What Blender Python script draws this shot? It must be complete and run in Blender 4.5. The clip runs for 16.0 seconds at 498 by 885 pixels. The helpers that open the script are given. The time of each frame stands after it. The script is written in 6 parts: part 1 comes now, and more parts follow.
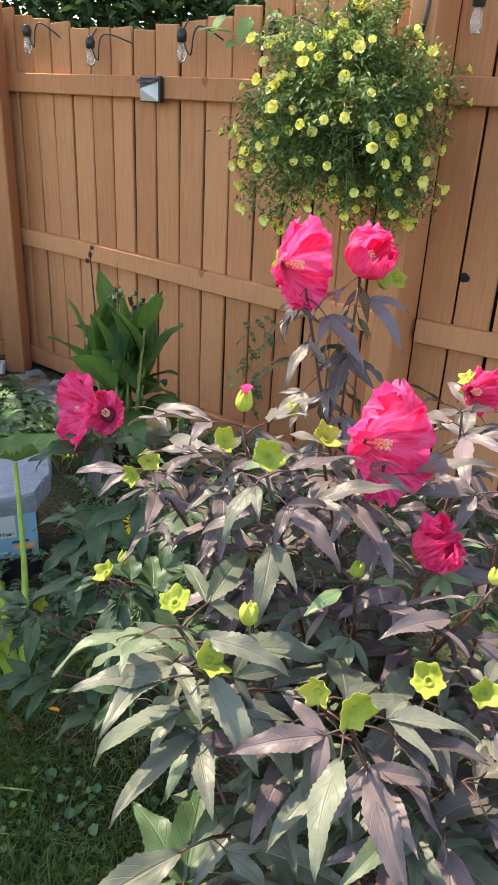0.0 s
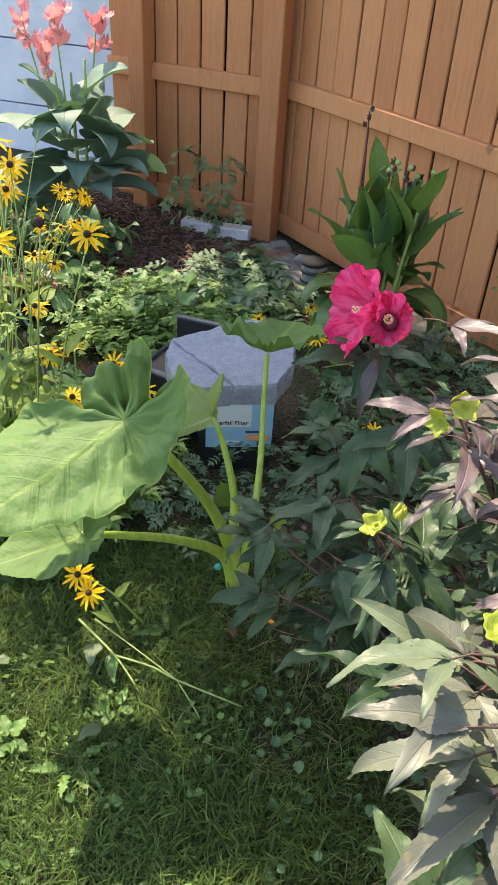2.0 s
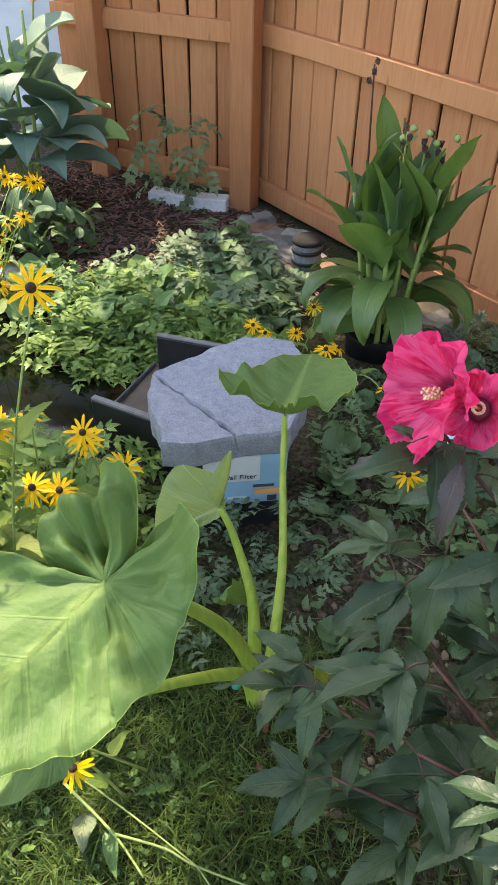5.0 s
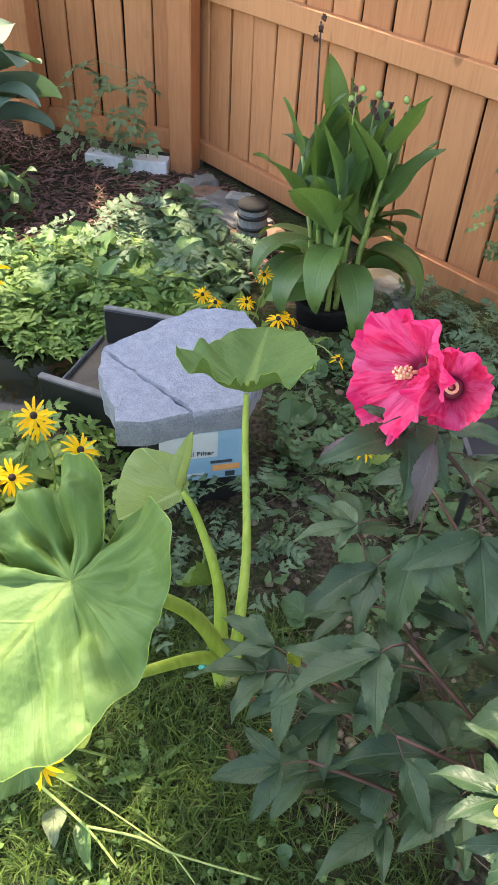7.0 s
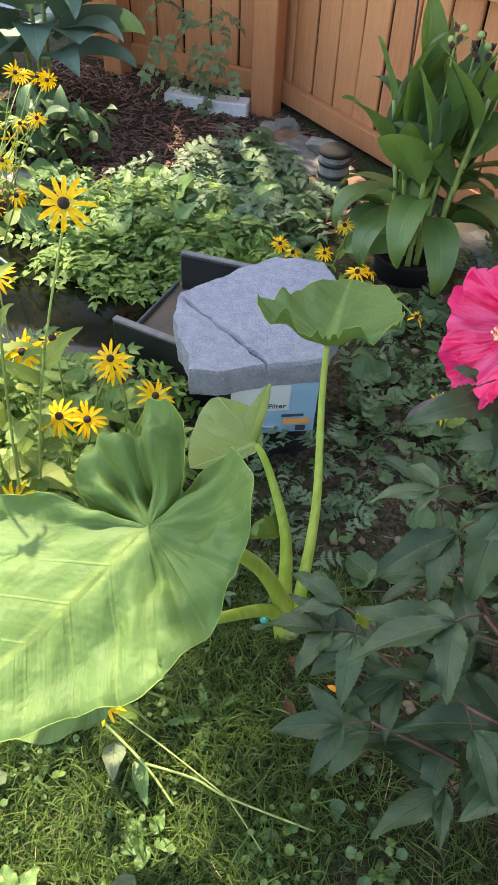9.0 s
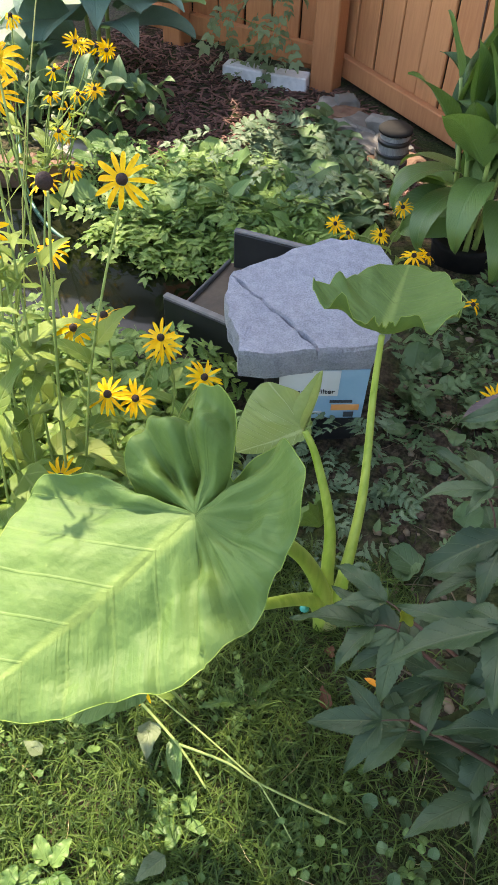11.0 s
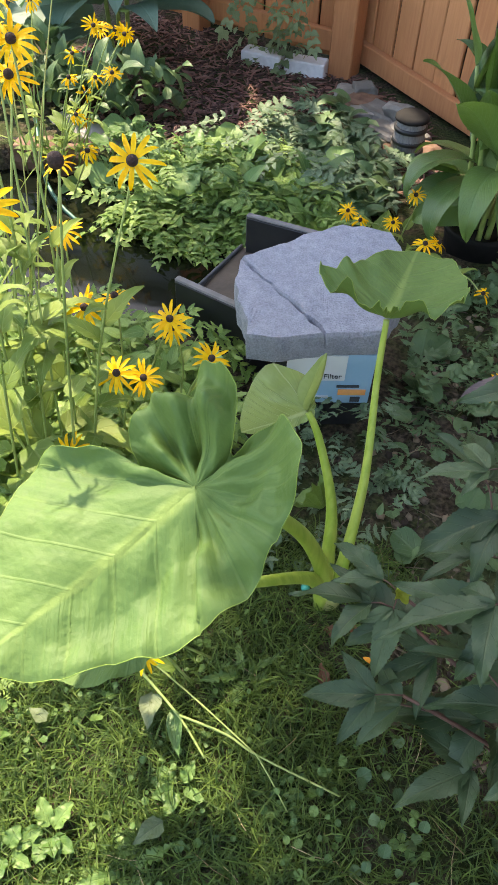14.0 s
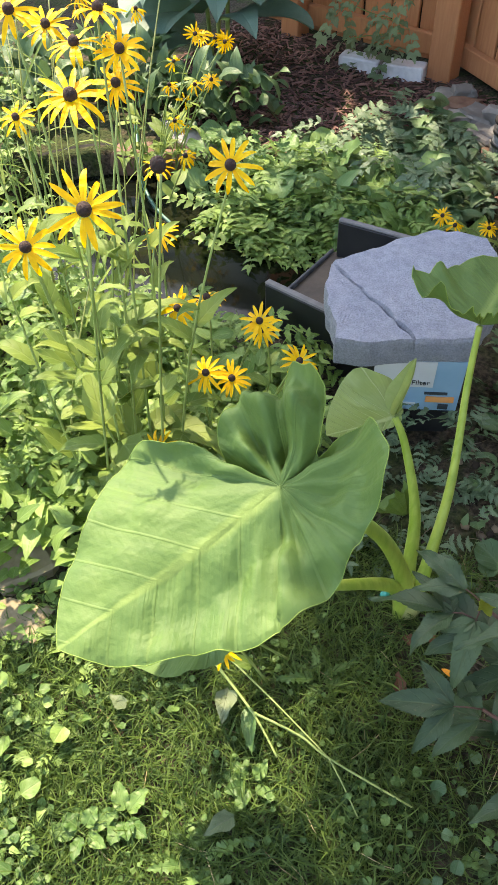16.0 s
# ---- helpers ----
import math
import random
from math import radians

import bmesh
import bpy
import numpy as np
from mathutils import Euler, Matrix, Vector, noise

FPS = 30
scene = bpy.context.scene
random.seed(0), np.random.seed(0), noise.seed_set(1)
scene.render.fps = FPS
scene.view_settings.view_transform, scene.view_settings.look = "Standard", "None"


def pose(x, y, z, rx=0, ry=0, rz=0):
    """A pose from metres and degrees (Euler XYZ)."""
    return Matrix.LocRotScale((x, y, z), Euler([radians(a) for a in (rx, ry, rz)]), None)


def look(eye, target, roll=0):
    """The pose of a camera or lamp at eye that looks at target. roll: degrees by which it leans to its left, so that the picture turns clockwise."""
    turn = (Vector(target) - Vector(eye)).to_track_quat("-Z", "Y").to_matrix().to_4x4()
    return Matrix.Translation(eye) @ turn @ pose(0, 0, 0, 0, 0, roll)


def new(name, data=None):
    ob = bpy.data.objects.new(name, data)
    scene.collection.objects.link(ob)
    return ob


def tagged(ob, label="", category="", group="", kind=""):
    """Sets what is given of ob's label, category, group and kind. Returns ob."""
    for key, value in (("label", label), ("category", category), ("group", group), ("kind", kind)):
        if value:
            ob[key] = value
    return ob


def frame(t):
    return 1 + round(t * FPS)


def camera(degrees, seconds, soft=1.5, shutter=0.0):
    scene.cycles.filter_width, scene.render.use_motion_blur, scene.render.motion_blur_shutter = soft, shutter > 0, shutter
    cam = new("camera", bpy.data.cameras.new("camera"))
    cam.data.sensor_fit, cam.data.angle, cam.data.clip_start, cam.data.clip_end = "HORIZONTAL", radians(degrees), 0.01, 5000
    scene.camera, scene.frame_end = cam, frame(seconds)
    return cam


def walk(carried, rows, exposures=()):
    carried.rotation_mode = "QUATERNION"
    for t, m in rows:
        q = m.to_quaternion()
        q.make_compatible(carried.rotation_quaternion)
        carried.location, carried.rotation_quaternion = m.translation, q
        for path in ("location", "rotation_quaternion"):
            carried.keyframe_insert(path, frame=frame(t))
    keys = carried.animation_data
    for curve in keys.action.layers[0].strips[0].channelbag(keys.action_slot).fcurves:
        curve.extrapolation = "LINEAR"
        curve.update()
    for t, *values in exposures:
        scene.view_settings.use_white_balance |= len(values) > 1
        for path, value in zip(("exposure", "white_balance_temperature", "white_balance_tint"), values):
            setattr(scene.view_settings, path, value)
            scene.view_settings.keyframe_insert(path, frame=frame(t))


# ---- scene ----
cam = camera(37.3, 16.0, 1.5)
PATH = [
    (0, (-0.011, 0.054, 1.392), (-0.021, 1.864, 0.541), 2.9),
    (0.5, (-0.039, 0.157, 1.381), (-0.259, 1.914, 0.452), 2.4),
    (1, (-0.071, 0.225, 1.367), (-0.457, 1.894, 0.336), 2.8),
    (1.5, (-0.113, 0.265, 1.33), (-0.617, 1.839, 0.204), 3.2),
    (2, (-0.177, 0.278, 1.335), (-0.678, 1.829, 0.175), 3.6),
    (2.5, (-0.278, 0.304, 1.334), (-0.755, 1.861, 0.173), 3.2),
    (3, (-0.32, 0.332, 1.334), (-0.767, 1.901, 0.178), 2.2),
    (3.2, (-0.326, 0.355, 1.333), (-0.773, 1.928, 0.181), 1.8),
    (5.3, (-0.419, 0.727, 1.3), (-0.826, 2.204, 0.014), 1.5),
    (5.5, (-0.433, 0.727, 1.3), (-0.803, 2.208, 0.008), 2.2),
    (6, (-0.431, 0.741, 1.299), (-0.722, 2.23, -0.005), 3.5),
    (6.5, (-0.425, 0.747, 1.301), (-0.662, 2.232, -0.018), 4.1),
    (7, (-0.434, 0.747, 1.298), (-0.685, 2.209, -0.043), 3.6),
    (7.5, (-0.447, 0.743, 1.296), (-0.734, 2.174, -0.072), 3.2),
    (8, (-0.449, 0.749, 1.294), (-0.774, 2.143, -0.102), 3.0),
    (8.5, (-0.46, 0.75, 1.287), (-0.81, 2.114, -0.133), 3.2),
    (9, (-0.467, 0.756, 1.281), (-0.841, 2.094, -0.157), 2.9),
    (9.5, (-0.474, 0.766, 1.281), (-0.871, 2.081, -0.173), 2.7),
    (10, (-0.482, 0.776, 1.278), (-0.912, 2.062, -0.192), 2.2),
    (10.2, (-0.487, 0.779, 1.273), (-0.93, 2.056, -0.201), 2.1),
    (12.3, (-0.474, 0.761, 1.281), (-0.944, 1.999, -0.217), 2.0),
    (12.5, (-0.461, 0.766, 1.28), (-0.94, 1.995, -0.223), 1.6),
    (13, (-0.456, 0.76, 1.281), (-0.927, 1.986, -0.227), 1.9),
    (13.5, (-0.463, 0.756, 1.28), (-0.93, 1.984, -0.227), 2.5),
    (14, (-0.462, 0.754, 1.284), (-0.948, 1.981, -0.22), 2.3),
    (14.5, (-0.475, 0.753, 1.292), (-0.972, 1.964, -0.22), 2.7),
    (15, (-0.48, 0.752, 1.288), (-0.996, 1.944, -0.232), 2.3),
    (15.5, (-0.48, 0.754, 1.287), (-1.034, 1.922, -0.24), 1.0),
    (16, (-0.463, 0.742, 1.288), (-1.15, 1.88, -0.207), -2.6),
]
walk(cam, [(t, look(eye, target, roll)) for t, eye, target, roll in PATH], [(0.0, 2.0, 7600, 10), (3.0, 2.0, 8000, 14), (5.5, 2.25, 8200, 14), (6.0, 2.34, 8200, 14), (6.5, 2.65, 8200, 14), (7.5, 2.65, 8200, 14), (8.5, 2.40, 8200, 14), (9.5, 2.38, 8200, 14), (10.0, 2.34, 8200, 14), (16.0, 2.27, 8200, 14)])

# ---- world, sun ----
SUN_AZ, SUN_EL = (-0.657, 0.503), 57.0
world = bpy.data.worlds.new("sky")
scene.world = world
world.use_nodes = True
wn = world.node_tree.nodes
sky = wn.new("ShaderNodeTexSky")
sky.sky_type, sky.sun_disc = "NISHITA", False
sky.sun_elevation, sky.sun_rotation = radians(SUN_EL), math.atan2(SUN_AZ[0], SUN_AZ[1])
wn["Background"].inputs["Strength"].default_value = 0.15
world.node_tree.links.new(sky.outputs[0], wn["Background"].inputs["Color"])
sun_data = bpy.data.lights.new("sun", "SUN")
sun_data.energy, sun_data.angle, sun_data.color = 2.6, radians(0.9), (1.0, 0.93, 0.82)
sun = new("sun", sun_data)
flat = Vector((SUN_AZ[0], SUN_AZ[1], 0)).normalized()
SUN_DIR = Vector((flat.x * math.cos(radians(SUN_EL)), flat.y * math.cos(radians(SUN_EL)), math.sin(radians(SUN_EL))))
sun.matrix_world = look(SUN_DIR * 30, (0, 0, 0))

# ---- small tools ----
R = random.Random(11)


def uni(a, b):
    return R.uniform(a, b)


class Net:
    """Vertices, faces and a UV for each vertex, put together before they become a mesh."""

    def __init__(self):
        self.v, self.f, self.uv, self.m, self.n = [], [], [], [], 0

    def add(self, shape, mat=None, slot=0):
        v, f, uv = shape
        v = np.asarray(v, float)
        if mat is not None:
            a = np.array(mat)
            v = v @ a[:3, :3].T + a[:3, 3]
        self.v.append(v)
        self.uv.append(np.asarray(uv, float))
        n = self.n
        self.f.extend([tuple(i + n for i in q) for q in f])
        self.m.extend([slot] * len(f))
        self.n += len(v)
        return self

    def mesh(self, name, mats, smooth=True):
        me = bpy.data.meshes.new(name)
        v = np.concatenate(self.v)
        uv = np.concatenate(self.uv)
        me.from_pydata(v.tolist(), [], self.f)
        lay = me.uv_layers.new(name="leaf")
        idx = np.empty(len(me.loops), dtype=np.int32)
        me.loops.foreach_get("vertex_index", idx)
        lay.data.foreach_set("uv", uv[idx].ravel())
        for m in mats if isinstance(mats, (list, tuple)) else [mats]:
            me.materials.append(m)
        me.polygons.foreach_set("material_index", self.m)
        me.polygons.foreach_set("use_smooth", [smooth] * len(me.polygons))
        me.update()
        return me


def part(name, shape, material, parent=None, label="", smooth=True, kind=""):
    """Links a mesh, a Net, a bmesh or a bare shape as one object under a thing."""
    if isinstance(shape, bpy.types.Mesh):
        me = shape
    elif isinstance(shape, Net):
        me = shape.mesh(name, material, smooth)
    elif isinstance(shape, bmesh.types.BMesh):
        me = bpy.data.meshes.new(name)
        shape.to_mesh(me)
        shape.free()
        for m in material if isinstance(material, (list, tuple)) else [material]:
            me.materials.append(m)
        me.polygons.foreach_set("use_smooth", [smooth] * len(me.polygons))
    else:
        me = Net().add(shape).mesh(name, material, smooth)
    ob = new(name, me)
    if parent is not None:
        ob.parent = parent
    return tagged(ob, label=label, kind=kind)


def thing(name, label, category, at=(0, 0, 0), group="", kind=""):
    ob = new(name)
    ob.location = at
    ob.empty_display_size = 0.05
    return tagged(ob, label, category, group, kind)


def put(p, yaw=0.0, pitch=0.0, roll=0.0, s=1.0):
    """A pose at p: +Y turned by yaw from north to the left, raised by pitch (degrees), rolled about itself."""
    return Matrix.Translation(p) @ Euler((0, 0, radians(yaw))).to_matrix().to_4x4() @ Euler((radians(pitch), 0, 0)).to_matrix().to_4x4() @ Euler((0, radians(roll), 0)).to_matrix().to_4x4() @ Matrix.Diagonal((s, s, s, 1))


def yaw_of(dx, dy):
    return math.degrees(math.atan2(-dx, dy))


def blade(length, width, prof, n=8, m=4, lift=0.0, droop=30.0, fold=15.0, wave=0.0, waves=3.0, serr=0.0, stalk=0.0, twist=0.0):
    """A leaf that grows along +Y, face up: prof(u) is its half-width, droop the degrees it bends down, fold the V of its halves."""
    v, uv, f = [], [], []
    y = z = 0.0
    step = length / n
    for i in range(n + 1):
        u = i / n
        ang = radians(lift - droop * u * u)
        if i:
            y += math.cos(ang) * step
            z += math.sin(ang) * step
        w = width * max(prof(u), 0.004)
        for j in range(m + 1):
            t = 2 * j / m - 1
            ww = w * (1 + (serr if i % 2 else -serr) * (abs(t) > 0.9))
            up = abs(t) * w * math.sin(radians(fold)) + wave * width * math.sin(u * waves * 6.283 + (1.3 if t > 0 else 0)) * t * t
            tw = radians(twist) * u
            x = t * ww * math.cos(radians(fold))
            v.append((x * math.cos(tw) - up * math.sin(tw), stalk + y - up * math.sin(ang), z + up * math.cos(ang) + x * math.sin(tw)))
            uv.append((j / m, u))
    for i in range(n):
        for j in range(m):
            a = i * (m + 1) + j
            f.append((a, a + 1, a + m + 2, a + m + 1))
    return v, f, uv


def tube(points, r0, r1, sides=6, steps=3, squash=1.0, ease=1.0):
    """A tapering round stem through the points."""
    pts = [Vector(p) for p in points]
    if len(pts) == 2:
        pts = [pts[0], (pts[0] + pts[1]) / 2, pts[1]]
    path = []
    for i in range(len(pts) - 1):
        p0, p1, p2, p3 = pts[max(i - 1, 0)], pts[i], pts[i + 1], pts[min(i + 2, len(pts) - 1)]
        for k in range(steps):
            t = k / steps
            path.append(0.5 * ((2 * p1) + (p2 - p0) * t + (2 * p0 - 5 * p1 + 4 * p2 - p3) * t * t + (3 * p1 - p0 - 3 * p2 + p3) * t ** 3))
    path.append(pts[-1])
    v, f, uv = [], [], []
    n = len(path)
    for i, p in enumerate(path):
        tan = (path[min(i + 1, n - 1)] - path[max(i - 1, 0)]).normalized()
        side = tan.cross(Vector((0.13, 0.31, 0.94)))
        if side.length < 0.05:
            side = tan.cross(Vector((1, 0, 0)))
        side.normalize()
        up = side.cross(tan)
        r = r1 + (r0 - r1) * (1 - i / (n - 1)) ** ease
        for k in range(sides):
            a = 6.2832 * k / sides
            q = p + side * (r * math.cos(a)) + up * (r * squash * math.sin(a))
            v.append(tuple(q))
            uv.append((k / sides, i / (n - 1)))
    for i in range(n - 1):
        for k in range(sides):
            a, b = i * sides + k, i * sides + (k + 1) % sides
            f.append((a, b, b + sides, a + sides))
    f.append(tuple(range(sides - 1, -1, -1)))
    f.append(tuple(range((n - 1) * sides, n * sides)))
    return v, f, uv


def lathe(profile, sides=16, wob=0.0):
    """A turned body from (radius, height) pairs."""
    v, f, uv = [], [], []
    for i, (r, z) in enumerate(profile):
        for k in range(sides):
            a = 6.2832 * k / sides
            rr = r * (1 + wob * math.sin(a * 3 + i))
            v.append((rr * math.cos(a), rr * math.sin(a), z))
            uv.append((k / sides, i / max(len(profile) - 1, 1)))
    for i in range(len(profile) - 1):
        for k in range(sides):
            a, b = i * sides + k, i * sides + (k + 1) % sides
            f.append((a, b, b + sides, a + sides))
    f.append(tuple(range(sides - 1, -1, -1)))
    f.append(tuple(range((len(profile) - 1) * sides, len(profile) * sides)))
    return v, f, uv


def box(sx, sy, sz, at=(0, 0, 0), bevel=0.004):
    """A box with softened edges, its base centre at the origin plus at."""
    bm = bmesh.new()
    bmesh.ops.create_cube(bm, size=1.0)
    for q in bm.verts:
        q.co = Vector((q.co.x * sx + at[0], q.co.y * sy + at[1], (q.co.z + 0.5) * sz + at[2]))
    if bevel:
        bmesh.ops.bevel(bm, geom=bm.edges[:], offset=bevel, segments=1, affect="EDGES")
    return bm


def lumpy(sx, sy, sz, seed=0, rough=0.12, cuts=2, flat_top=0.0):
    """A broken stone: a rounded box pushed about by noise, its base at the origin."""
    bm = bmesh.new()
    bmesh.ops.create_cube(bm, size=1.0)
    bmesh.ops.bevel(bm, geom=bm.edges[:], offset=0.12, segments=1, affect="EDGES")
    bmesh.ops.subdivide_edges(bm, edges=bm.edges[:], cuts=cuts, use_grid_fill=True)
    for q in bm.verts:
        d = noise.noise_vector(q.co * 2.1 + Vector((seed * 7.1, seed * 3.3, 0))) * rough
        c = q.co + d
        q.co = Vector((c.x * sx, c.y * sy, (c.z + 0.5) * sz))
    return bm


# ---- materials ----
def base_mat(name, rough=0.6, metallic=0.0, spec=0.5):
    m = bpy.data.materials.new(name)
    m.use_nodes = True
    b = m.node_tree.nodes["Principled BSDF"]
    b.inputs["Roughness"].default_value = rough
    b.inputs["Metallic"].default_value = metallic
    b.inputs["Specular IOR Level"].default_value = spec
    return m, m.node_tree, b


def mixc(nt, fac, a, b, mode="MIX"):
    n = nt.nodes.new("ShaderNodeMix")
    n.data_type, n.blend_type = "RGBA", mode
    for key, val in ((0, fac), (6, a), (7, b)):
        if isinstance(val, bpy.types.NodeSocket):
            nt.links.new(val, n.inputs[key])
        else:
            n.inputs[key].default_value = val if key == 0 else (*val, 1)
    return n.outputs[2]


def calc(nt, op, a, b=0.0, c=0.0):
    n = nt.nodes.new("ShaderNodeMath")
    n.operation = op
    for k, val in enumerate((a, b, c)):
        if isinstance(val, bpy.types.NodeSocket):
            nt.links.new(val, n.inputs[k])
        else:
            n.inputs[k].default_value = val
    return n.outputs[0]


def span(nt, x, lo, hi, a=0.0, b=1.0):
    n = nt.nodes.new("ShaderNodeMapRange")
    n.interpolation_type = "SMOOTHSTEP"
    nt.links.new(x, n.inputs[0])
    for k, val in enumerate((lo, hi, a, b)):
        n.inputs[k + 1].default_value = val
    return n.outputs[0]


def grain(nt, scale, detail=4.0, stretch=None, rough=0.55, coords="Object"):
    tc = nt.nodes.new("ShaderNodeTexCoord")
    n = nt.nodes.new("ShaderNodeTexNoise")
    n.inputs["Scale"].default_value, n.inputs["Detail"].default_value, n.inputs["Roughness"].default_value = scale, detail, rough
    src = tc.outputs[coords]
    if stretch:
        mp = nt.nodes.new("ShaderNodeMapping")
        mp.inputs["Scale"].default_value = stretch
        nt.links.new(src, mp.inputs[0])
        src = mp.outputs[0]
    nt.links.new(src, n.inputs["Vector"])
    return n.outputs["Fac"]


def bump(nt, b, height, strength=0.3, dist=0.01):
    n = nt.nodes.new("ShaderNodeBump")
    n.inputs["Strength"].default_value, n.inputs["Distance"].default_value = strength, dist
    nt.links.new(height, n.inputs["Height"])
    nt.links.new(n.outputs[0], b.inputs["Normal"])


def chance(nt, island=False):
    if island:
        return nt.nodes.new("ShaderNodeNewGeometry").outputs["Random Per Island"]
    return nt.nodes.new("ShaderNodeObjectInfo").outputs["Random"]


def leaf_mat(name, dark, light, vein, rough=0.45, glow=0.25, island=False, veins=9.0, slant=2.2, vein_amount=0.5, spec=0.5, spots=0.0, shine=None, thin=1.0, alt=None):
    """A leaf: its colour varies from leaf to leaf and across it; UV draws the midrib and side veins; light shines through it."""
    m, nt, b = base_mat(name, rough, 0.0, spec)
    uvn = nt.nodes.new("ShaderNodeUVMap")
    sep = nt.nodes.new("ShaderNodeSeparateXYZ")
    nt.links.new(uvn.outputs[0], sep.inputs[0])
    off = calc(nt, "ABSOLUTE", calc(nt, "SUBTRACT", sep.outputs[0], 0.5))
    rib = span(nt, off, 0.015, 0.05, 1.0, 0.0)
    wave_ = calc(nt, "FRACT", calc(nt, "SUBTRACT", calc(nt, "MULTIPLY", sep.outputs[1], veins), calc(nt, "MULTIPLY", off, slant * 2)))
    side = span(nt, calc(nt, "ABSOLUTE", calc(nt, "SUBTRACT", wave_, 0.5)), 0.03 * thin, 0.11 * thin, 0.6, 0.0)
    mask = calc(nt, "MULTIPLY", calc(nt, "MAXIMUM", rib, side), vein_amount)
    tone = calc(nt, "ADD", calc(nt, "MULTIPLY", chance(nt, island), 0.6), calc(nt, "MULTIPLY", grain(nt, 28, 3), 0.55))
    col = mixc(nt, span(nt, tone, 0.2, 0.95), dark, light)
    if alt:
        col = mixc(nt, span(nt, calc(nt, "FRACT", calc(nt, "MULTIPLY", chance(nt, island), 7.31)), 0.45, 0.85, 0.0, 0.8), col, alt)
    if spots:
        col = mixc(nt, span(nt, grain(nt, 60, 2), 0.68, 0.74, 0.0, spots), col, (0.30, 0.22, 0.10))
    col = mixc(nt, mask, col, vein)
    nt.links.new(col, b.inputs["Base Color"])
    bump(nt, b, calc(nt, "ADD", calc(nt, "MULTIPLY", calc(nt, "MAXIMUM", rib, side), -0.6), calc(nt, "MULTIPLY", grain(nt, 70, 4), 0.7)), 0.5, 0.004)
    tr = nt.nodes.new("ShaderNodeBsdfTranslucent")
    nt.links.new(mixc(nt, 0.75, col, shine or light), tr.inputs[0])
    mx = nt.nodes.new("ShaderNodeMixShader")
    mx.inputs[0].default_value = glow
    nt.links.new(b.outputs[0], mx.inputs[1])
    nt.links.new(tr.outputs[0], mx.inputs[2])
    nt.links.new(mx.outputs[0], nt.nodes["Material Output"].inputs[0])
    return m


def ear_mat(name, dark, light, vein, glow, shine, lines=0.3):
    """A big arum leaf: UV holds the offset from the midrib and the count of side veins; fine pleats run beside the veins."""
    m, nt, b = base_mat(name, 0.60, 0.0, 0.28)
    uvn = nt.nodes.new("ShaderNodeUVMap")
    sep = nt.nodes.new("ShaderNodeSeparateXYZ")
    nt.links.new(uvn.outputs[0], sep.inputs[0])
    off = calc(nt, "ABSOLUTE", calc(nt, "SUBTRACT", sep.outputs[0], 0.5))
    phase = sep.outputs[1]
    front = span(nt, phase, -0.4, 0.2)
    wide = calc(nt, "MAXIMUM", 0.35, calc(nt, "SUBTRACT", 1.3, calc(nt, "MULTIPLY", phase, 0.22)))
    rib = calc(nt, "MULTIPLY", span(nt, calc(nt, "DIVIDE", off, wide), 0.008, 0.034, 1.0, 0.0), front)
    near = calc(nt, "ABSOLUTE", calc(nt, "SUBTRACT", calc(nt, "FRACT", calc(nt, "ADD", phase, 0.5)), 0.5))
    side = span(nt, near, 0.010, 0.045, 0.75, 0.0)
    comb = nt.nodes.new("ShaderNodeCombineXYZ")
    nt.links.new(calc(nt, "MULTIPLY", phase, 9.0), comb.inputs[0])
    nt.links.new(calc(nt, "MULTIPLY", off, 4.0), comb.inputs[1])
    pl = nt.nodes.new("ShaderNodeTexNoise")
    pl.inputs["Scale"].default_value, pl.inputs["Detail"].default_value, pl.inputs["Distortion"].default_value = 1.0, 5.0, 0.4
    nt.links.new(comb.outputs[0], pl.inputs["Vector"])
    tone = calc(nt, "ADD", calc(nt, "MULTIPLY", grain(nt, 6, 4), 0.72), calc(nt, "MULTIPLY", pl.outputs["Fac"], 0.28))
    col = mixc(nt, span(nt, tone, 0.36, 0.64), dark, light)
    col = mixc(nt, span(nt, grain(nt, 150, 2), 0.72, 0.77, 0.0, 0.25), col, vein)
    col = mixc(nt, calc(nt, "MULTIPLY", calc(nt, "MAXIMUM", rib, calc(nt, "MULTIPLY", side, lines)), 0.65), col, vein)
    nt.links.new(col, b.inputs["Base Color"])
    hgt = calc(nt, "ADD", calc(nt, "MULTIPLY", calc(nt, "MULTIPLY", pl.outputs["Fac"], span(nt, sep.outputs[0], 0.47, 0.53, 1.0, 0.15)), 0.22), calc(nt, "ADD", calc(nt, "MULTIPLY", side, -0.30 * lines), calc(nt, "ADD", calc(nt, "MULTIPLY", grain(nt, 60, 4), 0.30), calc(nt, "MULTIPLY", grain(nt, 17, 3), 1.3))))
    bump(nt, b, hgt, 0.75, 0.009)
    tr = nt.nodes.new("ShaderNodeBsdfTranslucent")
    nt.links.new(mixc(nt, 0.7, col, shine), tr.inputs[0])
    mx = nt.nodes.new("ShaderNodeMixShader")
    mx.inputs[0].default_value = glow
    nt.links.new(b.outputs[0], mx.inputs[1])
    nt.links.new(tr.outputs[0], mx.inputs[2])
    nt.links.new(mx.outputs[0], nt.nodes["Material Output"].inputs[0])
    return m


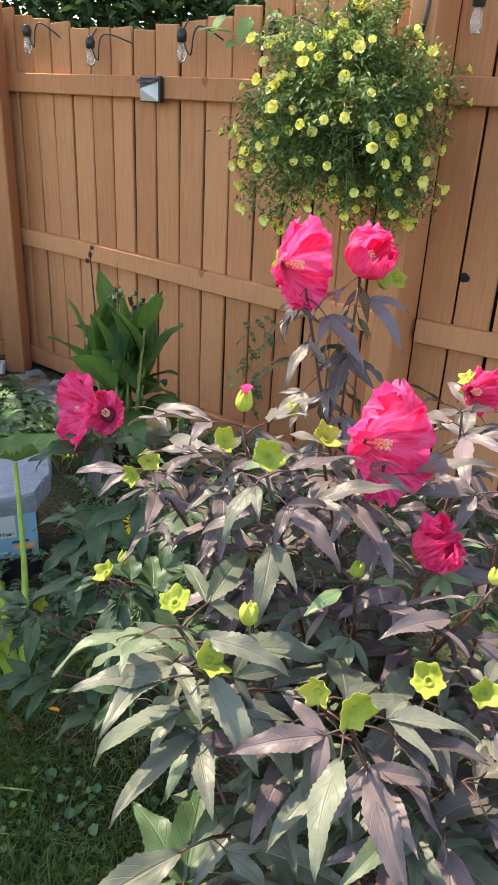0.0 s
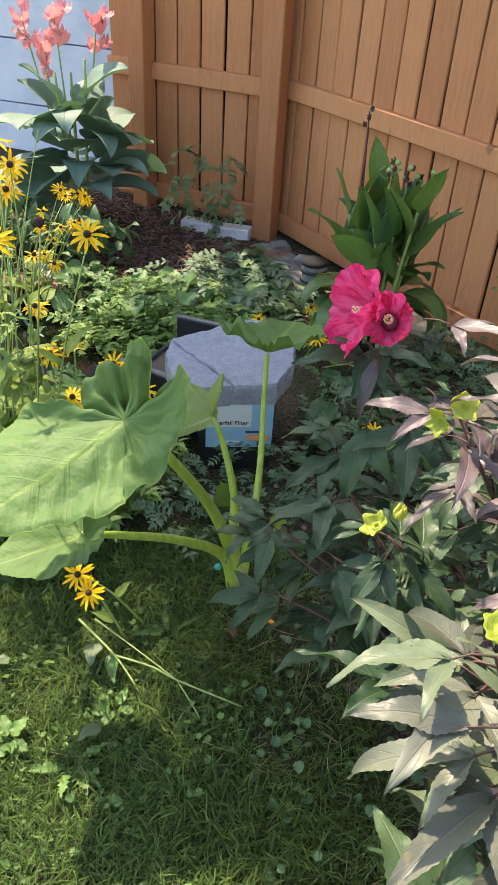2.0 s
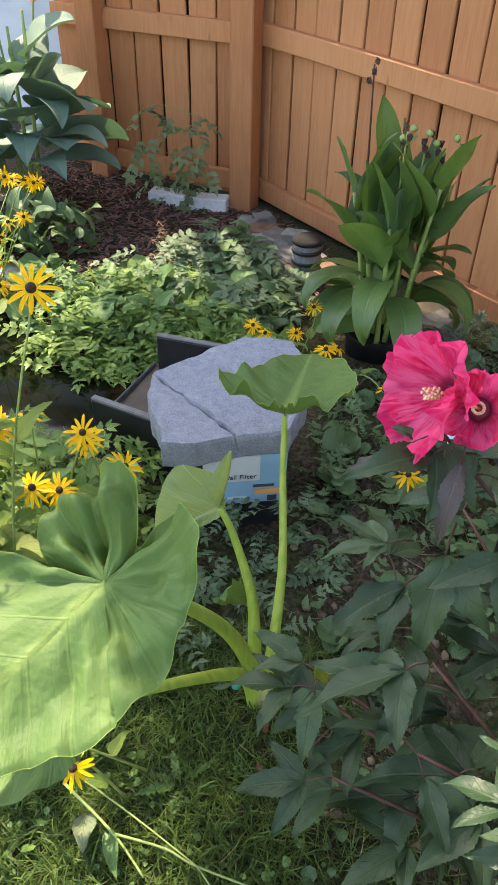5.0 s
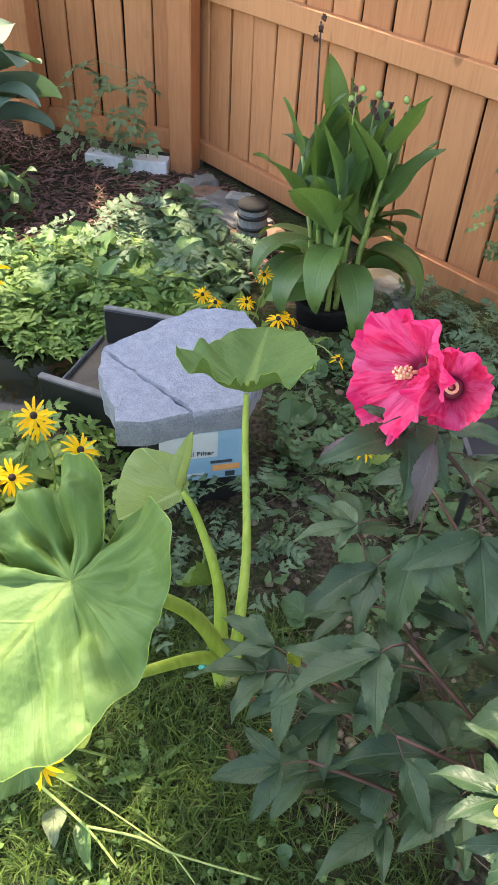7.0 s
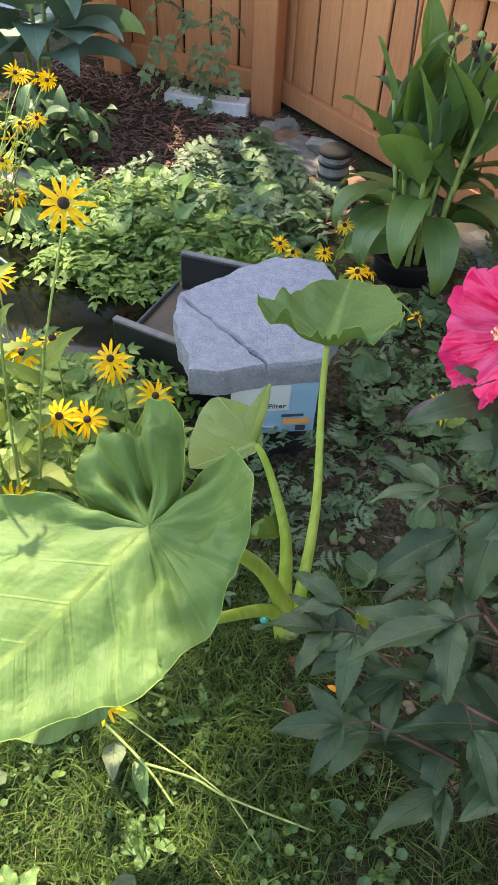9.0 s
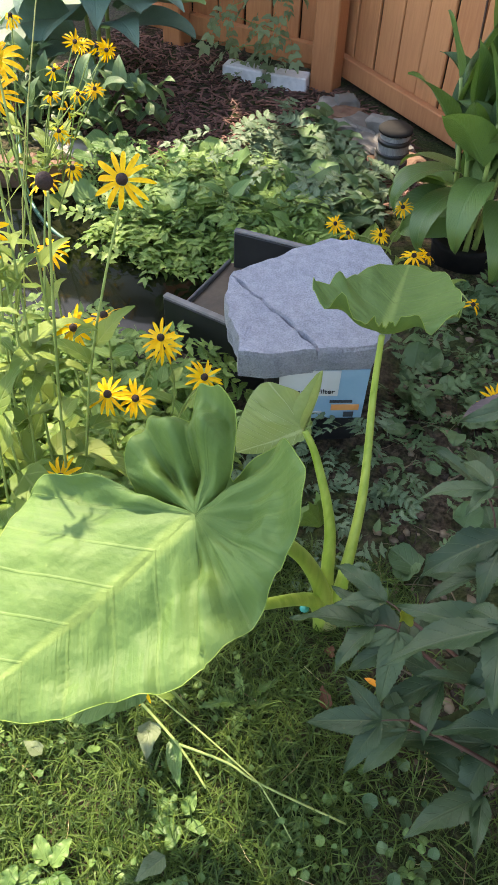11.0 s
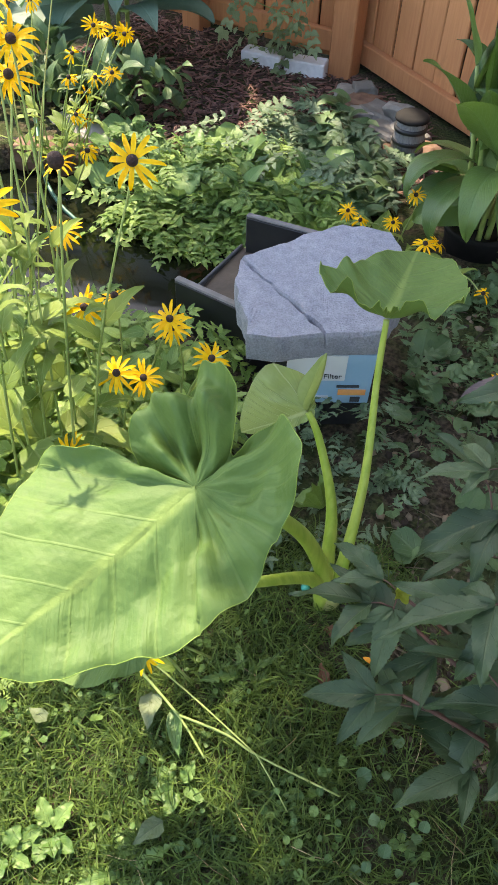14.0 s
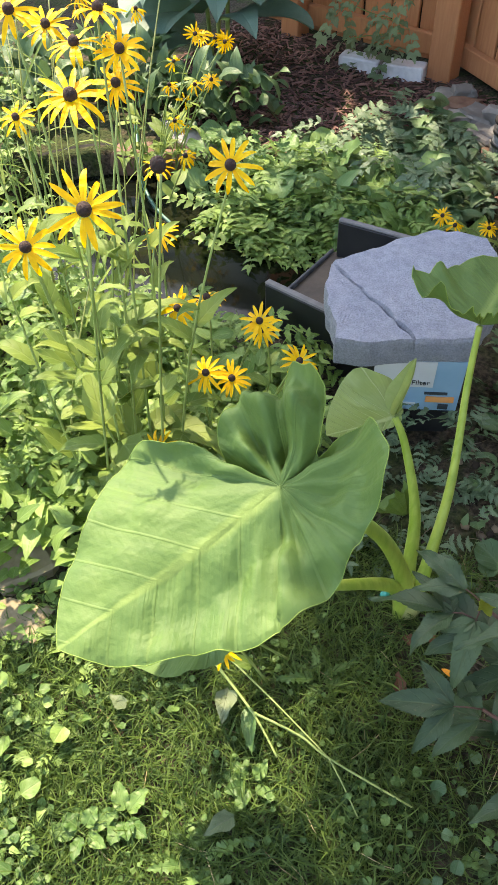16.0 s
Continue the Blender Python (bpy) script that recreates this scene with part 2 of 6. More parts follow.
def plain_mat(name, a, b_, scale=20.0, rough=0.6, metallic=0.0, relief=0.25, dist=0.004, stretch=None, rand=0.0, spec=0.5, island=False, coords="Object"):
    m, nt, b = base_mat(name, rough, metallic, spec)
    g = grain(nt, scale, 5, stretch, coords=coords)
    big = grain(nt, scale * 0.17, 3, stretch, coords=coords)
    tone = calc(nt, "ADD", calc(nt, "MULTIPLY", g, 0.6), calc(nt, "MULTIPLY", big, 0.4))
    if rand:
        tone = calc(nt, "ADD", tone, calc(nt, "MULTIPLY", calc(nt, "SUBTRACT", chance(nt, island), 0.5), rand))
    nt.links.new(mixc(nt, span(nt, tone, 0.3, 0.7), a, b_), b.inputs["Base Color"])
    bump(nt, b, g, relief, dist)
    return m


def wood_mat(name, a, b_):
    """Stained fence timber: long grain, knots, small differences from piece to piece."""
    m, nt, b = base_mat(name, 0.72, 0.0, 0.3)
    g = grain(nt, 9, 6, (1, 14, 0.7), 0.6)
    fine = grain(nt, 55, 4, (1.6, 8, 0.12), 0.6)
    stain = grain(nt, 1.6, 4)
    r = chance(nt)
    tone = calc(nt, "ADD", calc(nt, "MULTIPLY", fine, 0.45), calc(nt, "ADD", calc(nt, "MULTIPLY", stain, 0.35), calc(nt, "ADD", calc(nt, "MULTIPLY", r, 0.20), 0.04)))
    col = mixc(nt, span(nt, tone, 0.3, 0.75), a, b_)
    knot = grain(nt, 7, 1, (1, 1, 0.45))
    col = mixc(nt, span(nt, knot, 0.71, 0.75, 0.0, 0.55), col, (0.10, 0.045, 0.02))
    col = mixc(nt, span(nt, g, 0.60, 0.72, 0.0, 0.18), col, (0.16, 0.07, 0.03))
    nt.links.new(col, b.inputs["Base Color"])
    bump(nt, b, calc(nt, "ADD", fine, calc(nt, "MULTIPLY", g, 0.5)), 0.4, 0.003)
    return m


TIMBER = wood_mat("stained_timber", (0.41, 0.162, 0.070), (0.57, 0.256, 0.116))
HIB_TOP = leaf_mat("bronze_hibiscus_leaf", (0.056, 0.038, 0.042), (0.185, 0.136, 0.138), (0.26, 0.19, 0.18), 0.46, 0.14, veins=7, slant=1.6, vein_amount=0.34, thin=0.5, spec=0.45, spots=0.35, shine=(0.16, 0.14, 0.06), alt=(0.105, 0.100, 0.078))
HIB_MID = leaf_mat("green_bronze_hibiscus_leaf", (0.056, 0.066, 0.046), (0.178, 0.180, 0.138), (0.22, 0.22, 0.16), 0.46, 0.16, veins=7, slant=1.6, vein_amount=0.34, thin=0.5, spec=0.4, spots=0.35, shine=(0.14, 0.18, 0.05), alt=(0.115, 0.160, 0.085))
HIB_YOUNG = leaf_mat("young_hibiscus_leaf", (0.10, 0.16, 0.06), (0.20, 0.30, 0.13), (0.30, 0.36, 0.2), 0.42, 0.25, veins=7, slant=1.6, vein_amount=0.35, spec=0.6)
HIB_LOW = leaf_mat("dark_green_hibiscus_leaf", (0.019, 0.048, 0.021), (0.056, 0.100, 0.045), (0.11, 0.145, 0.07), 0.46, 0.12, veins=7, slant=1.6, vein_amount=0.32, thin=0.5, spec=0.36, spots=0.3, shine=(0.08, 0.16, 0.04))
RED_STEM = plain_mat("red_brown_stem", (0.045, 0.024, 0.018), (0.12, 0.050, 0.034), 40, 0.55)
GREEN_STEM = plain_mat("green_stem", (0.16, 0.24, 0.06), (0.30, 0.38, 0.12), 40, 0.5)


def petal_mat():
    """Crinkled hibiscus petal: fine creases run out from its base, paler on their crests."""
    m, nt, b = base_mat("magenta_petal", 0.6, 0.0, 0.2)
    uvn = nt.nodes.new("ShaderNodeUVMap")
    mp = nt.nodes.new("ShaderNodeMapping")
    mp.inputs["Scale"].default_value = (15.0, 2.6, 1.0)
    nt.links.new(uvn.outputs[0], mp.inputs[0])
    n = nt.nodes.new("ShaderNodeTexNoise")
    n.inputs["Scale"].default_value, n.inputs["Detail"].default_value, n.inputs["Distortion"].default_value = 1.0, 4.0, 0.7
    nt.links.new(mp.outputs[0], n.inputs["Vector"])
    tone = calc(nt, "ADD", calc(nt, "MULTIPLY", n.outputs["Fac"], 0.7), calc(nt, "MULTIPLY", grain(nt, 30, 3), 0.3))
    col = mixc(nt, span(nt, tone, 0.36, 0.66), (0.82, 0.015, 0.145), (1.0, 0.16, 0.375))
    sep = nt.nodes.new("ShaderNodeSeparateXYZ")
    nt.links.new(uvn.outputs[0], sep.inputs[0])
    # maroon petal base, which also paints in the shade deep inside the cup
    col = mixc(nt, span(nt, sep.outputs[1], 0.10, 0.24, 1.0, 0.0), col, (0.22, 0.004, 0.035))
    nt.links.new(col, b.inputs["Base Color"])
    bump(nt, b, n.outputs["Fac"], 0.9, 0.010)
    tr = nt.nodes.new("ShaderNodeBsdfTranslucent")
    nt.links.new(mixc(nt, 0.6, col, (0.95, 0.07, 0.26)), tr.inputs[0])
    mx = nt.nodes.new("ShaderNodeMixShader")
    mx.inputs[0].default_value = 0.48
    nt.links.new(b.outputs[0], mx.inputs[1])
    nt.links.new(tr.outputs[0], mx.inputs[2])
    nt.links.new(mx.outputs[0], nt.nodes["Material Output"].inputs[0])
    return m


PINK = petal_mat()
BUD = leaf_mat("lime_bud", (0.30, 0.36, 0.040), (0.56, 0.58, 0.10), (0.26, 0.36, 0.05), 0.5, 0.3, vein_amount=0.4, spec=0.4)
CREAM = plain_mat("cream_stamen", (0.75, 0.45, 0.25), (0.9, 0.7, 0.45), 90, 0.6)
MAROON = plain_mat("dark_maroon_eye", (0.10, 0.005, 0.02), (0.20, 0.01, 0.04), 60, 0.6)
EAR = ear_mat("elephant_ear_leaf", (0.068, 0.137, 0.037), (0.104, 0.182, 0.047), (0.20, 0.29, 0.080), 0.12, (0.36, 0.50, 0.06))
EAR_YOUNG = ear_mat("young_elephant_ear_leaf", (0.24, 0.32, 0.12), (0.34, 0.42, 0.18), (0.55, 0.62, 0.34), 0.30, (0.45, 0.60, 0.12), 1.2)
# yellow-green that stands in for backlight glowing through the leaf edge
EAR_RIM = plain_mat("backlit_leaf_rim", (0.15, 0.25, 0.035), (0.24, 0.34, 0.055), 40, 0.5)
EAR_STALK = plain_mat("pale_green_stalk", (0.20, 0.32, 0.035), (0.40, 0.50, 0.10), 14, 0.38, stretch=(5, 5, 0.5))
CANNA = leaf_mat("canna_leaf", (0.032, 0.088, 0.026), (0.110, 0.195, 0.052), (0.14, 0.25, 0.09), 0.38, 0.22, veins=16, slant=5.0, vein_amount=0.35, spec=0.5, shine=(0.25, 0.45, 0.06))
CANNA_BLUE = leaf_mat("blue_green_canna_leaf", (0.100, 0.177, 0.131), (0.185, 0.277, 0.206), (0.13, 0.21, 0.15), 0.6, 0.15, veins=16, slant=5.0, vein_amount=0.3, spec=0.5, shine=(0.12, 0.28, 0.08))
SALMON = leaf_mat("salmon_petal", (0.80, 0.22, 0.25), (0.92, 0.42, 0.42), (0.8, 0.16, 0.18), 0.55, 0.3, vein_amount=0.3, spec=0.3)
DRY = plain_mat("dried_flower", (0.035, 0.015, 0.012), (0.11, 0.05, 0.035), 60, 0.8)
POD = plain_mat("green_seed_pod", (0.16, 0.26, 0.06), (0.30, 0.38, 0.12), 60, 0.5)
YELLOW = leaf_mat("yellow_ray_petal", (0.88, 0.47, 0.004), (0.96, 0.63, 0.012), (0.8, 0.36, 0.0), 0.5, 0.3, veins=1, slant=0, vein_amount=0.35, spec=0.3, shine=(0.95, 0.55, 0.01))
CONE = plain_mat("dark_cone", (0.010, 0.005, 0.004), (0.045, 0.020, 0.014), 300, 0.8, relief=0.9)
RUD_LEAF = leaf_mat("coneflower_leaf", (0.105, 0.185, 0.036), (0.230, 0.310, 0.062), (0.30, 0.38, 0.12), 0.55, 0.34, veins=5, slant=1.2, vein_amount=0.4, spec=0.35)
WEED = leaf_mat("light_weed_leaf", (0.080, 0.170, 0.036), (0.255, 0.385, 0.100), (0.34, 0.46, 0.18), 0.48, 0.30, island=True, veins=4, vein_amount=0.4, spec=0.42, shine=(0.28, 0.46, 0.08))
WEED_MID = leaf_mat("green_weed_leaf", (0.064, 0.150, 0.042), (0.185, 0.310, 0.100), (0.26, 0.37, 0.16), 0.48, 0.25, island=True, veins=4, vein_amount=0.4, spec=0.35)
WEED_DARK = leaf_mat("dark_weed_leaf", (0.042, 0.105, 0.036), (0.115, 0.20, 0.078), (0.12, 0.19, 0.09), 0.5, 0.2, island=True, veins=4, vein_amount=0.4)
WEED_PLAIN = leaf_mat("bright_toothed_leaf", (0.13, 0.24, 0.05), (0.24, 0.37, 0.09), (0.32, 0.42, 0.16), 0.5, 0.3, veins=6, vein_amount=0.45)
VINE = leaf_mat("pale_vine_leaf", (0.13, 0.21, 0.10), (0.25, 0.34, 0.17), (0.30, 0.38, 0.22), 0.5, 0.3, veins=4, vein_amount=0.3)
LAWN_LEAF = leaf_mat("broad_lawn_leaf", (0.065, 0.150, 0.034), (0.145, 0.255, 0.062), (0.19, 0.30, 0.09), 0.5, 0.25, veins=4, vein_amount=0.4)
PINK_LEAF = leaf_mat("pink_maroon_leaf", (0.22, 0.04, 0.06), (0.48, 0.14, 0.17), (0.30, 0.12, 0.10), 0.5, 0.25, veins=5, vein_amount=0.4)
PALE_STALK = plain_mat("pale_yellow_stalk", (0.34, 0.36, 0.10), (0.52, 0.50, 0.20), 30, 0.6)
CLOVER = leaf_mat("lawn_weed_leaf", (0.042, 0.108, 0.024), (0.125, 0.225, 0.052), (0.2, 0.3, 0.1), 0.5, 0.22, island=True, veins=3, vein_amount=0.35)
SILVER = leaf_mat("grey_green_leaf", (0.062, 0.128, 0.062), (0.145, 0.225, 0.120), (0.22, 0.30, 0.2), 0.5, 0.2, island=True, veins=5, vein_amount=0.4)
GRASS = leaf_mat("grass_blade", (0.024, 0.068, 0.010), (0.128, 0.212, 0.038), (0.09, 0.14, 0.04), 0.5, 0.25, island=True, vein_amount=0.2)
STRAW = plain_mat("dry_straw", (0.30, 0.22, 0.11), (0.50, 0.40, 0.24), 30, 0.8, rand=0.5, island=True)
BASKET_LEAF = leaf_mat("basket_leaf", (0.055, 0.115, 0.030), (0.170, 0.260, 0.070), (0.15, 0.2, 0.08), 0.55, 0.2, island=True, vein_amount=0.2)
LEMON = leaf_mat("lemon_petal", (0.85, 0.78, 0.14), (0.95, 0.90, 0.32), (0.7, 0.55, 0.05), 0.55, 0.3, vein_amount=0.3, spec=0.3)
LITTER = plain_mat("dry_litter", (0.035, 0.024, 0.016), (0.20, 0.155, 0.105), 40, 0.9, rand=0.7, island=True)
THROAT = plain_mat("golden_throat", (0.55, 0.40, 0.02), (0.70, 0.52, 0.05), 90, 0.6)
MULCH = plain_mat("bark_mulch", (0.065, 0.032, 0.026), (0.215, 0.115, 0.090), 30, 0.85, rand=0.6, island=True)
STONE = plain_mat("grey_stone", (0.14, 0.135, 0.12), (0.28, 0.27, 0.245), 18, 0.85, relief=0.5, dist=0.01, rand=0.3)
RED_STONE = plain_mat("reddish_stone", (0.10, 0.055, 0.035), (0.24, 0.14, 0.09), 14, 0.8, relief=0.5, dist=0.01)
TAN_STONE = plain_mat("tan_stone", (0.20, 0.155, 0.09), (0.34, 0.28, 0.18), 14, 0.85, relief=0.5, dist=0.01)
BLOCK = plain_mat("concrete_block", (0.60, 0.61, 0.62), (0.78, 0.79, 0.80), 40, 0.85, relief=0.3, rand=0.2)
LID = plain_mat("moulded_rock_plastic", (0.188, 0.208, 0.252), (0.335, 0.360, 0.420), 260, 0.8, relief=1.0, dist=0.006)
BLACK = plain_mat("black_plastic", (0.010, 0.011, 0.013), (0.028, 0.029, 0.03), 12, 0.38, relief=0.1)
TERRA = plain_mat("pot_plastic", (0.010, 0.010, 0.010), (0.022, 0.021, 0.020), 20, 0.85, spec=0.2)

# ---- ground, pond, water ----
def in_pond(x, y):
    return ((x + 1.73) / 0.75) ** 2 + ((y - 2.42) / 0.43) ** 2 + 0.12 * math.sin(5 * x + 3 * y)


def ground_z(x, y):
    t = min(max((y - 2.3) / 1.6, 0.0), 1.0)
    z = -0.17 * t * t * (3 - 2 * t)
    if x < -1.6 and y > 2.6:
        z += 0.05 * min((-1.6 - x) / 0.8, 1.0) * min((y - 2.6) / 0.5, 1.0)
    z += 0.012 * noise.noise(Vector((x * 3, y * 3, 0))) + 0.006 * noise.noise(Vector((x * 11, y * 11, 2)))
    q = in_pond(x, y)
    if q < 1.0:
        z -= 0.32 * min((1.0 - q) * 4.0, 1.0)
    return z


def soil_mat():
    m, nt, b = base_mat("soil_and_thatch", 0.95, 0.0, 0.2)
    fine, mid, big = grain(nt, 90, 6), grain(nt, 17, 5), grain(nt, 2.3, 3)
    earth = mixc(nt, span(nt, fine, 0.3, 0.7), (0.024, 0.018, 0.012), (0.11, 0.085, 0.06))
    moss = mixc(nt, span(nt, fine, 0.3, 0.7), (0.018, 0.032, 0.010), (0.06, 0.075, 0.025))
    nt.links.new(mixc(nt, span(nt, calc(nt, "ADD", calc(nt, "MULTIPLY", mid, 0.5), calc(nt, "MULTIPLY", big, 0.5)), 0.42, 0.58), earth, moss), b.inputs["Base Color"])
    bump(nt, b, calc(nt, "ADD", fine, mid), 0.8, 0.02)
    return m


def water_mat():
    m, nt, b = base_mat("pond_water", 0.06, 0.0, 0.22)
    nt.links.new(mixc(nt, span(nt, grain(nt, 6, 4), 0.4, 0.7), (0.004, 0.006, 0.004), (0.013, 0.015, 0.008)), b.inputs["Base Color"])
    bump(nt, b, grain(nt, 9, 2), 0.06, 0.01)
    return m


def build_ground():
    xs = [-90, -40, -18, -9, -5, -3.8] + list(np.linspace(-3.0, 1.6, 116)) + [2.4, 4, 8, 18, 40, 90]
    ys = [-90, -40, -18, -8, -3, -1.2] + list(np.linspace(-0.5, 4.6, 128)) + [5.4, 7, 12, 25, 60, 120]
    v = [(x, y, ground_z(x, y)) for y in ys for x in xs]
    nx = len(xs)
    f = [(j * nx + i, j * nx + i + 1, (j + 1) * nx + i + 1, (j + 1) * nx + i) for j in range(len(ys) - 1) for i in range(nx - 1)]
    g = part("ground", (v, f, [(0.0, 0.0)] * len(v)), soil_mat())
    tagged(g, "dark garden soil with thatch and moss under the lawn", "ground", kind="structure")
    n = 72
    ring = []
    for k in range(n):
        a = 6.2832 * k / n
        r = 1.0
        for _ in range(30):
            r = r * 0.985 if in_pond(-1.73 + 0.75 * r * math.cos(a), 2.42 + 0.43 * r * math.sin(a)) > 0.97 else r
        ring.append((-1.73 + 0.75 * r * math.cos(a), 2.42 + 0.43 * r * math.sin(a), -0.10))
    v = [(-1.73, 2.42, -0.10)] + ring
    f = [(0, 1 + k, 1 + (k + 1) % n) for k in range(n)]
    w = part("water", (v, f, [(0.0, 0.0)] * len(v)), water_mat())
    tagged(w, "still dark pond water between the plants", "water", kind="structure")
    # pond liner: a dark folded band round the edge
    v, f = [], []
    for k in range(n):
        x, y, _ = ring[k]
        dx, dy = x + 1.73, y - 2.42
        l = math.hypot(dx, dy)
        for s, z in ((-0.03, -0.20), (0.0, -0.09), (0.02, -0.025 + 0.012 * math.sin(k * 1.7)), (0.085, 0.004)):
            px, py = x + dx / l * s, y + dy / l * s
            v.append((px, py, ground_z(px, py) + 0.005 if s > 0.08 else z + min(ground_z(x + dx / l * 0.12, y + dy / l * 0.12), 0)))
    for k in range(n):
        for j in range(3):
            a, b = k * 4 + j, ((k + 1) % n) * 4 + j
            f.append((a, b, b + 1, a + 1))
    p = part("pond_liner", (v, f, [(0.0, 0.0)] * len(v)), plain_mat("rubber_liner", (0.010, 0.011, 0.010), (0.035, 0.035, 0.030), 14, 0.75, spec=0.2))
    tagged(p, "black rubber pond liner folded over the bank", "pond liner", kind="structure")


build_ground()

# ---- fences ----
C1, D1 = Vector((-1.38, 4.30, 0)), Vector((0.79, -0.613, 0)).normalized()
N1 = Vector((-0.613, -0.79, 0)).normalized()


def on_f1(s, off, z):
    """A place by the long fence: s along it from the corner, off in front of it."""
    return C1 + D1 * s + N1 * off + Vector((0, 0, z))


def frame_of(origin, along, slope=0.0):
    a = Vector((along.x, along.y, slope)).normalized()
    flat_n = Vector((-along.y, along.x, 0)).normalized()
    if flat_n.dot(Vector((-0.3, 1.5, 0)) - Vector((origin.x, origin.y, 0))) > 0:
        flat_n.negate()
    m = Matrix.Identity(4)
    up = Vector((0, 0, 1))
    for i, q in enumerate((a, flat_n * -1, up)):
        m[0][i], m[1][i], m[2][i] = q
    m.translation = origin
    return m


BOARD_MESHES = []
for k in range(6):
    bm = box(0.1365, 0.018, 1.80, bevel=0.004)
    bmesh.ops.subdivide_edges(bm, edges=[e for e in bm.edges if abs(e.verts[0].co.z - e.verts[1].co.z) > 1], cuts=4)
    for q in bm.verts:
        q.co.y += 0.003 * math.sin(q.co.z * 2.2 + k * 1.9) + 0.0012 * math.sin(q.co.x * 30 + k)
        q.co.x += 0.0015 * math.sin(q.co.z * 3 + k * 2.7)
        if q.co.z > 1.7:
            q.co.z += 0.007 * math.sin(k * 2.1 + q.co.x * 40)
    me = bpy.data.meshes.new("board")
    bm.to_mesh(me)
    bm.free()
    me.materials.append(TIMBER)
    BOARD_MESHES.append(me)


def local_part(name, shape, mat, parent, m, label="", smooth=False):
    ob = part(name, shape, mat, parent, label, smooth)
    ob.matrix_basis = m
    return ob


def build_fence(label, origin, along, start, end, rails, low, high, posts, slope=0.0, first=0.0425, arch=0.0):
    f = thing("fence", label, "fence", kind="structure")
    base = frame_of(origin, along, slope)
    k = 0
    s = first
    while s + 0.14 <= end + 0.02:
        if s >= start - 0.08:
            mid = s + 0.07
            top = high + slope * mid + R.uniform(-0.006, 0.006) + arch * (mid - 0.85) ** 2
            b = part("board", BOARD_MESHES[k % 6], TIMBER, f, smooth=False)
            h = top - low - slope * mid
            b.matrix_basis = frame_of(origin, along) @ Matrix.Translation((mid, -0.049 + R.uniform(-0.002, 0.002), low + slope * mid)) @ Euler((0, radians(R.uniform(-0.15, 0.15)), 0)).to_matrix().to_4x4() @ Matrix.Diagonal((1, 1, h / 1.80, 1))
        s += 0.1475
        k += 1
    for z in rails:
        bm = box(end - start, 0.038, 0.090, bevel=0.004)
        bmesh.ops.subdivide_edges(bm, edges=[e for e in bm.edges if abs(e.verts[0].co.x - e.verts[1].co.x) > 0.5], cuts=5)
        for q in bm.verts:
            q.co.z += 0.004 * math.sin(q.co.x * 2.3 + z * 5)
        local_part("rail", bm, TIMBER, f, base @ Matrix.Translation(((start + end) / 2, -0.019, z - 0.09)))
    for s, off, w, top in posts:
        bm = box(w, w, top - low + 0.12, bevel=0.006)
        local_part("post", bm, TIMBER, f, frame_of(origin, along) @ Matrix.Translation((s, off, low - 0.12 + slope * s)))
    return f


D2 = Matrix.Rotation(radians(5.0), 3, "Z") @ D1
C2 = C1 + D1 * 2.40 + Vector((D1.y, -D1.x, 0)) * -0.055
RAILS1 = (-0.045, 0.653, 1.447)
build_fence("orange-brown stained board fence with three rails, beside the flower bed", C1, D1, -0.06, 2.36, RAILS1, -0.15, 1.64, [(2.385, 0.03, 0.095, 1.95), (2.383, -0.060, 0.091, 1.94)], arch=0.12, first=-0.126)
build_fence("brown stained board fence in deep shade behind the hanging basket", C2 + D2 * -2.40, D2, 2.45, 5.2, (-0.05, 0.640, 1.487), -0.15, 1.90, [(5.2, 0.0, 0.095, 1.7)], first=2.435)
build_fence("shaded brown board fence behind the mulched corner", Vector((-1.46, 4.28, 0)), Vector((-0.992, 0.122, 0)), 0.0, 1.05, (-0.015, 0.645, 1.44), -0.14, 1.66, [(-0.022, 0.035, 0.115, 1.76), (0.80, 0.03, 0.105, 1.74)], slope=0.02, first=0.02)


# near-black sheets added behind each fence so the board gaps read as shade
back = part("closing_wall", box(2.55, 0.03, 1.76, bevel=0.0), wood_mat("gap_shade_dark", (0.03, 0.018, 0.012), (0.06, 0.035, 0.022)), None, smooth=False)
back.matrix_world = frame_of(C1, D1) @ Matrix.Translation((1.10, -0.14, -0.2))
tagged(back, "added dark sheet behind the long fence, for shaded board gaps", "wall", kind="structure")
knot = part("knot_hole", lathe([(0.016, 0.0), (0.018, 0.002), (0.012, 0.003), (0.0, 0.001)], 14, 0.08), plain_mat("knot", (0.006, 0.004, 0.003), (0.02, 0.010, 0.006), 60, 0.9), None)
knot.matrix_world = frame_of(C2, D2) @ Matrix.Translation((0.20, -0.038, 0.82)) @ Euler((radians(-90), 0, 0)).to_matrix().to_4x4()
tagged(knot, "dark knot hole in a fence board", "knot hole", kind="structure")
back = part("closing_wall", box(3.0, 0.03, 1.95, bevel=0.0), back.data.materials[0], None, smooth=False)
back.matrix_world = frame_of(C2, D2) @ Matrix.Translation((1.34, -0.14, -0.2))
tagged(back, "added dark sheet behind the shaded fence, for shaded board gaps", "wall", kind="structure")
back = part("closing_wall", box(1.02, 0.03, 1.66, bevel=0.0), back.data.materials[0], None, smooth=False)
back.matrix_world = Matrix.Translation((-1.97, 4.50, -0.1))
tagged(back, "added dark sheet behind the corner fence, for shaded board gaps", "wall", kind="structure")


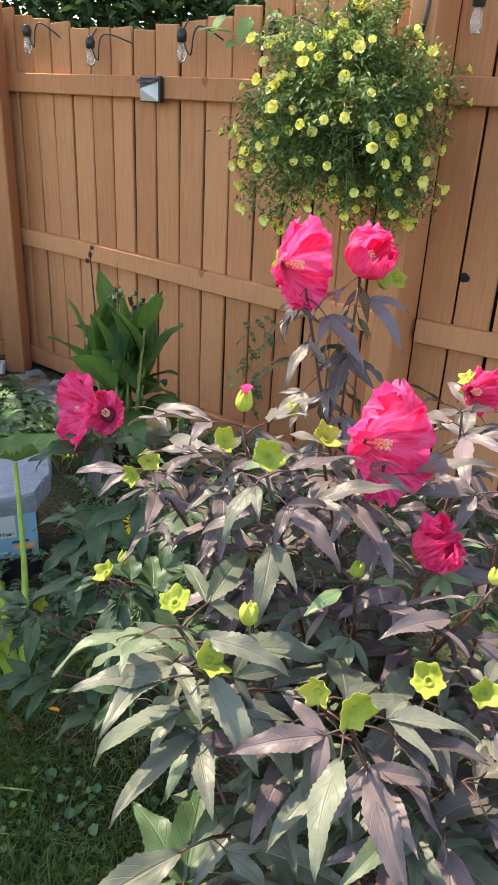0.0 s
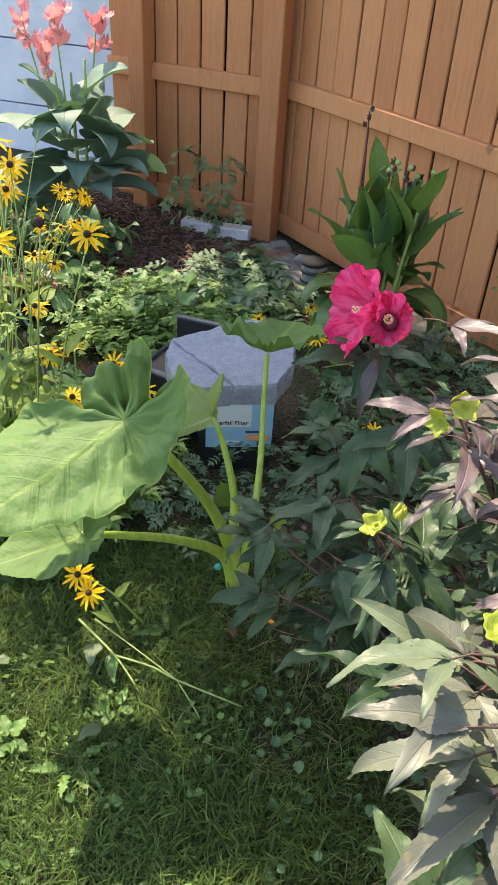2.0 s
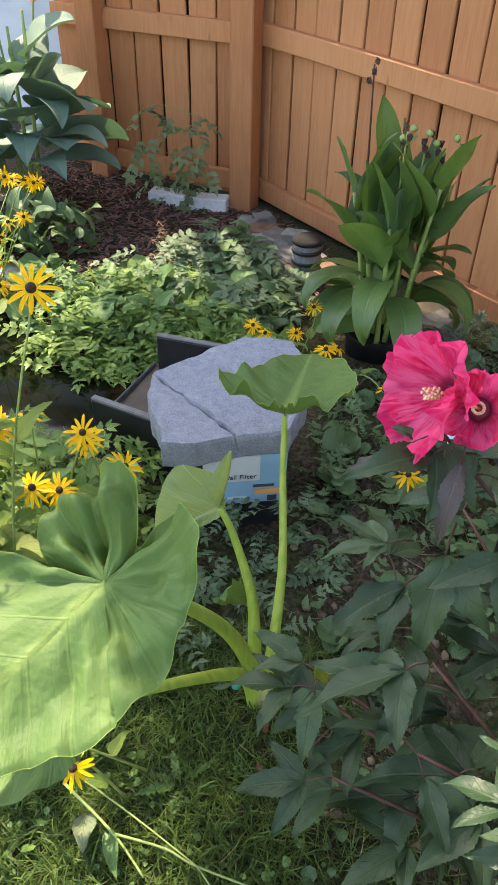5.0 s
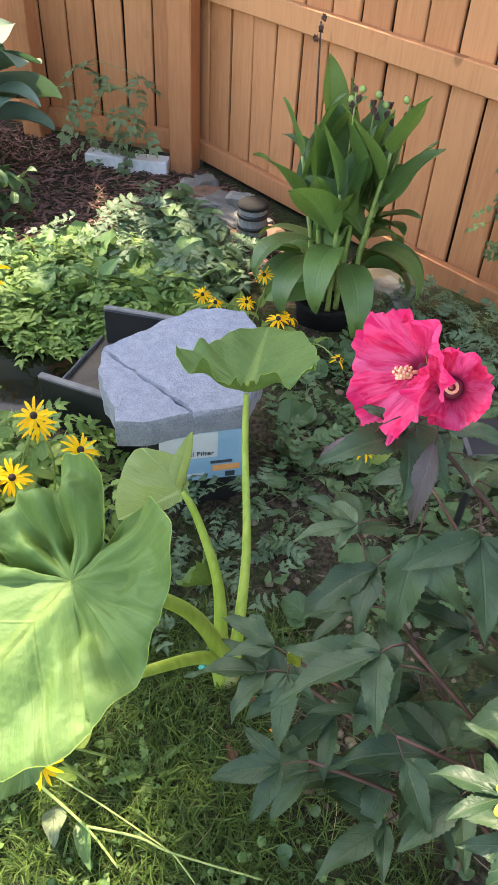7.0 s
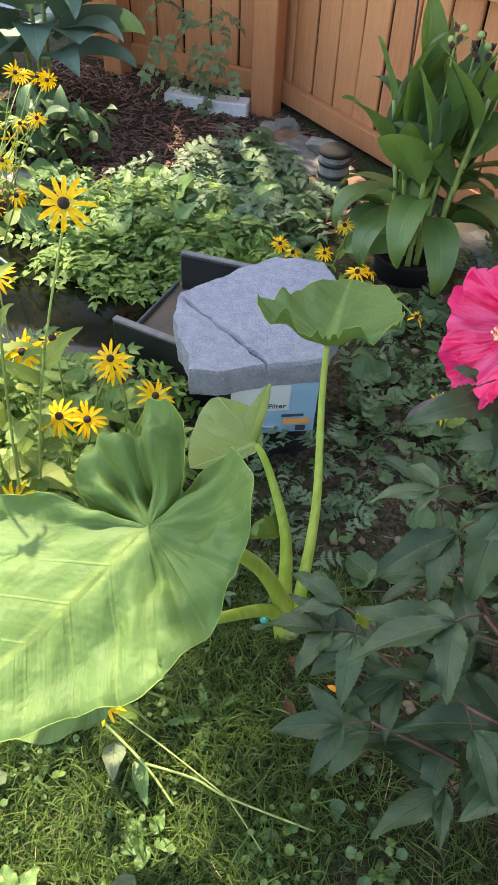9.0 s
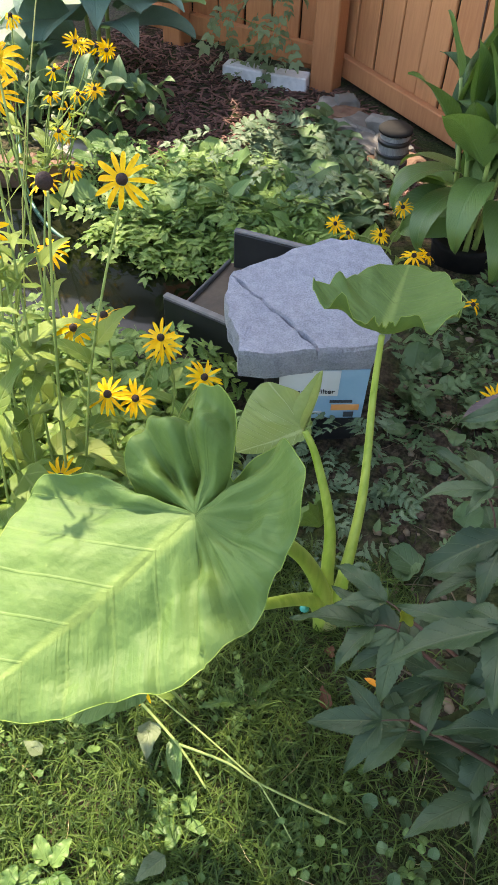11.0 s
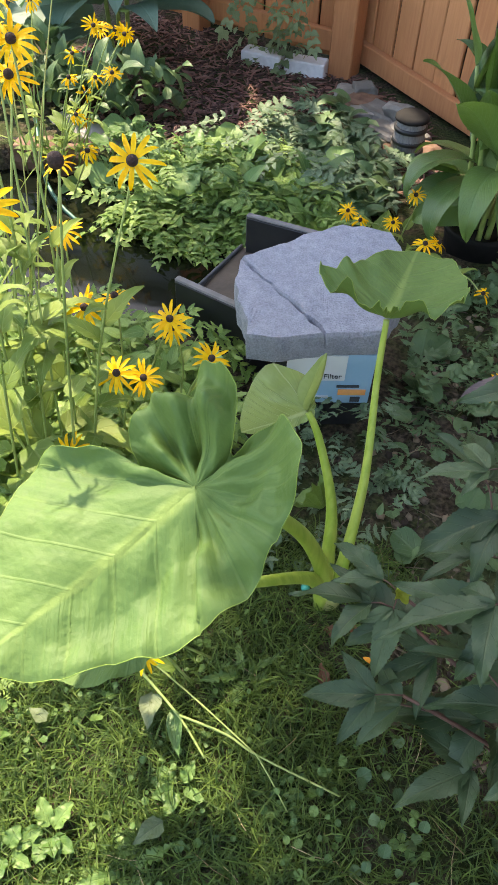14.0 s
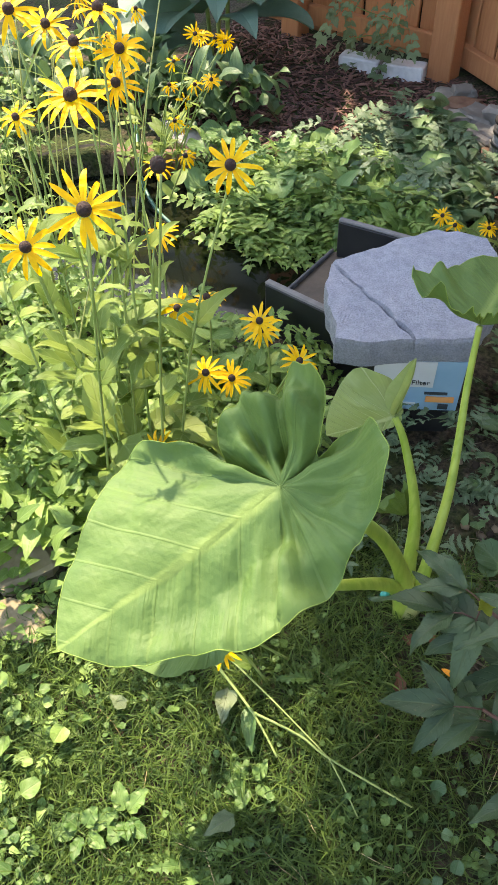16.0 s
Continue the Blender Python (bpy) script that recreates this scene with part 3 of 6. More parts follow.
# plain closing walls and house, out of the way of the sun
def siding_mat():
    m, nt, b = base_mat("pale_blue_siding", 0.55)
    nt.links.new(mixc(nt, span(nt, grain(nt, 3, 4), 0.35, 0.65), (0.50, 0.56, 0.66), (0.62, 0.67, 0.76)), b.inputs["Base Color"])
    bump(nt, b, grain(nt, 60, 4, (0.3, 1, 1)), 0.1, 0.003)
    return m


def build_shed():
    sid = siding_mat()
    shed = thing("shed", "pale blue-white panelled shed wall beyond the fence end", "shed", (-4.2, 5.0, -0.2))
    for r in range(6):
        local_part("panel", box(2.9, 0.05, 0.392, bevel=0.004), sid, shed, Matrix.Translation((0, 0, 0.4 * r)))
    local_part("wall", box(2.88, 1.2, 2.38), sid, shed, Matrix.Translation((0, 0.64, 0)))
    local_part("roof", box(3.1, 1.6, 0.06, bevel=0.01), BLOCK, shed, Matrix.Translation((0, 0.6, 2.39)))
    cable = thing("cable", "thin dark cable hanging in front of the shed wall", "cable", (-2.75, 4.9, 0.2))
    part("wire", tube([(0, 0, 0), (0.10, 0, 0.5), (0.12, 0, 1.0), (0.3, 0.05, 1.9)], 0.004, 0.004, 5), BLACK, cable)


build_shed()


# ---- bed edge: blocks, stones, mulch ----
def stone_thing(name, label, at, size, seed, mat, yaw=0, rough=0.12, category="stone"):
    ob = part(name, lumpy(*size, seed=seed, rough=rough), mat, None, smooth=False)
    ob.matrix_world = Matrix.Translation(at) @ Euler((0, 0, radians(yaw))).to_matrix().to_4x4()
    return tagged(ob, label, category)


for k, (x, y, z, yaw) in enumerate(((-1.605, 4.175, -0.188, 4), (-1.815, 4.150, -0.180, 2))):
    b = part("block", box(0.195, 0.09, 0.080, bevel=0.006), BLOCK, None, smooth=False)
    b.matrix_world = pose(x, y, z, 0, 1.5 if k else -1, yaw)
    tagged(b, "pale grey concrete block lying along the fence", "concrete block", "edging blocks")
stone_thing("stone", "flat grey stone slab by the fence corner", (-1.132, 3.821, -0.17), (0.20, 0.13, 0.07), 1, STONE, -30)
stone_thing("stone", "small grey stone by the fence corner", (-1.320, 3.977, -0.18), (0.14, 0.12, 0.07), 2, STONE, 10)
stone_thing("stone", "flat layered grey stone along the fence foot", (-1.035, 3.70, -0.175), (0.20, 0.10, 0.045), 12, STONE, -36)
stone_thing("stone", "flat layered grey stone along the fence foot", (-1.075, 3.665, -0.14), (0.15, 0.10, 0.04), 13, STONE, -28)
stone_thing("stone", "dark pitted stone at the fence corner", (-1.245, 3.905, -0.175), (0.17, 0.11, 0.07), 14, RED_STONE, -15, 0.2)
stone_thing("stone", "small grey stone under the fence rail", (-0.992, 3.682, -0.17), (0.18, 0.11, 0.08), 3, STONE, -40)
stone_thing("stone", "pale tan rock leaning by the fence foot", (-0.428, 3.128, -0.15), (0.24, 0.14, 0.17), 4, TAN_STONE, -35)
stone_thing("stone", "rounded tan rock at the lawn edge", (-1.208, 1.107, -0.02), (0.10, 0.08, 0.05), 5, TAN_STONE, 20)
stone_thing("stone", "flat brown rock among the weeds", (-1.293, 1.209, -0.02), (0.12, 0.10, 0.05), 6, TAN_STONE, 60)
stone_thing("stone", "long grey ledge stone on the pond bank", (-2.059, 3.017, -0.09), (0.34, 0.10, 0.06), 7, STONE, -14)
stone_thing("stone", "reddish stone at the pond edge", (-2.150, 2.800, -0.10), (0.15, 0.10, 0.09), 8, RED_STONE, 20)
stone_thing("stone", "reddish stone at the pond edge", (-2.010, 2.845, -0.10), (0.14, 0.10, 0.08), 9, RED_STONE, 40)


for k, (x, y, sx, sy, sz, yaw) in enumerate(((-1.02, 3.60, 0.16, 0.11, 0.05, -50), (-1.21, 3.80, 0.13, 0.10, 0.06, 20), (-1.06, 3.78, 0.11, 0.08, 0.09, -20), (-1.16, 3.70, 0.15, 0.09, 0.04, -60), (-0.97, 3.56, 0.10, 0.08, 0.07, 10), (-1.27, 3.99, 0.10, 0.07, 0.06, 40), (-0.90, 3.62, 0.12, 0.08, 0.06, -35), (-1.10, 3.60, 0.09, 0.07, 0.04, 15), (-0.36, 3.06, 0.13, 0.09, 0.08, -30))):
    stone_thing("stone", "broken grey ledge stone in the pile by the fence", (x, y, ground_z(x, y) - 0.015 + 0.02 * (k % 3)), (sx, sy, sz), 30 + k, STONE if k % 3 else RED_STONE, yaw, 0.22)


def scatter(poly, count, rng):
    """Random places inside a polygon of the plan."""
    xs, ys = [p[0] for p in poly], [p[1] for p in poly]
    out = []
    while len(out) < count:
        x, y = rng.uniform(min(xs), max(xs)), rng.uniform(min(ys), max(ys))
        inside, j = False, len(poly) - 1
        for i in range(len(poly)):
            if (poly[i][1] > y) != (poly[j][1] > y) and x < (poly[j][0] - poly[i][0]) * (y - poly[i][1]) / (poly[j][1] - poly[i][1]) + poly[i][0]:
                inside = not inside
            j = i
        if inside:
            out.append((x, y))
    return out


def build_mulch():
    net = Net()
    chip = ([(-.5, -.5, 0), (.5, -.4, 0), (.45, .5, 0), (-.5, .45, 0), (-.4, -.4, .3), (.4, -.3, .25), (.35, .4, .3), (-.4, .4, .2)],
            [(4, 5, 6, 7), (0, 1, 5, 4), (1, 2, 6, 5), (2, 3, 7, 6), (3, 0, 4, 7)], [(0, 0)] * 8)
    for x, y in scatter([(-2.6, 3.15), (-2.6, 4.42), (-1.45, 4.27), (-1.0, 4.0), (-0.6, 3.2), (-1.2, 3.1), (-1.8, 3.15)], 5200, R):
        m = put((x, y, ground_z(x, y) + uni(0, 0.012)), uni(0, 360), uni(-25, 25), uni(-25, 25)) @ Matrix.Diagonal((uni(0.005, 0.012), uni(0.025, 0.075), uni(0.006, 0.014), 1))
        net.add(chip, m)
    tagged(part("mulch", net, MULCH, smooth=False), "red-brown shredded bark mulch over the bed", "mulch", kind="stuff")


build_mulch()


# ---- pond filter box with its stone-like lid ----
def slab(points, top, thick, seed, inset=0.0):
    """A slab with a broken edge: outline points in order, a slightly uneven top."""
    rng = random.Random(seed)
    pts = []
    for i, p in enumerate(points):
        q = points[(i + 1) % len(points)]
        n = max(2, int(math.dist(p, q) / 0.022))
        for k in range(n):
            t = k / n
            j = 0.0045 if 0 < k else 0.0
            pts.append((p[0] + (q[0] - p[0]) * t + rng.uniform(-j, j), p[1] + (q[1] - p[1]) * t + rng.uniform(-j, j)))
    cx, cy = sum(p[0] for p in pts) / len(pts), sum(p[1] for p in pts) / len(pts)
    v, f = [], []
    n = len(pts)
    rings = [(1.0 - inset, -thick), (1.005, -thick * 0.6), (1.0, -0.010), (0.975, -0.001), (0.8, 0), (0.6, 0), (0.4, 0), (0.2, 0)]
    for s, dz in rings:
        for x, y in pts:
            px, py = cx + (x - cx) * s, cy + (y - cy) * s
            z = top + dz
            if dz > -0.02:
                z += 0.010 * noise.noise(Vector((px * 7, py * 7, seed))) + 0.004 * noise.noise(Vector((px * 25, py * 25, seed)))
            elif dz > -thick:
                px += 0.006 * noise.noise(Vector((px * 30, py * 30, 3)))
                py += 0.006 * noise.noise(Vector((px * 30, py * 30, 9)))
            v.append((px, py, z))
    v.append((cx, cy, top))
    for r in range(len(rings) - 1):
        for k in range(n):
            a, b = r * n + k, r * n + (k + 1) % n
            f.append((a, b, b + n, a + n))
    last = (len(rings) - 1) * n
    f += [(last + k, last + (k + 1) % n, len(v) - 1) for k in range(n)]
    f.append(tuple(range(n - 1, -1, -1)))
    return v, f, [(0.0, 0.0)] * len(v)


def word_mesh(text, size, mat, thick=0.0006):
    cu = bpy.data.curves.new("words", "FONT")
    cu.body, cu.size, cu.extrude = text, size, thick
    ob = bpy.data.objects.new("words", cu)
    scene.collection.objects.link(ob)
    me = bpy.data.meshes.new_from_object(ob.evaluated_get(bpy.context.evaluated_depsgraph_get()))
    bpy.data.objects.remove(ob)
    me.materials.clear()
    me.materials.append(mat)
    return me


def build_filter():
    th = thing("pond_filter", "black plastic pond filter box with a grey moulded stone lid", "pond filter")
    lid = Net()
    lid.add(slab([(-1.021, 2.066), (-0.758, 1.897), (-0.824, 1.851), (-0.902, 1.825), (-0.918, 1.870), (-0.965, 1.921), (-1.002, 1.992)], 0.298, 0.068, 3, 0.02))
    lid.add(slab([(-1.0185, 2.0705), (-0.964, 2.155), (-0.912, 2.238), (-0.853, 2.298), (-0.733, 2.314), (-0.684, 2.251), (-0.639, 2.090), (-0.647, 1.954), (-0.7545, 1.8995)], 0.300, 0.068, 4, 0.02))
    core = slab([(-0.997, 2.059), (-0.912, 2.214), (-0.846, 2.274), (-0.737, 2.292), (-0.700, 2.241), (-0.658, 2.089), (-0.652, 1.960), (-0.757, 1.901), (-0.824, 1.855), (-0.896, 1.832)], 0.286, 0.050, 5, 0.0)
    lid.add(core)
    part("lid", lid, LID, th, "grey moulded stone-look lid with a diagonal crack", smooth=False)
    u = Vector((0.27, 0.12, 0)).normalized()
    w = Vector((-u.y, u.x, 0))
    o = Vector((-0.852, 1.873, 0))
    m = Matrix(((u.x, w.x, 0, o.x), (u.y, w.y, 0, o.y), (0, 0, 1, -0.06), (0, 0, 0, 1)))
    bm = box(0.225, 0.34, 0.29, (0.1125, 0.17, 0), bevel=0.012)
    for q in bm.verts:
        if q.co.z < 0.1:
            q.co.x = 0.1125 + (q.co.x - 0.1125) * 0.9
            q.co.y = 0.17 + (q.co.y - 0.17) * 0.93
    local_part("body", bm, BLACK, th, m)
    blue = plain_mat("blue_label", (0.16, 0.33, 0.48), (0.26, 0.44, 0.58), 9, 0.4)
    white = plain_mat("white_label", (0.46, 0.50, 0.52), (0.56, 0.60, 0.62), 9, 0.4)
    orange = plain_mat("orange_print", (0.65, 0.25, 0.08), (0.75, 0.34, 0.12), 30, 0.5)
    ink = plain_mat("dark_print", (0.02, 0.03, 0.04), (0.04, 0.05, 0.06), 30, 0.5)
    tilt = m @ Matrix.Translation((0, 0.011, 0)) @ Euler((radians(2.2), 0, 0)).to_matrix().to_4x4()
    lab = local_part("label", box(0.19, 0.004, 0.150, (0.122, -0.006, 0.142), bevel=0.0), blue, th, tilt, "pale blue paper label with a white upper band")
    local_part("label_band", box(0.13, 0.003, 0.075, (0.090, -0.009, 0.216), bevel=0.0), white, lab, Matrix.Identity(4))
    lab.children[0].matrix_parent_inverse = Matrix.Identity(4)
    txt = part("lettering", word_mesh("Waterfall Filter", 0.019, ink), ink, lab, smooth=False)
    txt.matrix_basis = Matrix.Translation((0.030, -0.0115, 0.224)) @ Euler((radians(90), 0, 0)).to_matrix().to_4x4()
    for bx, bz, bw, bh, mt in ((0.165, 0.170, 0.062, 0.016, orange), (0.16, 0.194, 0.05, 0.006, ink), (0.195, 0.148, 0.022, 0.014, ink), (0.10, 0.160, 0.045, 0.005, white)):
        bar = part("print_bar", box(bw, 0.003, bh, (bx + bw / 2 - 0.02, -0.0095, bz), bevel=0.0), mt, lab, smooth=False)
    # chute that spills into the pond
    silt = plain_mat("silted_plastic", (0.014, 0.011, 0.008), (0.052, 0.041, 0.027), 22, 0.45, relief=0.5)
    worn = plain_mat("worn_grey_plastic", (0.10, 0.10, 0.10), (0.17, 0.17, 0.165), 30, 0.6)

    def plank(name, p, q, low, high, thick, mat, parent, label=""):
        p, q = Vector((*p, 0)), Vector((*q, 0))
        d = q - p
        ob = part(name, box(d.length, thick, high - low, (d.length / 2, 0, low), 0.003), mat, parent, label, smooth=False)
        ob.matrix_basis = Matrix.Translation(p) @ Euler((0, 0, math.atan2(d.y, d.x))).to_matrix().to_4x4()
        return ob
    bm = bmesh.new()
    vs = [bm.verts.new(q) for q in ((-1.145, 2.075, 0.150), (-0.93, 2.040, 0.172), (-0.91, 2.285, 0.175), (-1.115, 2.300, 0.155), (-1.145, 2.075, 0.138), (-0.93, 2.040, 0.150), (-0.91, 2.285, 0.150), (-1.115, 2.300, 0.142))]
    for q in ((0, 1, 2, 3), (7, 6, 5, 4), (0, 4, 5, 1), (1, 5, 6, 2), (2, 6, 7, 3), (3, 7, 4, 0)):
        bm.faces.new([vs[i] for i in q])
    part("chute_floor", bm, silt, th, "silt-stained chute floor", smooth=False)
    plank("chute_edge", (-1.147, 2.078), (-1.117, 2.302), 0.140, 0.166, 0.006, worn, th)
    side = plank("chute_side", (-1.183, 2.053), (-0.965, 2.012), 0.045, 0.196, 0.018, BLACK, th)
    plank("side_cap", (0.0, 0.0), (0.222, 0.0), 0.196, 0.203, 0.020, worn, side, "worn grey top edge")
    wall = plank("back_wall", (-1.100, 2.290), (-0.885, 2.288), 0.060, 0.258, 0.016, BLACK, th)
    plank("wall_cap", (0.0, 0.0), (0.215, 0.0), 0.258, 0.265, 0.018, worn, wall, "worn grey top edge")
    part("spill_box", box(0.17, 0.26, 0.20, (-0.935, 2.15, -0.06), 0.01), BLACK, th, smooth=False)


build_filter()


# ---- leaf shapes ----
def lance(u):
    return math.sin(math.pi * min(u ** 0.72, 1.0)) ** 0.9 * (1 - 0.25 * u)


def lance_leaf(u):
    return min(1.0, (u / 0.30) ** 0.62) * (1.0 if u < 0.30 else max(1 - ((u - 0.30) / 0.70) ** 1.45, 0.0)) ** 0.95


def ovate(u):
    return math.sin(math.pi * u ** 0.6) ** 0.8 * (1 - 0.35 * u)


def paddle(u):
    return (math.sin(math.pi * min(u ** 0.8, 1)) ** 0.75) * (1 - 0.15 * u) + 0.03


def ray(u):
    return 0.45 + 0.55 * math.sin(math.pi * min(u * 0.95 + 0.08, 1)) if u < 0.9 else 0.55 - 4.0 * (u - 0.9)


def spear(u):
    return math.sin(math.pi * min(u ** 0.78, 1.0)) ** 0.85 * (1.04 - 0.28 * u) + 0.02


def strap(u):
    return (1 - u) ** 0.6 * (0.6 + 0.4 * u)


# ---- hibiscus ----
def hibiscus_leaf(seed, mat, lobes=3, size=1.0, broad=0.132):
    """A long pointed leaf with toothed edge, lobes spreading from one point, on a red stalk."""
    rng = random.Random(seed)
    net = Net()
    stalk = rng.uniform(0.035, 0.07) * size
    net.add(tube([(0, 0, 0), (0, stalk * 0.5, 0.006), (0, stalk, 0)], 0.0018, 0.0013, 5, 2), slot=1)
    angs = {1: (0,), 2: (0, 48), 3: (0, 56, -56)}[lobes]
    for k, a in enumerate(angs):
        length = (rng.uniform(0.125, 0.16) if k == 0 else rng.uniform(0.075, 0.110)) * size
        wid = length * broad * (rng.uniform(0.92, 1.08) if k == 0 else 1.05)
        sh = blade(length, wid, lance_leaf, n=30, m=6, lift=rng.uniform(0, 14), droop=rng.uniform(18, 75), fold=rng.uniform(4, 26), wave=0.16, waves=rng.uniform(1.2, 2.8), serr=0.05, twist=rng.uniform(-14, 14))
        m = Matrix.Translation((0, stalk - 0.004, 0.0008 * k)) @ Euler((0, 0, radians(a + rng.uniform(-8, 8)))).to_matrix().to_4x4()
        net.add(sh, m, 0)
    return net.mesh("leaf", [mat, RED_STEM])


HL_TOP = [hibiscus_leaf(100 + k, HIB_TOP, (3, 1, 2, 3, 3, 3, 2, 1)[k], 1.0) for k in range(8)]
HL_MID = [hibiscus_leaf(120 + k, HIB_MID, (3, 1, 3, 2, 3, 1)[k], 1.0, 0.140) for k in range(6)]
HL_YOUNG = [hibiscus_leaf(140 + k, HIB_YOUNG, (3, 1, 2)[k], 0.85, 0.14) for k in range(3)]
HL_LOW = [hibiscus_leaf(180 + k, HIB_LOW, (3, 3, 3, 3, 2, 3)[k], 1.0, 0.188) for k in range(6)]


def petal_shape(length, width, cup, wave, n=18, m=30, seed=0):
    rng = random.Random(seed)
    v, f, uv = [], [], []
    ph = [rng.uniform(0, 6.28) for _ in range(3)]
    for i in range(n + 1):
        u = i / n
        w = width * (0.16 + 0.84 * math.sin(min(u * 1.15, 1.0) * math.pi / 2) ** 1.1) * (1.0 if u < 0.8 else 1 - 0.25 * ((u - 0.8) / 0.2) ** 2)
        for j in range(m + 1):
            t = 2 * j / m - 1
            ruffle = wave * 0.9 * noise.noise(Vector((t * 3.2 + seed * 3.1, u * 3.6, seed * 1.7))) * u + wave * u * u * (0.55 * math.sin(t * 4.5 + ph[0]) + 0.65 * u * math.sin(t * 11 + u * 7 + ph[1])) + 0.20 * wave * (0.25 + u) * math.sin(t * 15 + ph[2] + 3 * u + 1.5 * math.sin(u * 9 + ph[0])) + 0.10 * wave * math.sin(t * 27 + u * 11 + ph[1])
            lift = cup * length * (u ** 1.6) * 0.5 + 0.10 * width * t * t * u
            y = length * u * (1 - 0.16 * t * t * u + 0.035 * u * math.sin(t * 9 + ph[1]) + 0.02 * u * math.sin(t * 21 + ph[2])) * math.cos(cup * u * 0.5)
            v.append((t * w, y, lift + ruffle * length))
            uv.append((j / m, u))
    for i in range(n):
        for j in range(m):
            a = i * (m + 1) + j
            f.append((a, a + 1, a + m + 2, a + m + 1))
    return v, f, uv


def bowl_petal(size, depth, flare, ruffle, seed, n=22, m=34, sector=50.0, shut=0.0, pale=0.0):
    """One broad petal of a bowl: it spans a sector, climbs from the throat and breaks into ruffles at its rim."""
    rng = random.Random(seed)
    v, f, uv = [], [], []
    ph = [rng.uniform(0, 6.28) for _ in range(4)]
    long = rng.uniform(0.90, 1.08)
    for i in range(n + 1):
        u = i / n
        for j in range(m + 1):
            t = 2 * j / m - 1
            ang = radians(sector * t * (0.62 + 0.38 * min(u * 2.2, 1.0)))
            edge = 1 - 0.07 * abs(t) ** 3.0 * u + 0.026 * u * math.sin(t * 8 + ph[0]) + 0.018 * u * math.sin(t * 19 + ph[1])
            rad = size * long * (0.05 + 0.95 * u ** flare) * edge
            h = size * depth * u ** 1.25 * edge
            crease = noise.noise(Vector((t * 2.6 + seed * 1.7, u * 2.2, seed))) * 0.9 + 0.45 * noise.noise(Vector((t * 7.0 + seed, u * 2.6, seed + 3.0)))
            fold = ruffle * size * (u ** 1.5 * crease + 0.34 * u ** 5 * math.sin(t * 8 + ph[2]) + 0.16 * u ** 6 * math.sin(t * 21 + ph[3]))
            lap = 0.05 * size * u * t
            nx = depth / math.hypot(depth, 1.0)
            rad = rad * (1 - shut * u ** 2.2) + fold * nx + lap
            h -= fold * (1 - nx) - lap * 0.3
            v.append((rad * math.sin(ang), rad * math.cos(ang), h))
            uv.append((j / m, pale + (1 - pale) * u))
    for i in range(n):
        for j in range(m):
            a = i * (m + 1) + j
            f.append((a, a + 1, a + m + 2, a + m + 1))
    return v, f, uv


def hibiscus_flower(plant, at, aim, size, depth=0.9, flare=1.0, ruffle=0.2, seed=0, eye_size=1.0, shut=0.0, pale=0.0):
    """Five broad overlapping crinkled petals round a dark eye, with a cream column of stamens and green sepals behind."""
    rng = random.Random(seed)
    rot = Vector(aim).normalized().to_track_quat("Z", "Y").to_matrix().to_4x4() @ Euler((0, 0, rng.uniform(0, 6.28))).to_matrix().to_4x4()
    eye = part("flower", Net().add(lathe([(0.002, -0.012), (0.008 * eye_size, -0.006), (0.010 * eye_size, 0.003), (0.006 * eye_size, 0.005), (0.0, 0.004)], 14)), MAROON, plant, "crinkled magenta hibiscus flower with a dark eye")
    eye.matrix_basis = Matrix.Translation(Vector(at) - Vector(aim).normalized() * size * depth * 0.6) @ rot
    for k in range(5):
        p = part("petal", bowl_petal(size, depth * rng.uniform(0.85, 1.15), flare, ruffle, seed * 7 + k, sector=62.0 if shut else 50.0, shut=shut * rng.uniform(0.6, 1.3), pale=pale), PINK, eye)
        p.matrix_basis = Euler((radians(rng.uniform(-5, 5)), radians(rng.uniform(-4, 4)), radians(72 * k + rng.uniform(-6, 6)))).to_matrix().to_4x4()
    for k in range(5 if depth < 1.2 else 0):
        p = part("sepal", blade(0.028, 0.009, ovate, 6, 4, 0, -25, 10), BUD, eye, "lime green sepal")
        p.matrix_basis = Euler((0, 0, radians(72 * k + 36))).to_matrix().to_4x4() @ Matrix.Translation((0, 0.003, -0.010)) @ Euler((radians(-18 + 30 * depth), 0, 0)).to_matrix().to_4x4()
    tall = size * (0.30 + 0.30 * depth)
    net = Net().add(tube([(0, 0, 0), (0.001, 0.001, tall * 0.5), (0.003, 0.002, tall)], 0.0026, 0.0016, 6))
    for k in range(34):
        a, h = k * 2.4, tall * (0.45 + 0.58 * k / 34)
        net.add(lathe([(0.0006, 0), (0.0022, 0.001), (0.0022, 0.003), (0.0005, 0.004)], 5), Matrix.Translation((0.0065 * math.cos(a), 0.0065 * math.sin(a), h)))
    part("stamen_column", net, CREAM, eye, "cream column of stamens")
    return eye


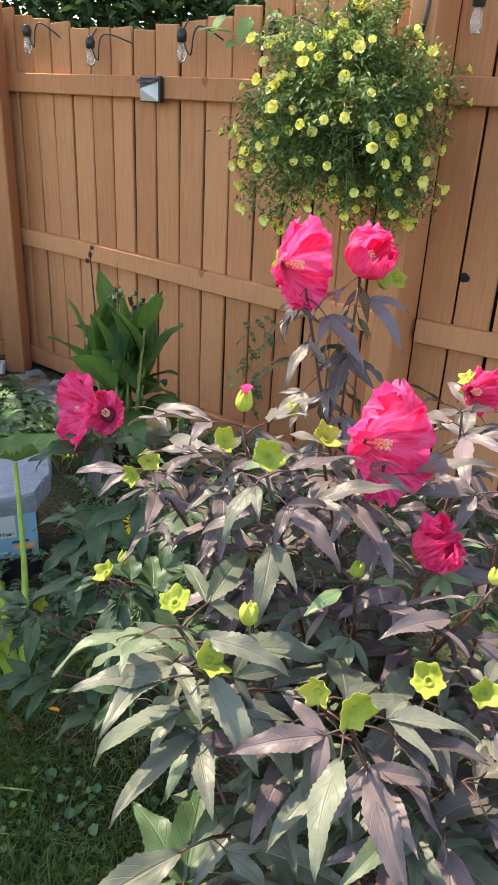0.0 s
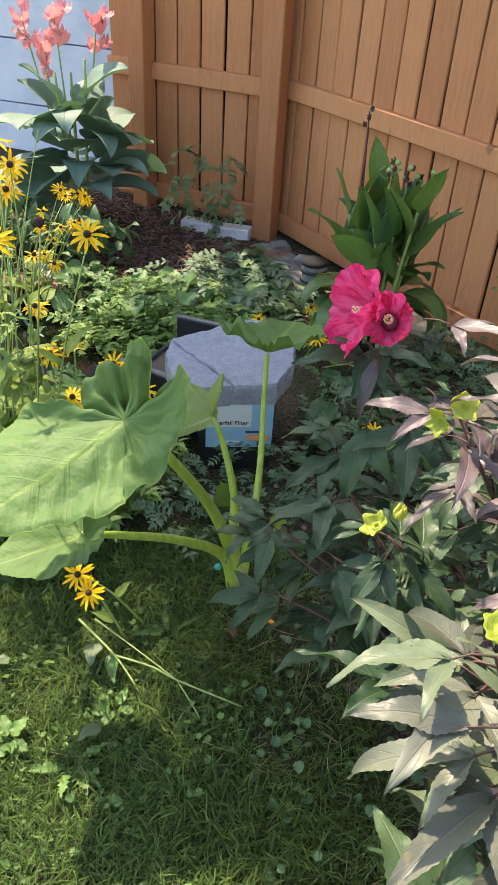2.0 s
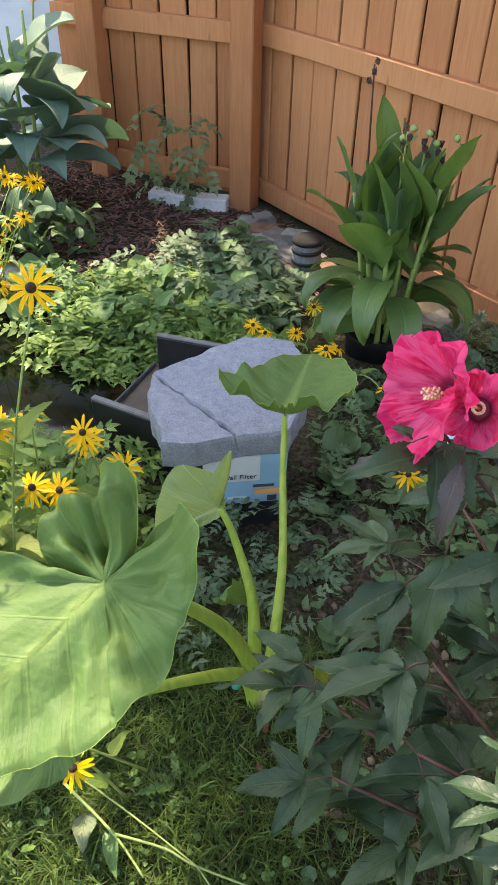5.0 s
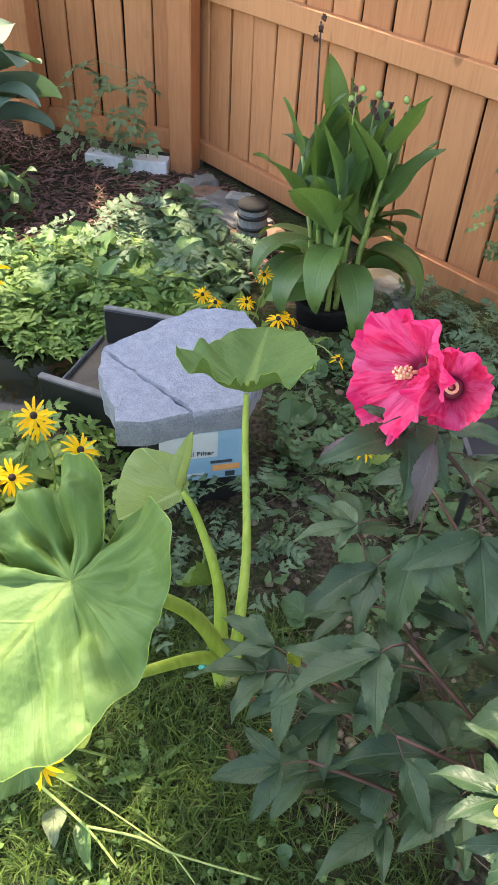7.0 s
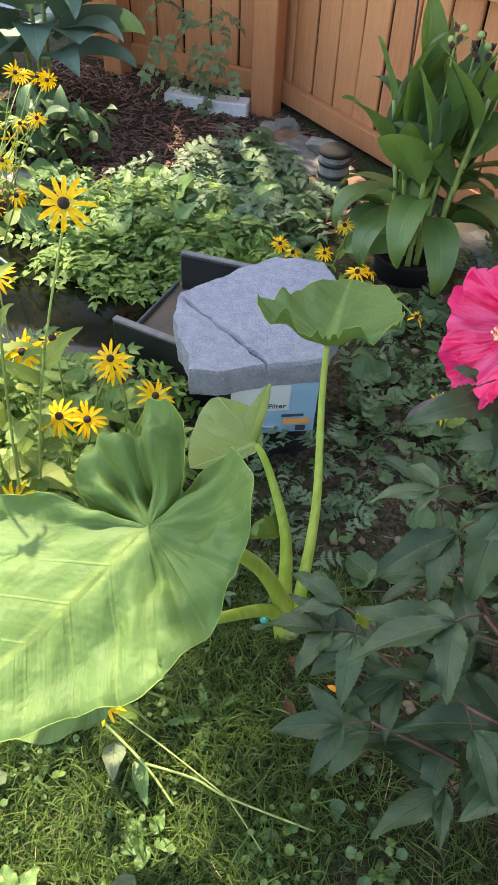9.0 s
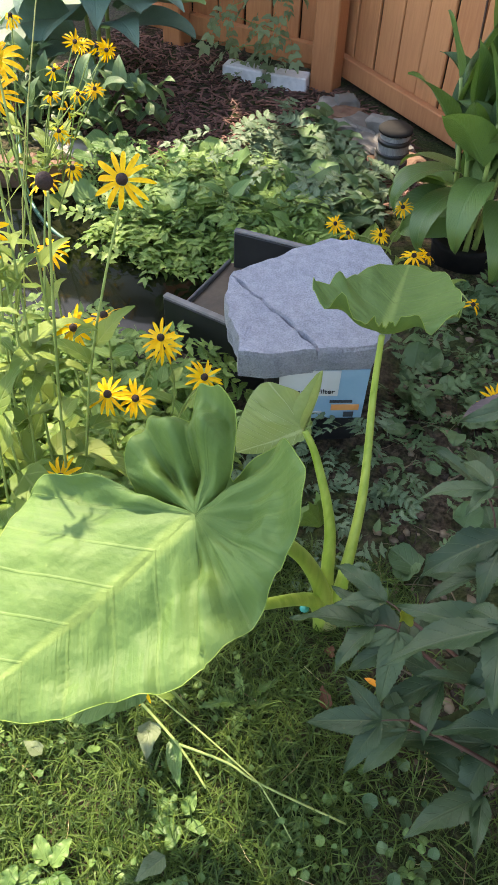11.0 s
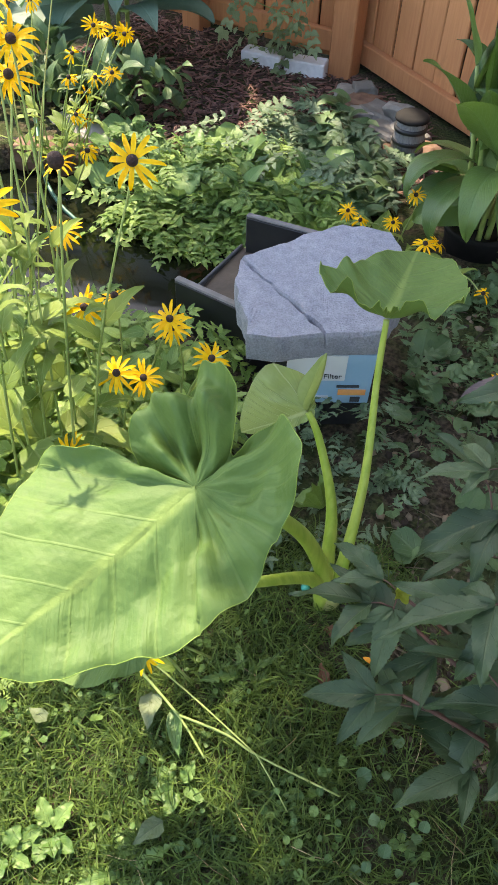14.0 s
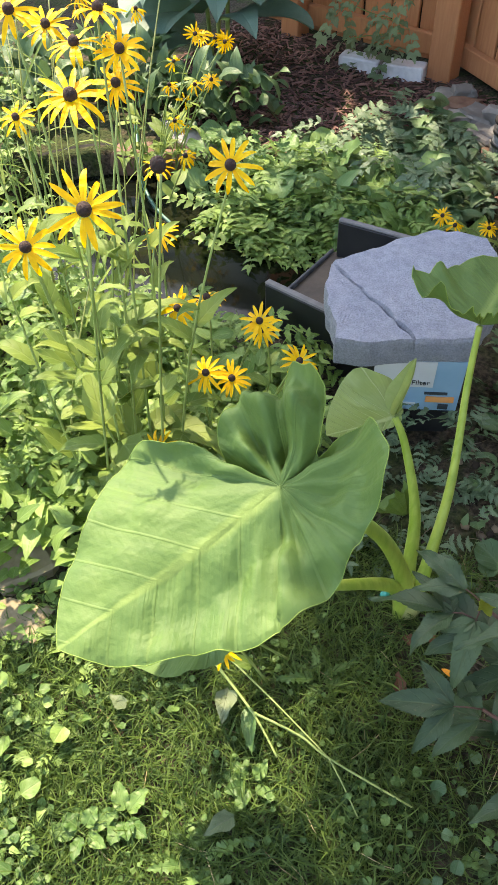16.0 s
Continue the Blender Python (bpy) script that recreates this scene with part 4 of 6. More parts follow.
def bud_shape(seed, size):
    """A lime cup of five joined sepals over a ring of thin bracts."""
    rng = random.Random(seed)
    net = Net()
    wide = seed < 3
    flare = {1: 0.09, 2: 0.15, 3: 0.10}[seed]
    if wide:
        prof = [(0.004, 0.0, 0), (0.010, 0.002, 0), (0.0150, 0.008, 0), (0.0195, 0.014, 0.5), (0.0235, 0.0185, 1.0), (0.0228, 0.0188, 1.0), (0.0175, 0.0135, 0.5), (0.0120, 0.0085, 0.1), (0.0080, 0.0065, 0), (0.0066, 0.0095, 0), (0.0046, 0.0095, 0), (0.0038, 0.0050, 0), (0.0, 0.0045, 0)]
    else:
        prof = [(0.004, 0.0, 0), (0.011, 0.003, 0), (0.0155, 0.011, 0), (0.0160, 0.020, 0.2), (0.0130, 0.029, 0.6), (0.0085, 0.036, 1.0), (0.0075, 0.035, 1.0), (0.0065, 0.028, 0.4), (0.0, 0.028, 0)]
    v, f, uv = [], [], []
    n = 50
    for i, (r, z, w) in enumerate(prof):
        for k in range(n):
            a = 6.2832 * k / n
            c = math.cos(5 * a)
            rr = r * (1 + 0.035 * math.cos(10 * a) + flare * w * c + 0.06 * math.sin(2 * a + seed) + 0.05 * w * math.sin(9 * a + 2 * seed))
            v.append((rr * math.cos(a), rr * math.sin(a), z + 0.0030 * w * c + 0.0030 * w * math.sin(2 * a + 2 * seed) + 0.0016 * w * math.sin(7 * a + seed)))
            uv.append((k / n, i / len(prof)))
    for i in range(len(prof) - 1):
        for k in range(n):
            p, q = i * n + k, i * n + (k + 1) % n
            f.append((p, q, q + n, p + n))
    net.add((v, f, uv))
    me = net.mesh("bud", BUD)
    me.transform(Matrix.Diagonal((size, size, size, 1)))
    return me


BUDS = [bud_shape(k, s) for k, s in ((1, 1.0), (2, 1.15), (3, 0.85))]


def build_hibiscus():
    plant = thing("hibiscus", "large hibiscus shrub with dark bronze leaves, lime buds and magenta flowers", "shrub", (0.22, 1.12, 0))
    inv = Matrix.Translation((-0.22, -1.12, 0))
    rng = random.Random(5)
    hubs = [
        (-0.169, 1.060, 0.864), (-0.054, 1.011, 0.921), (-0.026, 1.000, 0.971), (0.009, 0.887, 0.954), (0.090, 1.016, 0.929), (0.261, 0.965, 0.797),
        (0.083, 0.715, 0.748), (0.226, 0.765, 0.721), (0.294, 0.765, 0.713), (0.138, 0.885, 0.796), (0.316, 0.866, 0.810), (-0.221, 1.054, 0.658),
        (-0.090, 0.754, 0.817), (-0.054, 0.723, 0.769), (0.111, 0.662, 0.779), (-0.454, 1.329, 0.371), (0.391, 1.066, 0.867), (0.473, 0.865, 0.735),
        (0.189, 1.046, 0.902), (0.070, 1.386, 1.080), (0.168, 1.406, 1.102), (-0.356, 1.506, 0.707), (0.450, 1.483, 0.834), (0.569, 1.165, 0.811), (0.370, 1.314, 0.883),
        (-0.119, 1.259, 0.716), (0.182, 0.632, 0.536), (-0.036, 0.671, 0.560), (0.339, 0.614, 0.570), (-0.310, 1.204, 0.449), (-0.135, 0.889, 0.555), (0.535, 0.675, 0.622),
        (0.230, 0.564, 0.597), (0.396, 0.715, 0.657), (0.083, 0.562, 0.535), (0.302, 0.483, 0.463), (-0.113, 0.590, 0.472), (0.458, 0.594, 0.543), (0.165, 0.511, 0.421), (0.031, 0.812, 0.628), (0.257, 0.675, 0.674),
    ]
    for k, h in enumerate(hubs):
        h = Vector(h)
        foot = Vector((0.22 + rng.uniform(-0.14, 0.14), 1.12 + rng.uniform(-0.12, 0.12), -0.02))
        mid = foot.lerp(h, 0.5) + Vector((0, 0, 0.10 + 0.05 * rng.random())) + (h - Vector((0.22, 1.12, h.z))) * 0.12
        st = part("stem", tube([inv @ foot, inv @ (foot.lerp(mid, 0.5) + Vector((0, 0, 0.05))), inv @ mid, inv @ h], 0.0048, 0.0025, 6, 4), RED_STEM, plant)
        tall = h.z > 0.6
        pts = [mid.lerp(h, t) for t in (0.05, 0.2, 0.30, 0.38, 0.46, 0.54, 0.61, 0.68, 0.75, 0.81, 0.87, 0.92, 0.96, 1.0, 1.0)] if tall else [foot.lerp(mid, 0.7), mid, mid.lerp(h, 0.3), mid.lerp(h, 0.55), mid.lerp(h, 0.8), h, h]
        out0 = yaw_of(h.x - 0.2, h.y - 1.15)
        for j, p in enumerate(pts):
            frac = j / len(pts)
            yaw = out0 + j * 137.5 + rng.uniform(-30, 30)
            if h.x < 0 and h.y < 0.8:
                tall = False
            young = tall and frac > 0.85 and k in (9, 10, 11, 12, 13, 5)
            pool = HL_YOUNG if young else (HL_MID if tall and h.y < 0.9 and rng.random() < 0.5 else HL_TOP if (tall and frac > 0.25) or h.z > 0.9 else HL_MID if h.y < 0.85 else HL_LOW)
            if h.x < -0.1 and h.z < 0.72:
                pool = HL_LOW
            lf = part("leaf", pool[rng.randrange(len(pool))], None, plant)
            s = rng.uniform(0.62, 1.05) * (0.75 if frac > 0.85 else 1.0) * (1.25 if h.y < 0.76 else 1.0)
            lf.matrix_basis = inv @ put(p, yaw, rng.uniform(-35, 18) - (38 if h.z > 1.0 else 0), rng.uniform(-25, 25), s * (0.85 if h.z > 1.0 else 1.0))
    # dark shoots that lean out low over the lawn
    for x, y, z, yaw, n in ((-0.456, 1.311, 0.356, 95, 5), (-0.405, 1.221, 0.300, 130, 5), (-0.370, 1.452, 0.454, 60, 4), (-0.311, 1.304, 0.496, 100, 5), (-0.211, 1.422, 0.419, 40, 5), (-0.292, 1.602, 0.493, 30, 3)):
        p = Vector((x, y, z))
        foot = Vector((0.10 + rng.uniform(-0.08, 0.08), 1.15 + rng.uniform(-0.1, 0.1), -0.02))
        mid = foot.lerp(p, 0.55) + Vector((0, 0, 0.08))
        part("stem", tube([inv @ foot, inv @ mid, inv @ p], 0.005, 0.0025, 6, 4), RED_STEM, plant)
        for j in range(n):
            q = mid.lerp(p, 0.25 + 0.75 * j / (n - 1))
            lf = part("leaf", HL_LOW[rng.randrange(6)], None, plant)
            lf.matrix_basis = inv @ put(q, yaw + (j * 137.5 if j < n - 2 else rng.uniform(-45, 45)), rng.uniform(-40, 0), rng.uniform(-20, 20), rng.uniform(0.8, 1.1))
    # big leaves that hang below the outer flowers
    for x, y, z, yaw, pitch, s, pool in ((-0.325, 1.47, 0.750, 178, -62, 0.9, HL_TOP[1:2]), (-0.372, 1.46, 0.730, 115, -35, 0.7, HL_TOP[1:2]), (-0.315, 1.43, 0.625, 170, -58, 1.1, HL_LOW[4:5]), (-0.330, 1.43, 0.525, 120, -32, 1.0, HL_LOW[4:5]), (-0.36, 1.46, 0.545, 105, -12, 0.75, HL_LOW), (-0.262, 1.45, 0.80, 250, 5, 0.9, HL_TOP), (-0.230, 1.40, 0.70, 230, -20, 0.9, HL_TOP)):
        lf = part("leaf", pool[rng.randrange(len(pool))], None, plant)
        lf.matrix_basis = inv @ put((x, y, z), yaw, pitch, rng.uniform(-15, 15), s)
    # buds
    for k, (x, y, z, s) in enumerate(((-0.169, 1.060, 0.879, 1.25), (-0.186, 1.043, 0.864, 1.0), (-0.055, 1.011, 0.941, 1.35), (-0.027, 1.001, 0.995, 1.3), (0.008, 0.887, 0.983, 1.5), (0.090, 1.016, 0.949, 1.3), (0.044, 1.066, 0.962, 1.0),
                                      (-0.235, 1.049, 0.672, 1.2), (-0.213, 1.060, 0.688, 1.0), (-0.054, 0.723, 0.789, 1.4), (0.111, 0.662, 0.798, 1.6), (0.083, 0.715, 0.770, 1.2), (0.225, 0.765, 0.741, 1.6), (0.294, 0.765, 0.728, 1.2), (0.138, 0.885, 0.810, 1.0),
                                      (-0.455, 1.329, 0.387, 1.1), (-0.092, 0.760, 0.841, 1.4), (-0.006, 0.795, 0.794, 1.3), (0.202, 1.392, 1.093, 1.2), (0.237, 1.417, 1.093, 1.1), (0.316, 0.866, 0.824, 1.0), (0.409, 1.434, 0.902, 1.1))):
        shut = k in (3, 6, 8, 14, 17, 20)
        b = part("bud", BUDS[2 if shut else k % 2], None, plant, "closed lime green hibiscus bud" if shut else "open lime green hibiscus calyx")
        aim = Vector((0.1, 0.0, 1)) if shut else Vector((rng.uniform(-0.6, 0.6), rng.uniform(-1.0, -0.1), rng.uniform(0.15, 0.85)))
        b.matrix_basis = Matrix.Translation(inv @ Vector((x, y, z))) @ aim.to_track_quat("Z", "Y").to_matrix().to_4x4() @ Euler((0, 0, rng.uniform(0, 6.28))).to_matrix().to_4x4() @ Matrix.Scale(s * (0.70 if shut else 0.56), 4)
    tip = part("bud_tip", petal_shape(0.022, 0.009, 1.2, 0.05, 5, 4), PINK, plant, "pink petal tip breaking out of a bud")
    tip.matrix_basis = inv @ put((-0.024, 1.000, 1.020), 10, 82, 0, 1)
    # flowers
    for k, (at, aim, size, depth, flare, ruffle) in enumerate((
            ((0.180, 1.040, 0.937), (0.66, -0.66, 0.24), 0.092, 0.60, 0.80, 0.46), ((0.262, 0.960, 0.818), (0.45, -0.45, 0.75), 0.049, 1.15, 0.45, 0.55),
            ((0.052, 1.386, 1.122), (0.74, -0.62, 0.10), 0.086, 0.62, 0.85, 0.30), ((0.186, 1.402, 1.146), (0.5, -0.45, 0.70), 0.060, 1.15, 0.45, 0.50),
            ((-0.378, 1.492, 0.772), (-0.84, -0.56, 0.12), 0.082, 0.62, 0.85, 0.30), ((-0.322, 1.470, 0.778), (-0.12, -0.74, 0.54), 0.045, 0.85, 0.60, 0.15), ((0.446, 1.482, 0.863), (0.2, -0.6, 0.2), 0.050, 1.0, 0.7, 0.3))):
        hibiscus_flower(plant, inv @ Vector(at), aim, size, depth, flare, ruffle, 20 + k, 1.5 if k == 5 else 0.5 if k < 4 else 1.0, 0.45 if k in (1, 3) else 0.0, 0.12 if k < 4 else 0.0)


build_hibiscus()


# ---- elephant ear ----
def ear_blade(radii, lifts, rings=12, spokes=72, ruffle=0.010, seed=1, cup=0.0, rib=0.010, creases=(), lean=0.0, sag=0.0, wrinkle=0.0, count=5.2):
    """A heart-shaped leaf round its stalk's joint: radius and height by the angle from the tip, folds by angle, width and depth."""
    rng = random.Random(seed)
    ph = rng.uniform(0, 6)
    v, f, uv = [(0, 0, 0.004)], [], [(0.5, 0.0)]
    ang = [-180 + 360 * k / spokes for k in range(spokes)]
    rmax = max(r for _, r in radii)
    ra, rr_ = [q[0] for q in radii], [q[1] for q in radii]
    la, lr = [q[0] for q in lifts], [q[1] for q in lifts]
    for i in range(1, rings + 1):
        u = i / rings
        for a in ang:
            r = float(np.interp(a, ra, rr_)) * u
            h = float(np.interp(a, la, lr)) * u ** 1.4
            x, y = r * math.sin(radians(a)), r * math.cos(radians(a))
            q = abs(x) / rmax
            along = y / rmax - 0.85 * q + 0.22 * q * q
            turn = abs(a) - 48.0
            ph2 = along * count if along > 0 else -max(turn, 0.0) / 27.0
            amp = min(r / 0.05, 1.0) * (1.0 - math.exp(-abs(x) / 0.03)) * rib * (0.9 if along < 0 else 1.15 if x < 0 else 0.35)
            puff = abs(math.sin(3.1416 * ph2)) ** 0.75
            h += amp * (puff - 0.6) * (1.0 - 0.25 * u) + 0.6 * rib * (1.0 - math.exp(-abs(x) / 0.02))
            h += (2.4 if along < 0 else 1.5 if x < 0 else 0.7) * rib * noise.noise(Vector((x * 13 + seed, y * 13, 0.5))) * min(u * 2, 1) + (2.2 if along < 0 else 0.4) * rib * noise.noise(Vector((x * 29 + seed, y * 29, 4.5))) * min(r / 0.05, 1.0)
            h += 0.8 * rib * noise.noise(Vector((ph2 * 2.6 + seed, q * 6, 2.5))) * min(u * 2, 1) * (1.0 if x < 0 or along < 0 else 0.3)
            if along < 0:
                h += min(r / 0.05, 1.0) * 3.0 * rib * (0.35 - abs(noise.noise(Vector((x * 11 + seed * 2, y * 11, 7.5))))) * min(u * 1.6, 1) * min(max(turn, 0.0) / 20.0, 1.0)
            lobe = min(max((abs(a) - 75) / 25, 0.0), 1.0)
            h += wrinkle * lobe * (1.0 if x > 0 else 0.5) * math.sin(u * 8.2 + 0.035 * a - 2.2) * min(r / 0.06, 1.0) * min(max((u - 0.2) / 0.3, 0.0), 1.0)
            for ca, cw, cd in creases:
                d = (a - ca + 180) % 360 - 180
                h += cd * math.exp(-(d / cw) ** 2) * (0.75 * math.sin(min(u * 1.12, 1.0) * math.pi) + 0.35 * u * u) * min(max((u - 0.12) / 0.4, 0.0), 1.0)
            h += ruffle * min(r / 0.07, 1.0) * (1.0 + 1.6 * min(max((abs(a) - 60) / 40, 0.0), 1.0)) * u ** 5 * (math.sin(radians(a) * 11 + ph) + 0.6 * math.sin(radians(a) * 23 + ph * 2))
            h += cup * r * r + lean * x + (sag * math.sin(3.1416 * min(u * 1.05, 1.0)) * min(abs(x) / 0.05, 1.0) if x < 0 else 0.0)
            v.append((x, y, h))
            uv.append((0.5 + x / rmax * 0.9, ph2))
    for k in range(spokes):
        f.append((0, 1 + k, 1 + (k + 1) % spokes))
    for i in range(rings - 1):
        for k in range(spokes):
            a, b = 1 + i * spokes + k, 1 + i * spokes + (k + 1) % spokes
            f.append((a, a + spokes, b + spokes, b))
    return v, f, uv


def leaf_rim(shape, spokes, r=0.0013):
    """The backlit edge of a leaf, as a thin pale cord along its last ring."""
    ring = [Vector(p) for p in shape[0][-spokes:]]
    return tube(ring + [ring[0]], r, r, 4, 1)


def heart(s, wide=1.0):
    side = [(0, 0.32), (8, 0.305), (16, 0.282), (28, 0.245), (42, 0.208 * wide), (60, 0.180 * wide), (80, 0.162 * wide), (100, 0.152 * wide), (122, 0.150), (145, 0.145), (160, 0.115), (170, 0.07), (180, 0.028)]
    return [(-a, r * s) for a, r in reversed(side)] + [(a, r * s) for a, r in side[1:]]


def basis(at, tip, up=(0, 0, 1), roll=0.0):
    """A pose at the joint of a leaf whose +Y runs to the tip."""
    y = (Vector(tip) - Vector(at)).normalized()
    x = y.cross(Vector(up)).normalized()
    z = x.cross(y)
    m = Matrix(((x.x, y.x, z.x, at[0]), (x.y, y.y, z.y, at[1]), (x.z, y.z, z.z, at[2]), (0, 0, 0, 1)))
    return m @ Euler((0, radians(roll), 0)).to_matrix().to_4x4()


def build_ear():
    foot = Vector((-0.574, 1.50, 0))
    plant = thing("elephant_ear", "elephant ear plant with one huge heart-shaped leaf, growing in the lawn", "plant", foot)
    inv = Matrix.Translation(-foot)
    flat_l = [(-180, 0.03), (-168, 0.036), (-155, 0.056), (-135, 0.054), (-110, 0.02), (-90, -0.01), (-70, -0.032), (-50, -0.04), (-30, -0.038), (-12, -0.026), (0, -0.006), (15, 0.004), (30, 0.004), (48, -0.008), (58, 0.0), (64, 0.018), (69, -0.024), (76, 0.0), (84, 0.012), (100, 0.018), (113, 0.030), (124, 0.036), (132, 0.050), (140, 0.074), (152, 0.092), (165, 0.080), (174, 0.05), (180, 0.03)]
    wide = [(-180, 0.056), (-176, 0.085), (-169, 0.111), (-154, 0.122), (-142, 0.130), (-122, 0.125), (-108, 0.118), (-91, 0.118), (-80, 0.129), (-62, 0.146), (-51, 0.162), (-45, 0.176), (-38, 0.187), (-31, 0.194), (-24, 0.210), (-17, 0.245), (-10, 0.271), (-5, 0.289), (0, 0.306), (8, 0.288), (18, 0.260), (28, 0.236), (44, 0.219), (53, 0.206), (58, 0.190), (61, 0.165), (64, 0.120), (67, 0.094), (71, 0.088), (76, 0.104), (82, 0.114), (90, 0.113), (105, 0.122), (115, 0.116), (123, 0.101), (131, 0.099), (134, 0.119), (140, 0.122), (157, 0.112), (163, 0.106), (169, 0.091), (173, 0.076), (177, 0.056)]
    folds = ((69, 6, -0.036), (86, 7, 0.016), (99, 5, -0.012), (114, 8, 0.020), (131, 7, -0.036), (150, 9, 0.022), (178, 10, -0.032), (-163, 8, 0.014), (-145, 5, -0.010), (-94, 5, -0.008), (-66, 5, -0.007))
    shape = ear_blade(wide, flat_l, 48, 240, 0.0025, 3, rib=0.0085, creases=folds, sag=-0.020, wrinkle=0.019)
    big = part("leaf", shape, EAR, plant, "huge heart-shaped light green leaf with a deep cleft")
    big.matrix_basis = inv @ basis((-0.705, 1.209, 0.618), (-0.850, 0.944, 0.537))
    part("leaf_rim", leaf_rim(shape, 240, 0.0006), EAR_RIM, big, "thin yellow edge coloured as if backlit")
    lift2 = [(-180, 0.05), (-120, 0.045), (-60, 0.03), (0, 0.0), (60, 0.03), (120, 0.045), (180, 0.05)]
    cupped = [(-180, 0.02), (-130, 0.03), (-90, 0.05), (-45, 0.03), (0, 0), (45, 0.03), (90, 0.05), (130, 0.03), (180, 0.02)]
    disc = [(-180, 0.018), (-138, 0.026), (-120, 0.046), (-110, 0.070), (-100, 0.092), (-93, 0.118), (-80, 0.130), (-68, 0.138), (-61, 0.127), (-50, 0.141), (-40, 0.143), (-29, 0.168), (-22, 0.200), (-14, 0.232), (-6, 0.264), (1, 0.298), (6, 0.292), (13, 0.270), (22, 0.230), (33, 0.195), (44, 0.160), (65, 0.124), (80, 0.108), (92, 0.099), (101, 0.080), (110, 0.056), (122, 0.030), (150, 0.020), (180, 0.018)]
    disc = [(a, r * (1 + 0.022 * math.sin(a * 0.55))) for a, r in disc]
    shape = ear_blade(disc, cupped, 16, 120, 0.0055, 5, rib=0.004, creases=((-120, 12, -0.008), (60, 9, -0.006), (-30, 8, -0.005), (20, 8, -0.005)))
    small = part("leaf", shape, EAR, plant, "small flat leaf with a scalloped edge")
    small.matrix_basis = inv @ basis((-0.610, 1.711, 0.525), (-0.624, 1.987, 0.473))
    part("leaf_rim", leaf_rim(shape, 120, 0.0006), EAR_RIM, small, "thin yellow edge coloured as if backlit")
    low = part("leaf", ear_blade(heart(0.52, 1.1), lift2, 10, 72, 0.004, 8, rib=0.005), EAR, plant, "lower leaf under the huge one")
    low.matrix_basis = inv @ basis((-0.777, 1.151, 0.376), (-0.928, 1.020, 0.330), roll=-8)
    # a young leaf still folded along its midrib
    fold = [(-180, 0.0), (-60, 0.0), (-10, -0.012), (20, 0.012), (50, 0.016), (75, 0.008), (92, -0.014), (103, -0.030), (112, -0.036), (124, -0.022), (136, 0.014), (150, 0.0), (180, 0.0)]
    half = [(-180, 0.010), (-72, 0.014), (-40, 0.024), (-18, 0.050), (-8, 0.095), (0, 0.120), (12, 0.112), (23, 0.106), (42, 0.101), (60, 0.103), (70, 0.103), (76, 0.097), (82, 0.083), (90, 0.070), (97, 0.056), (104, 0.046), (112, 0.040), (125, 0.032), (140, 0.022), (180, 0.010)]
    shape = ear_blade(half, fold, 14, 120, 0.0015, 6, rib=0.0055, creases=((40, 14, 0.012),), count=9.0)
    young = part("leaf", shape, EAR_YOUNG, plant, "young pale leaf still folded along its midrib")
    young.matrix_basis = inv @ basis((-0.680, 1.560, 0.420), (-0.800, 1.500, 0.360), up=(-0.35, -0.90, 0.15))
    curl = part("curled_lobe", blade(0.104, 0.032, paddle, 14, 8, 0, -25, 58, 0.06, 1.2), EAR_YOUNG, young, "curled lobe, dark inside")
    curl.matrix_basis = basis((-0.680, 1.560, 0.420), (-0.800, 1.500, 0.360), up=(-0.35, -0.90, 0.15)).inverted() @ basis((-0.681, 1.558, 0.421), (-0.661, 1.614, 0.506), up=(-0.75, -0.45, 0.45))
    little = part("leaf", ear_blade(heart(0.25), lift2, 6, 40, 0.004, 9), EAR, plant)
    little.matrix_basis = inv @ basis((-0.629, 1.575, 0.163), (-0.697, 1.594, 0.122))
    stalks = [
        ([(-0.570, 1.492, -0.020), (-0.565, 1.514, 0.097), (-0.571, 1.590, 0.262), (-0.600, 1.680, 0.420), (-0.610, 1.711, 0.523)], 0.0155, 0.0044),
        ([(-0.576, 1.482, -0.020), (-0.589, 1.470, 0.117), (-0.627, 1.418, 0.292), (-0.676, 1.293, 0.508), (-0.708, 1.220, 0.611)], 0.018, 0.0075),
        ([(-0.581, 1.492, -0.020), (-0.589, 1.485, 0.136), (-0.607, 1.517, 0.262), (-0.652, 1.550, 0.372), (-0.680, 1.560, 0.420)], 0.016, 0.005),
        ([(-0.581, 1.477, -0.020), (-0.599, 1.445, 0.126), (-0.661, 1.338, 0.244), (-0.736, 1.220, 0.332), (-0.777, 1.151, 0.376)], 0.015, 0.006),
    ]
    for pts, r0, r1 in stalks:
        part("stalk", tube([inv @ Vector(p) for p in pts], r0, r1, 12, 7, 1.15, 1.7), EAR_STALK, plant)
    part("base", lathe([(0.010, -0.03), (0.021, -0.01), (0.026, 0.010), (0.024, 0.035), (0.018, 0.06), (0.0, 0.065)], 16, 0.05), plain_mat("pale_corm", (0.24, 0.28, 0.08), (0.40, 0.38, 0.16), 30, 0.6), plant, "swollen pale base of the stalks").location = (-0.002, -0.014, 0)
    tag = part("plant_tag", lathe([(0.008, 0), (0.009, 0.002), (0.0, 0.003)], 12), plain_mat("teal_plastic", (0.02, 0.28, 0.24), (0.04, 0.36, 0.30), 20, 0.4), plant, "small teal plastic disc at the stalk's foot")
    tag.matrix_basis = inv @ put((-0.615, 1.455, 0.075), 20, 60)


build_ear()


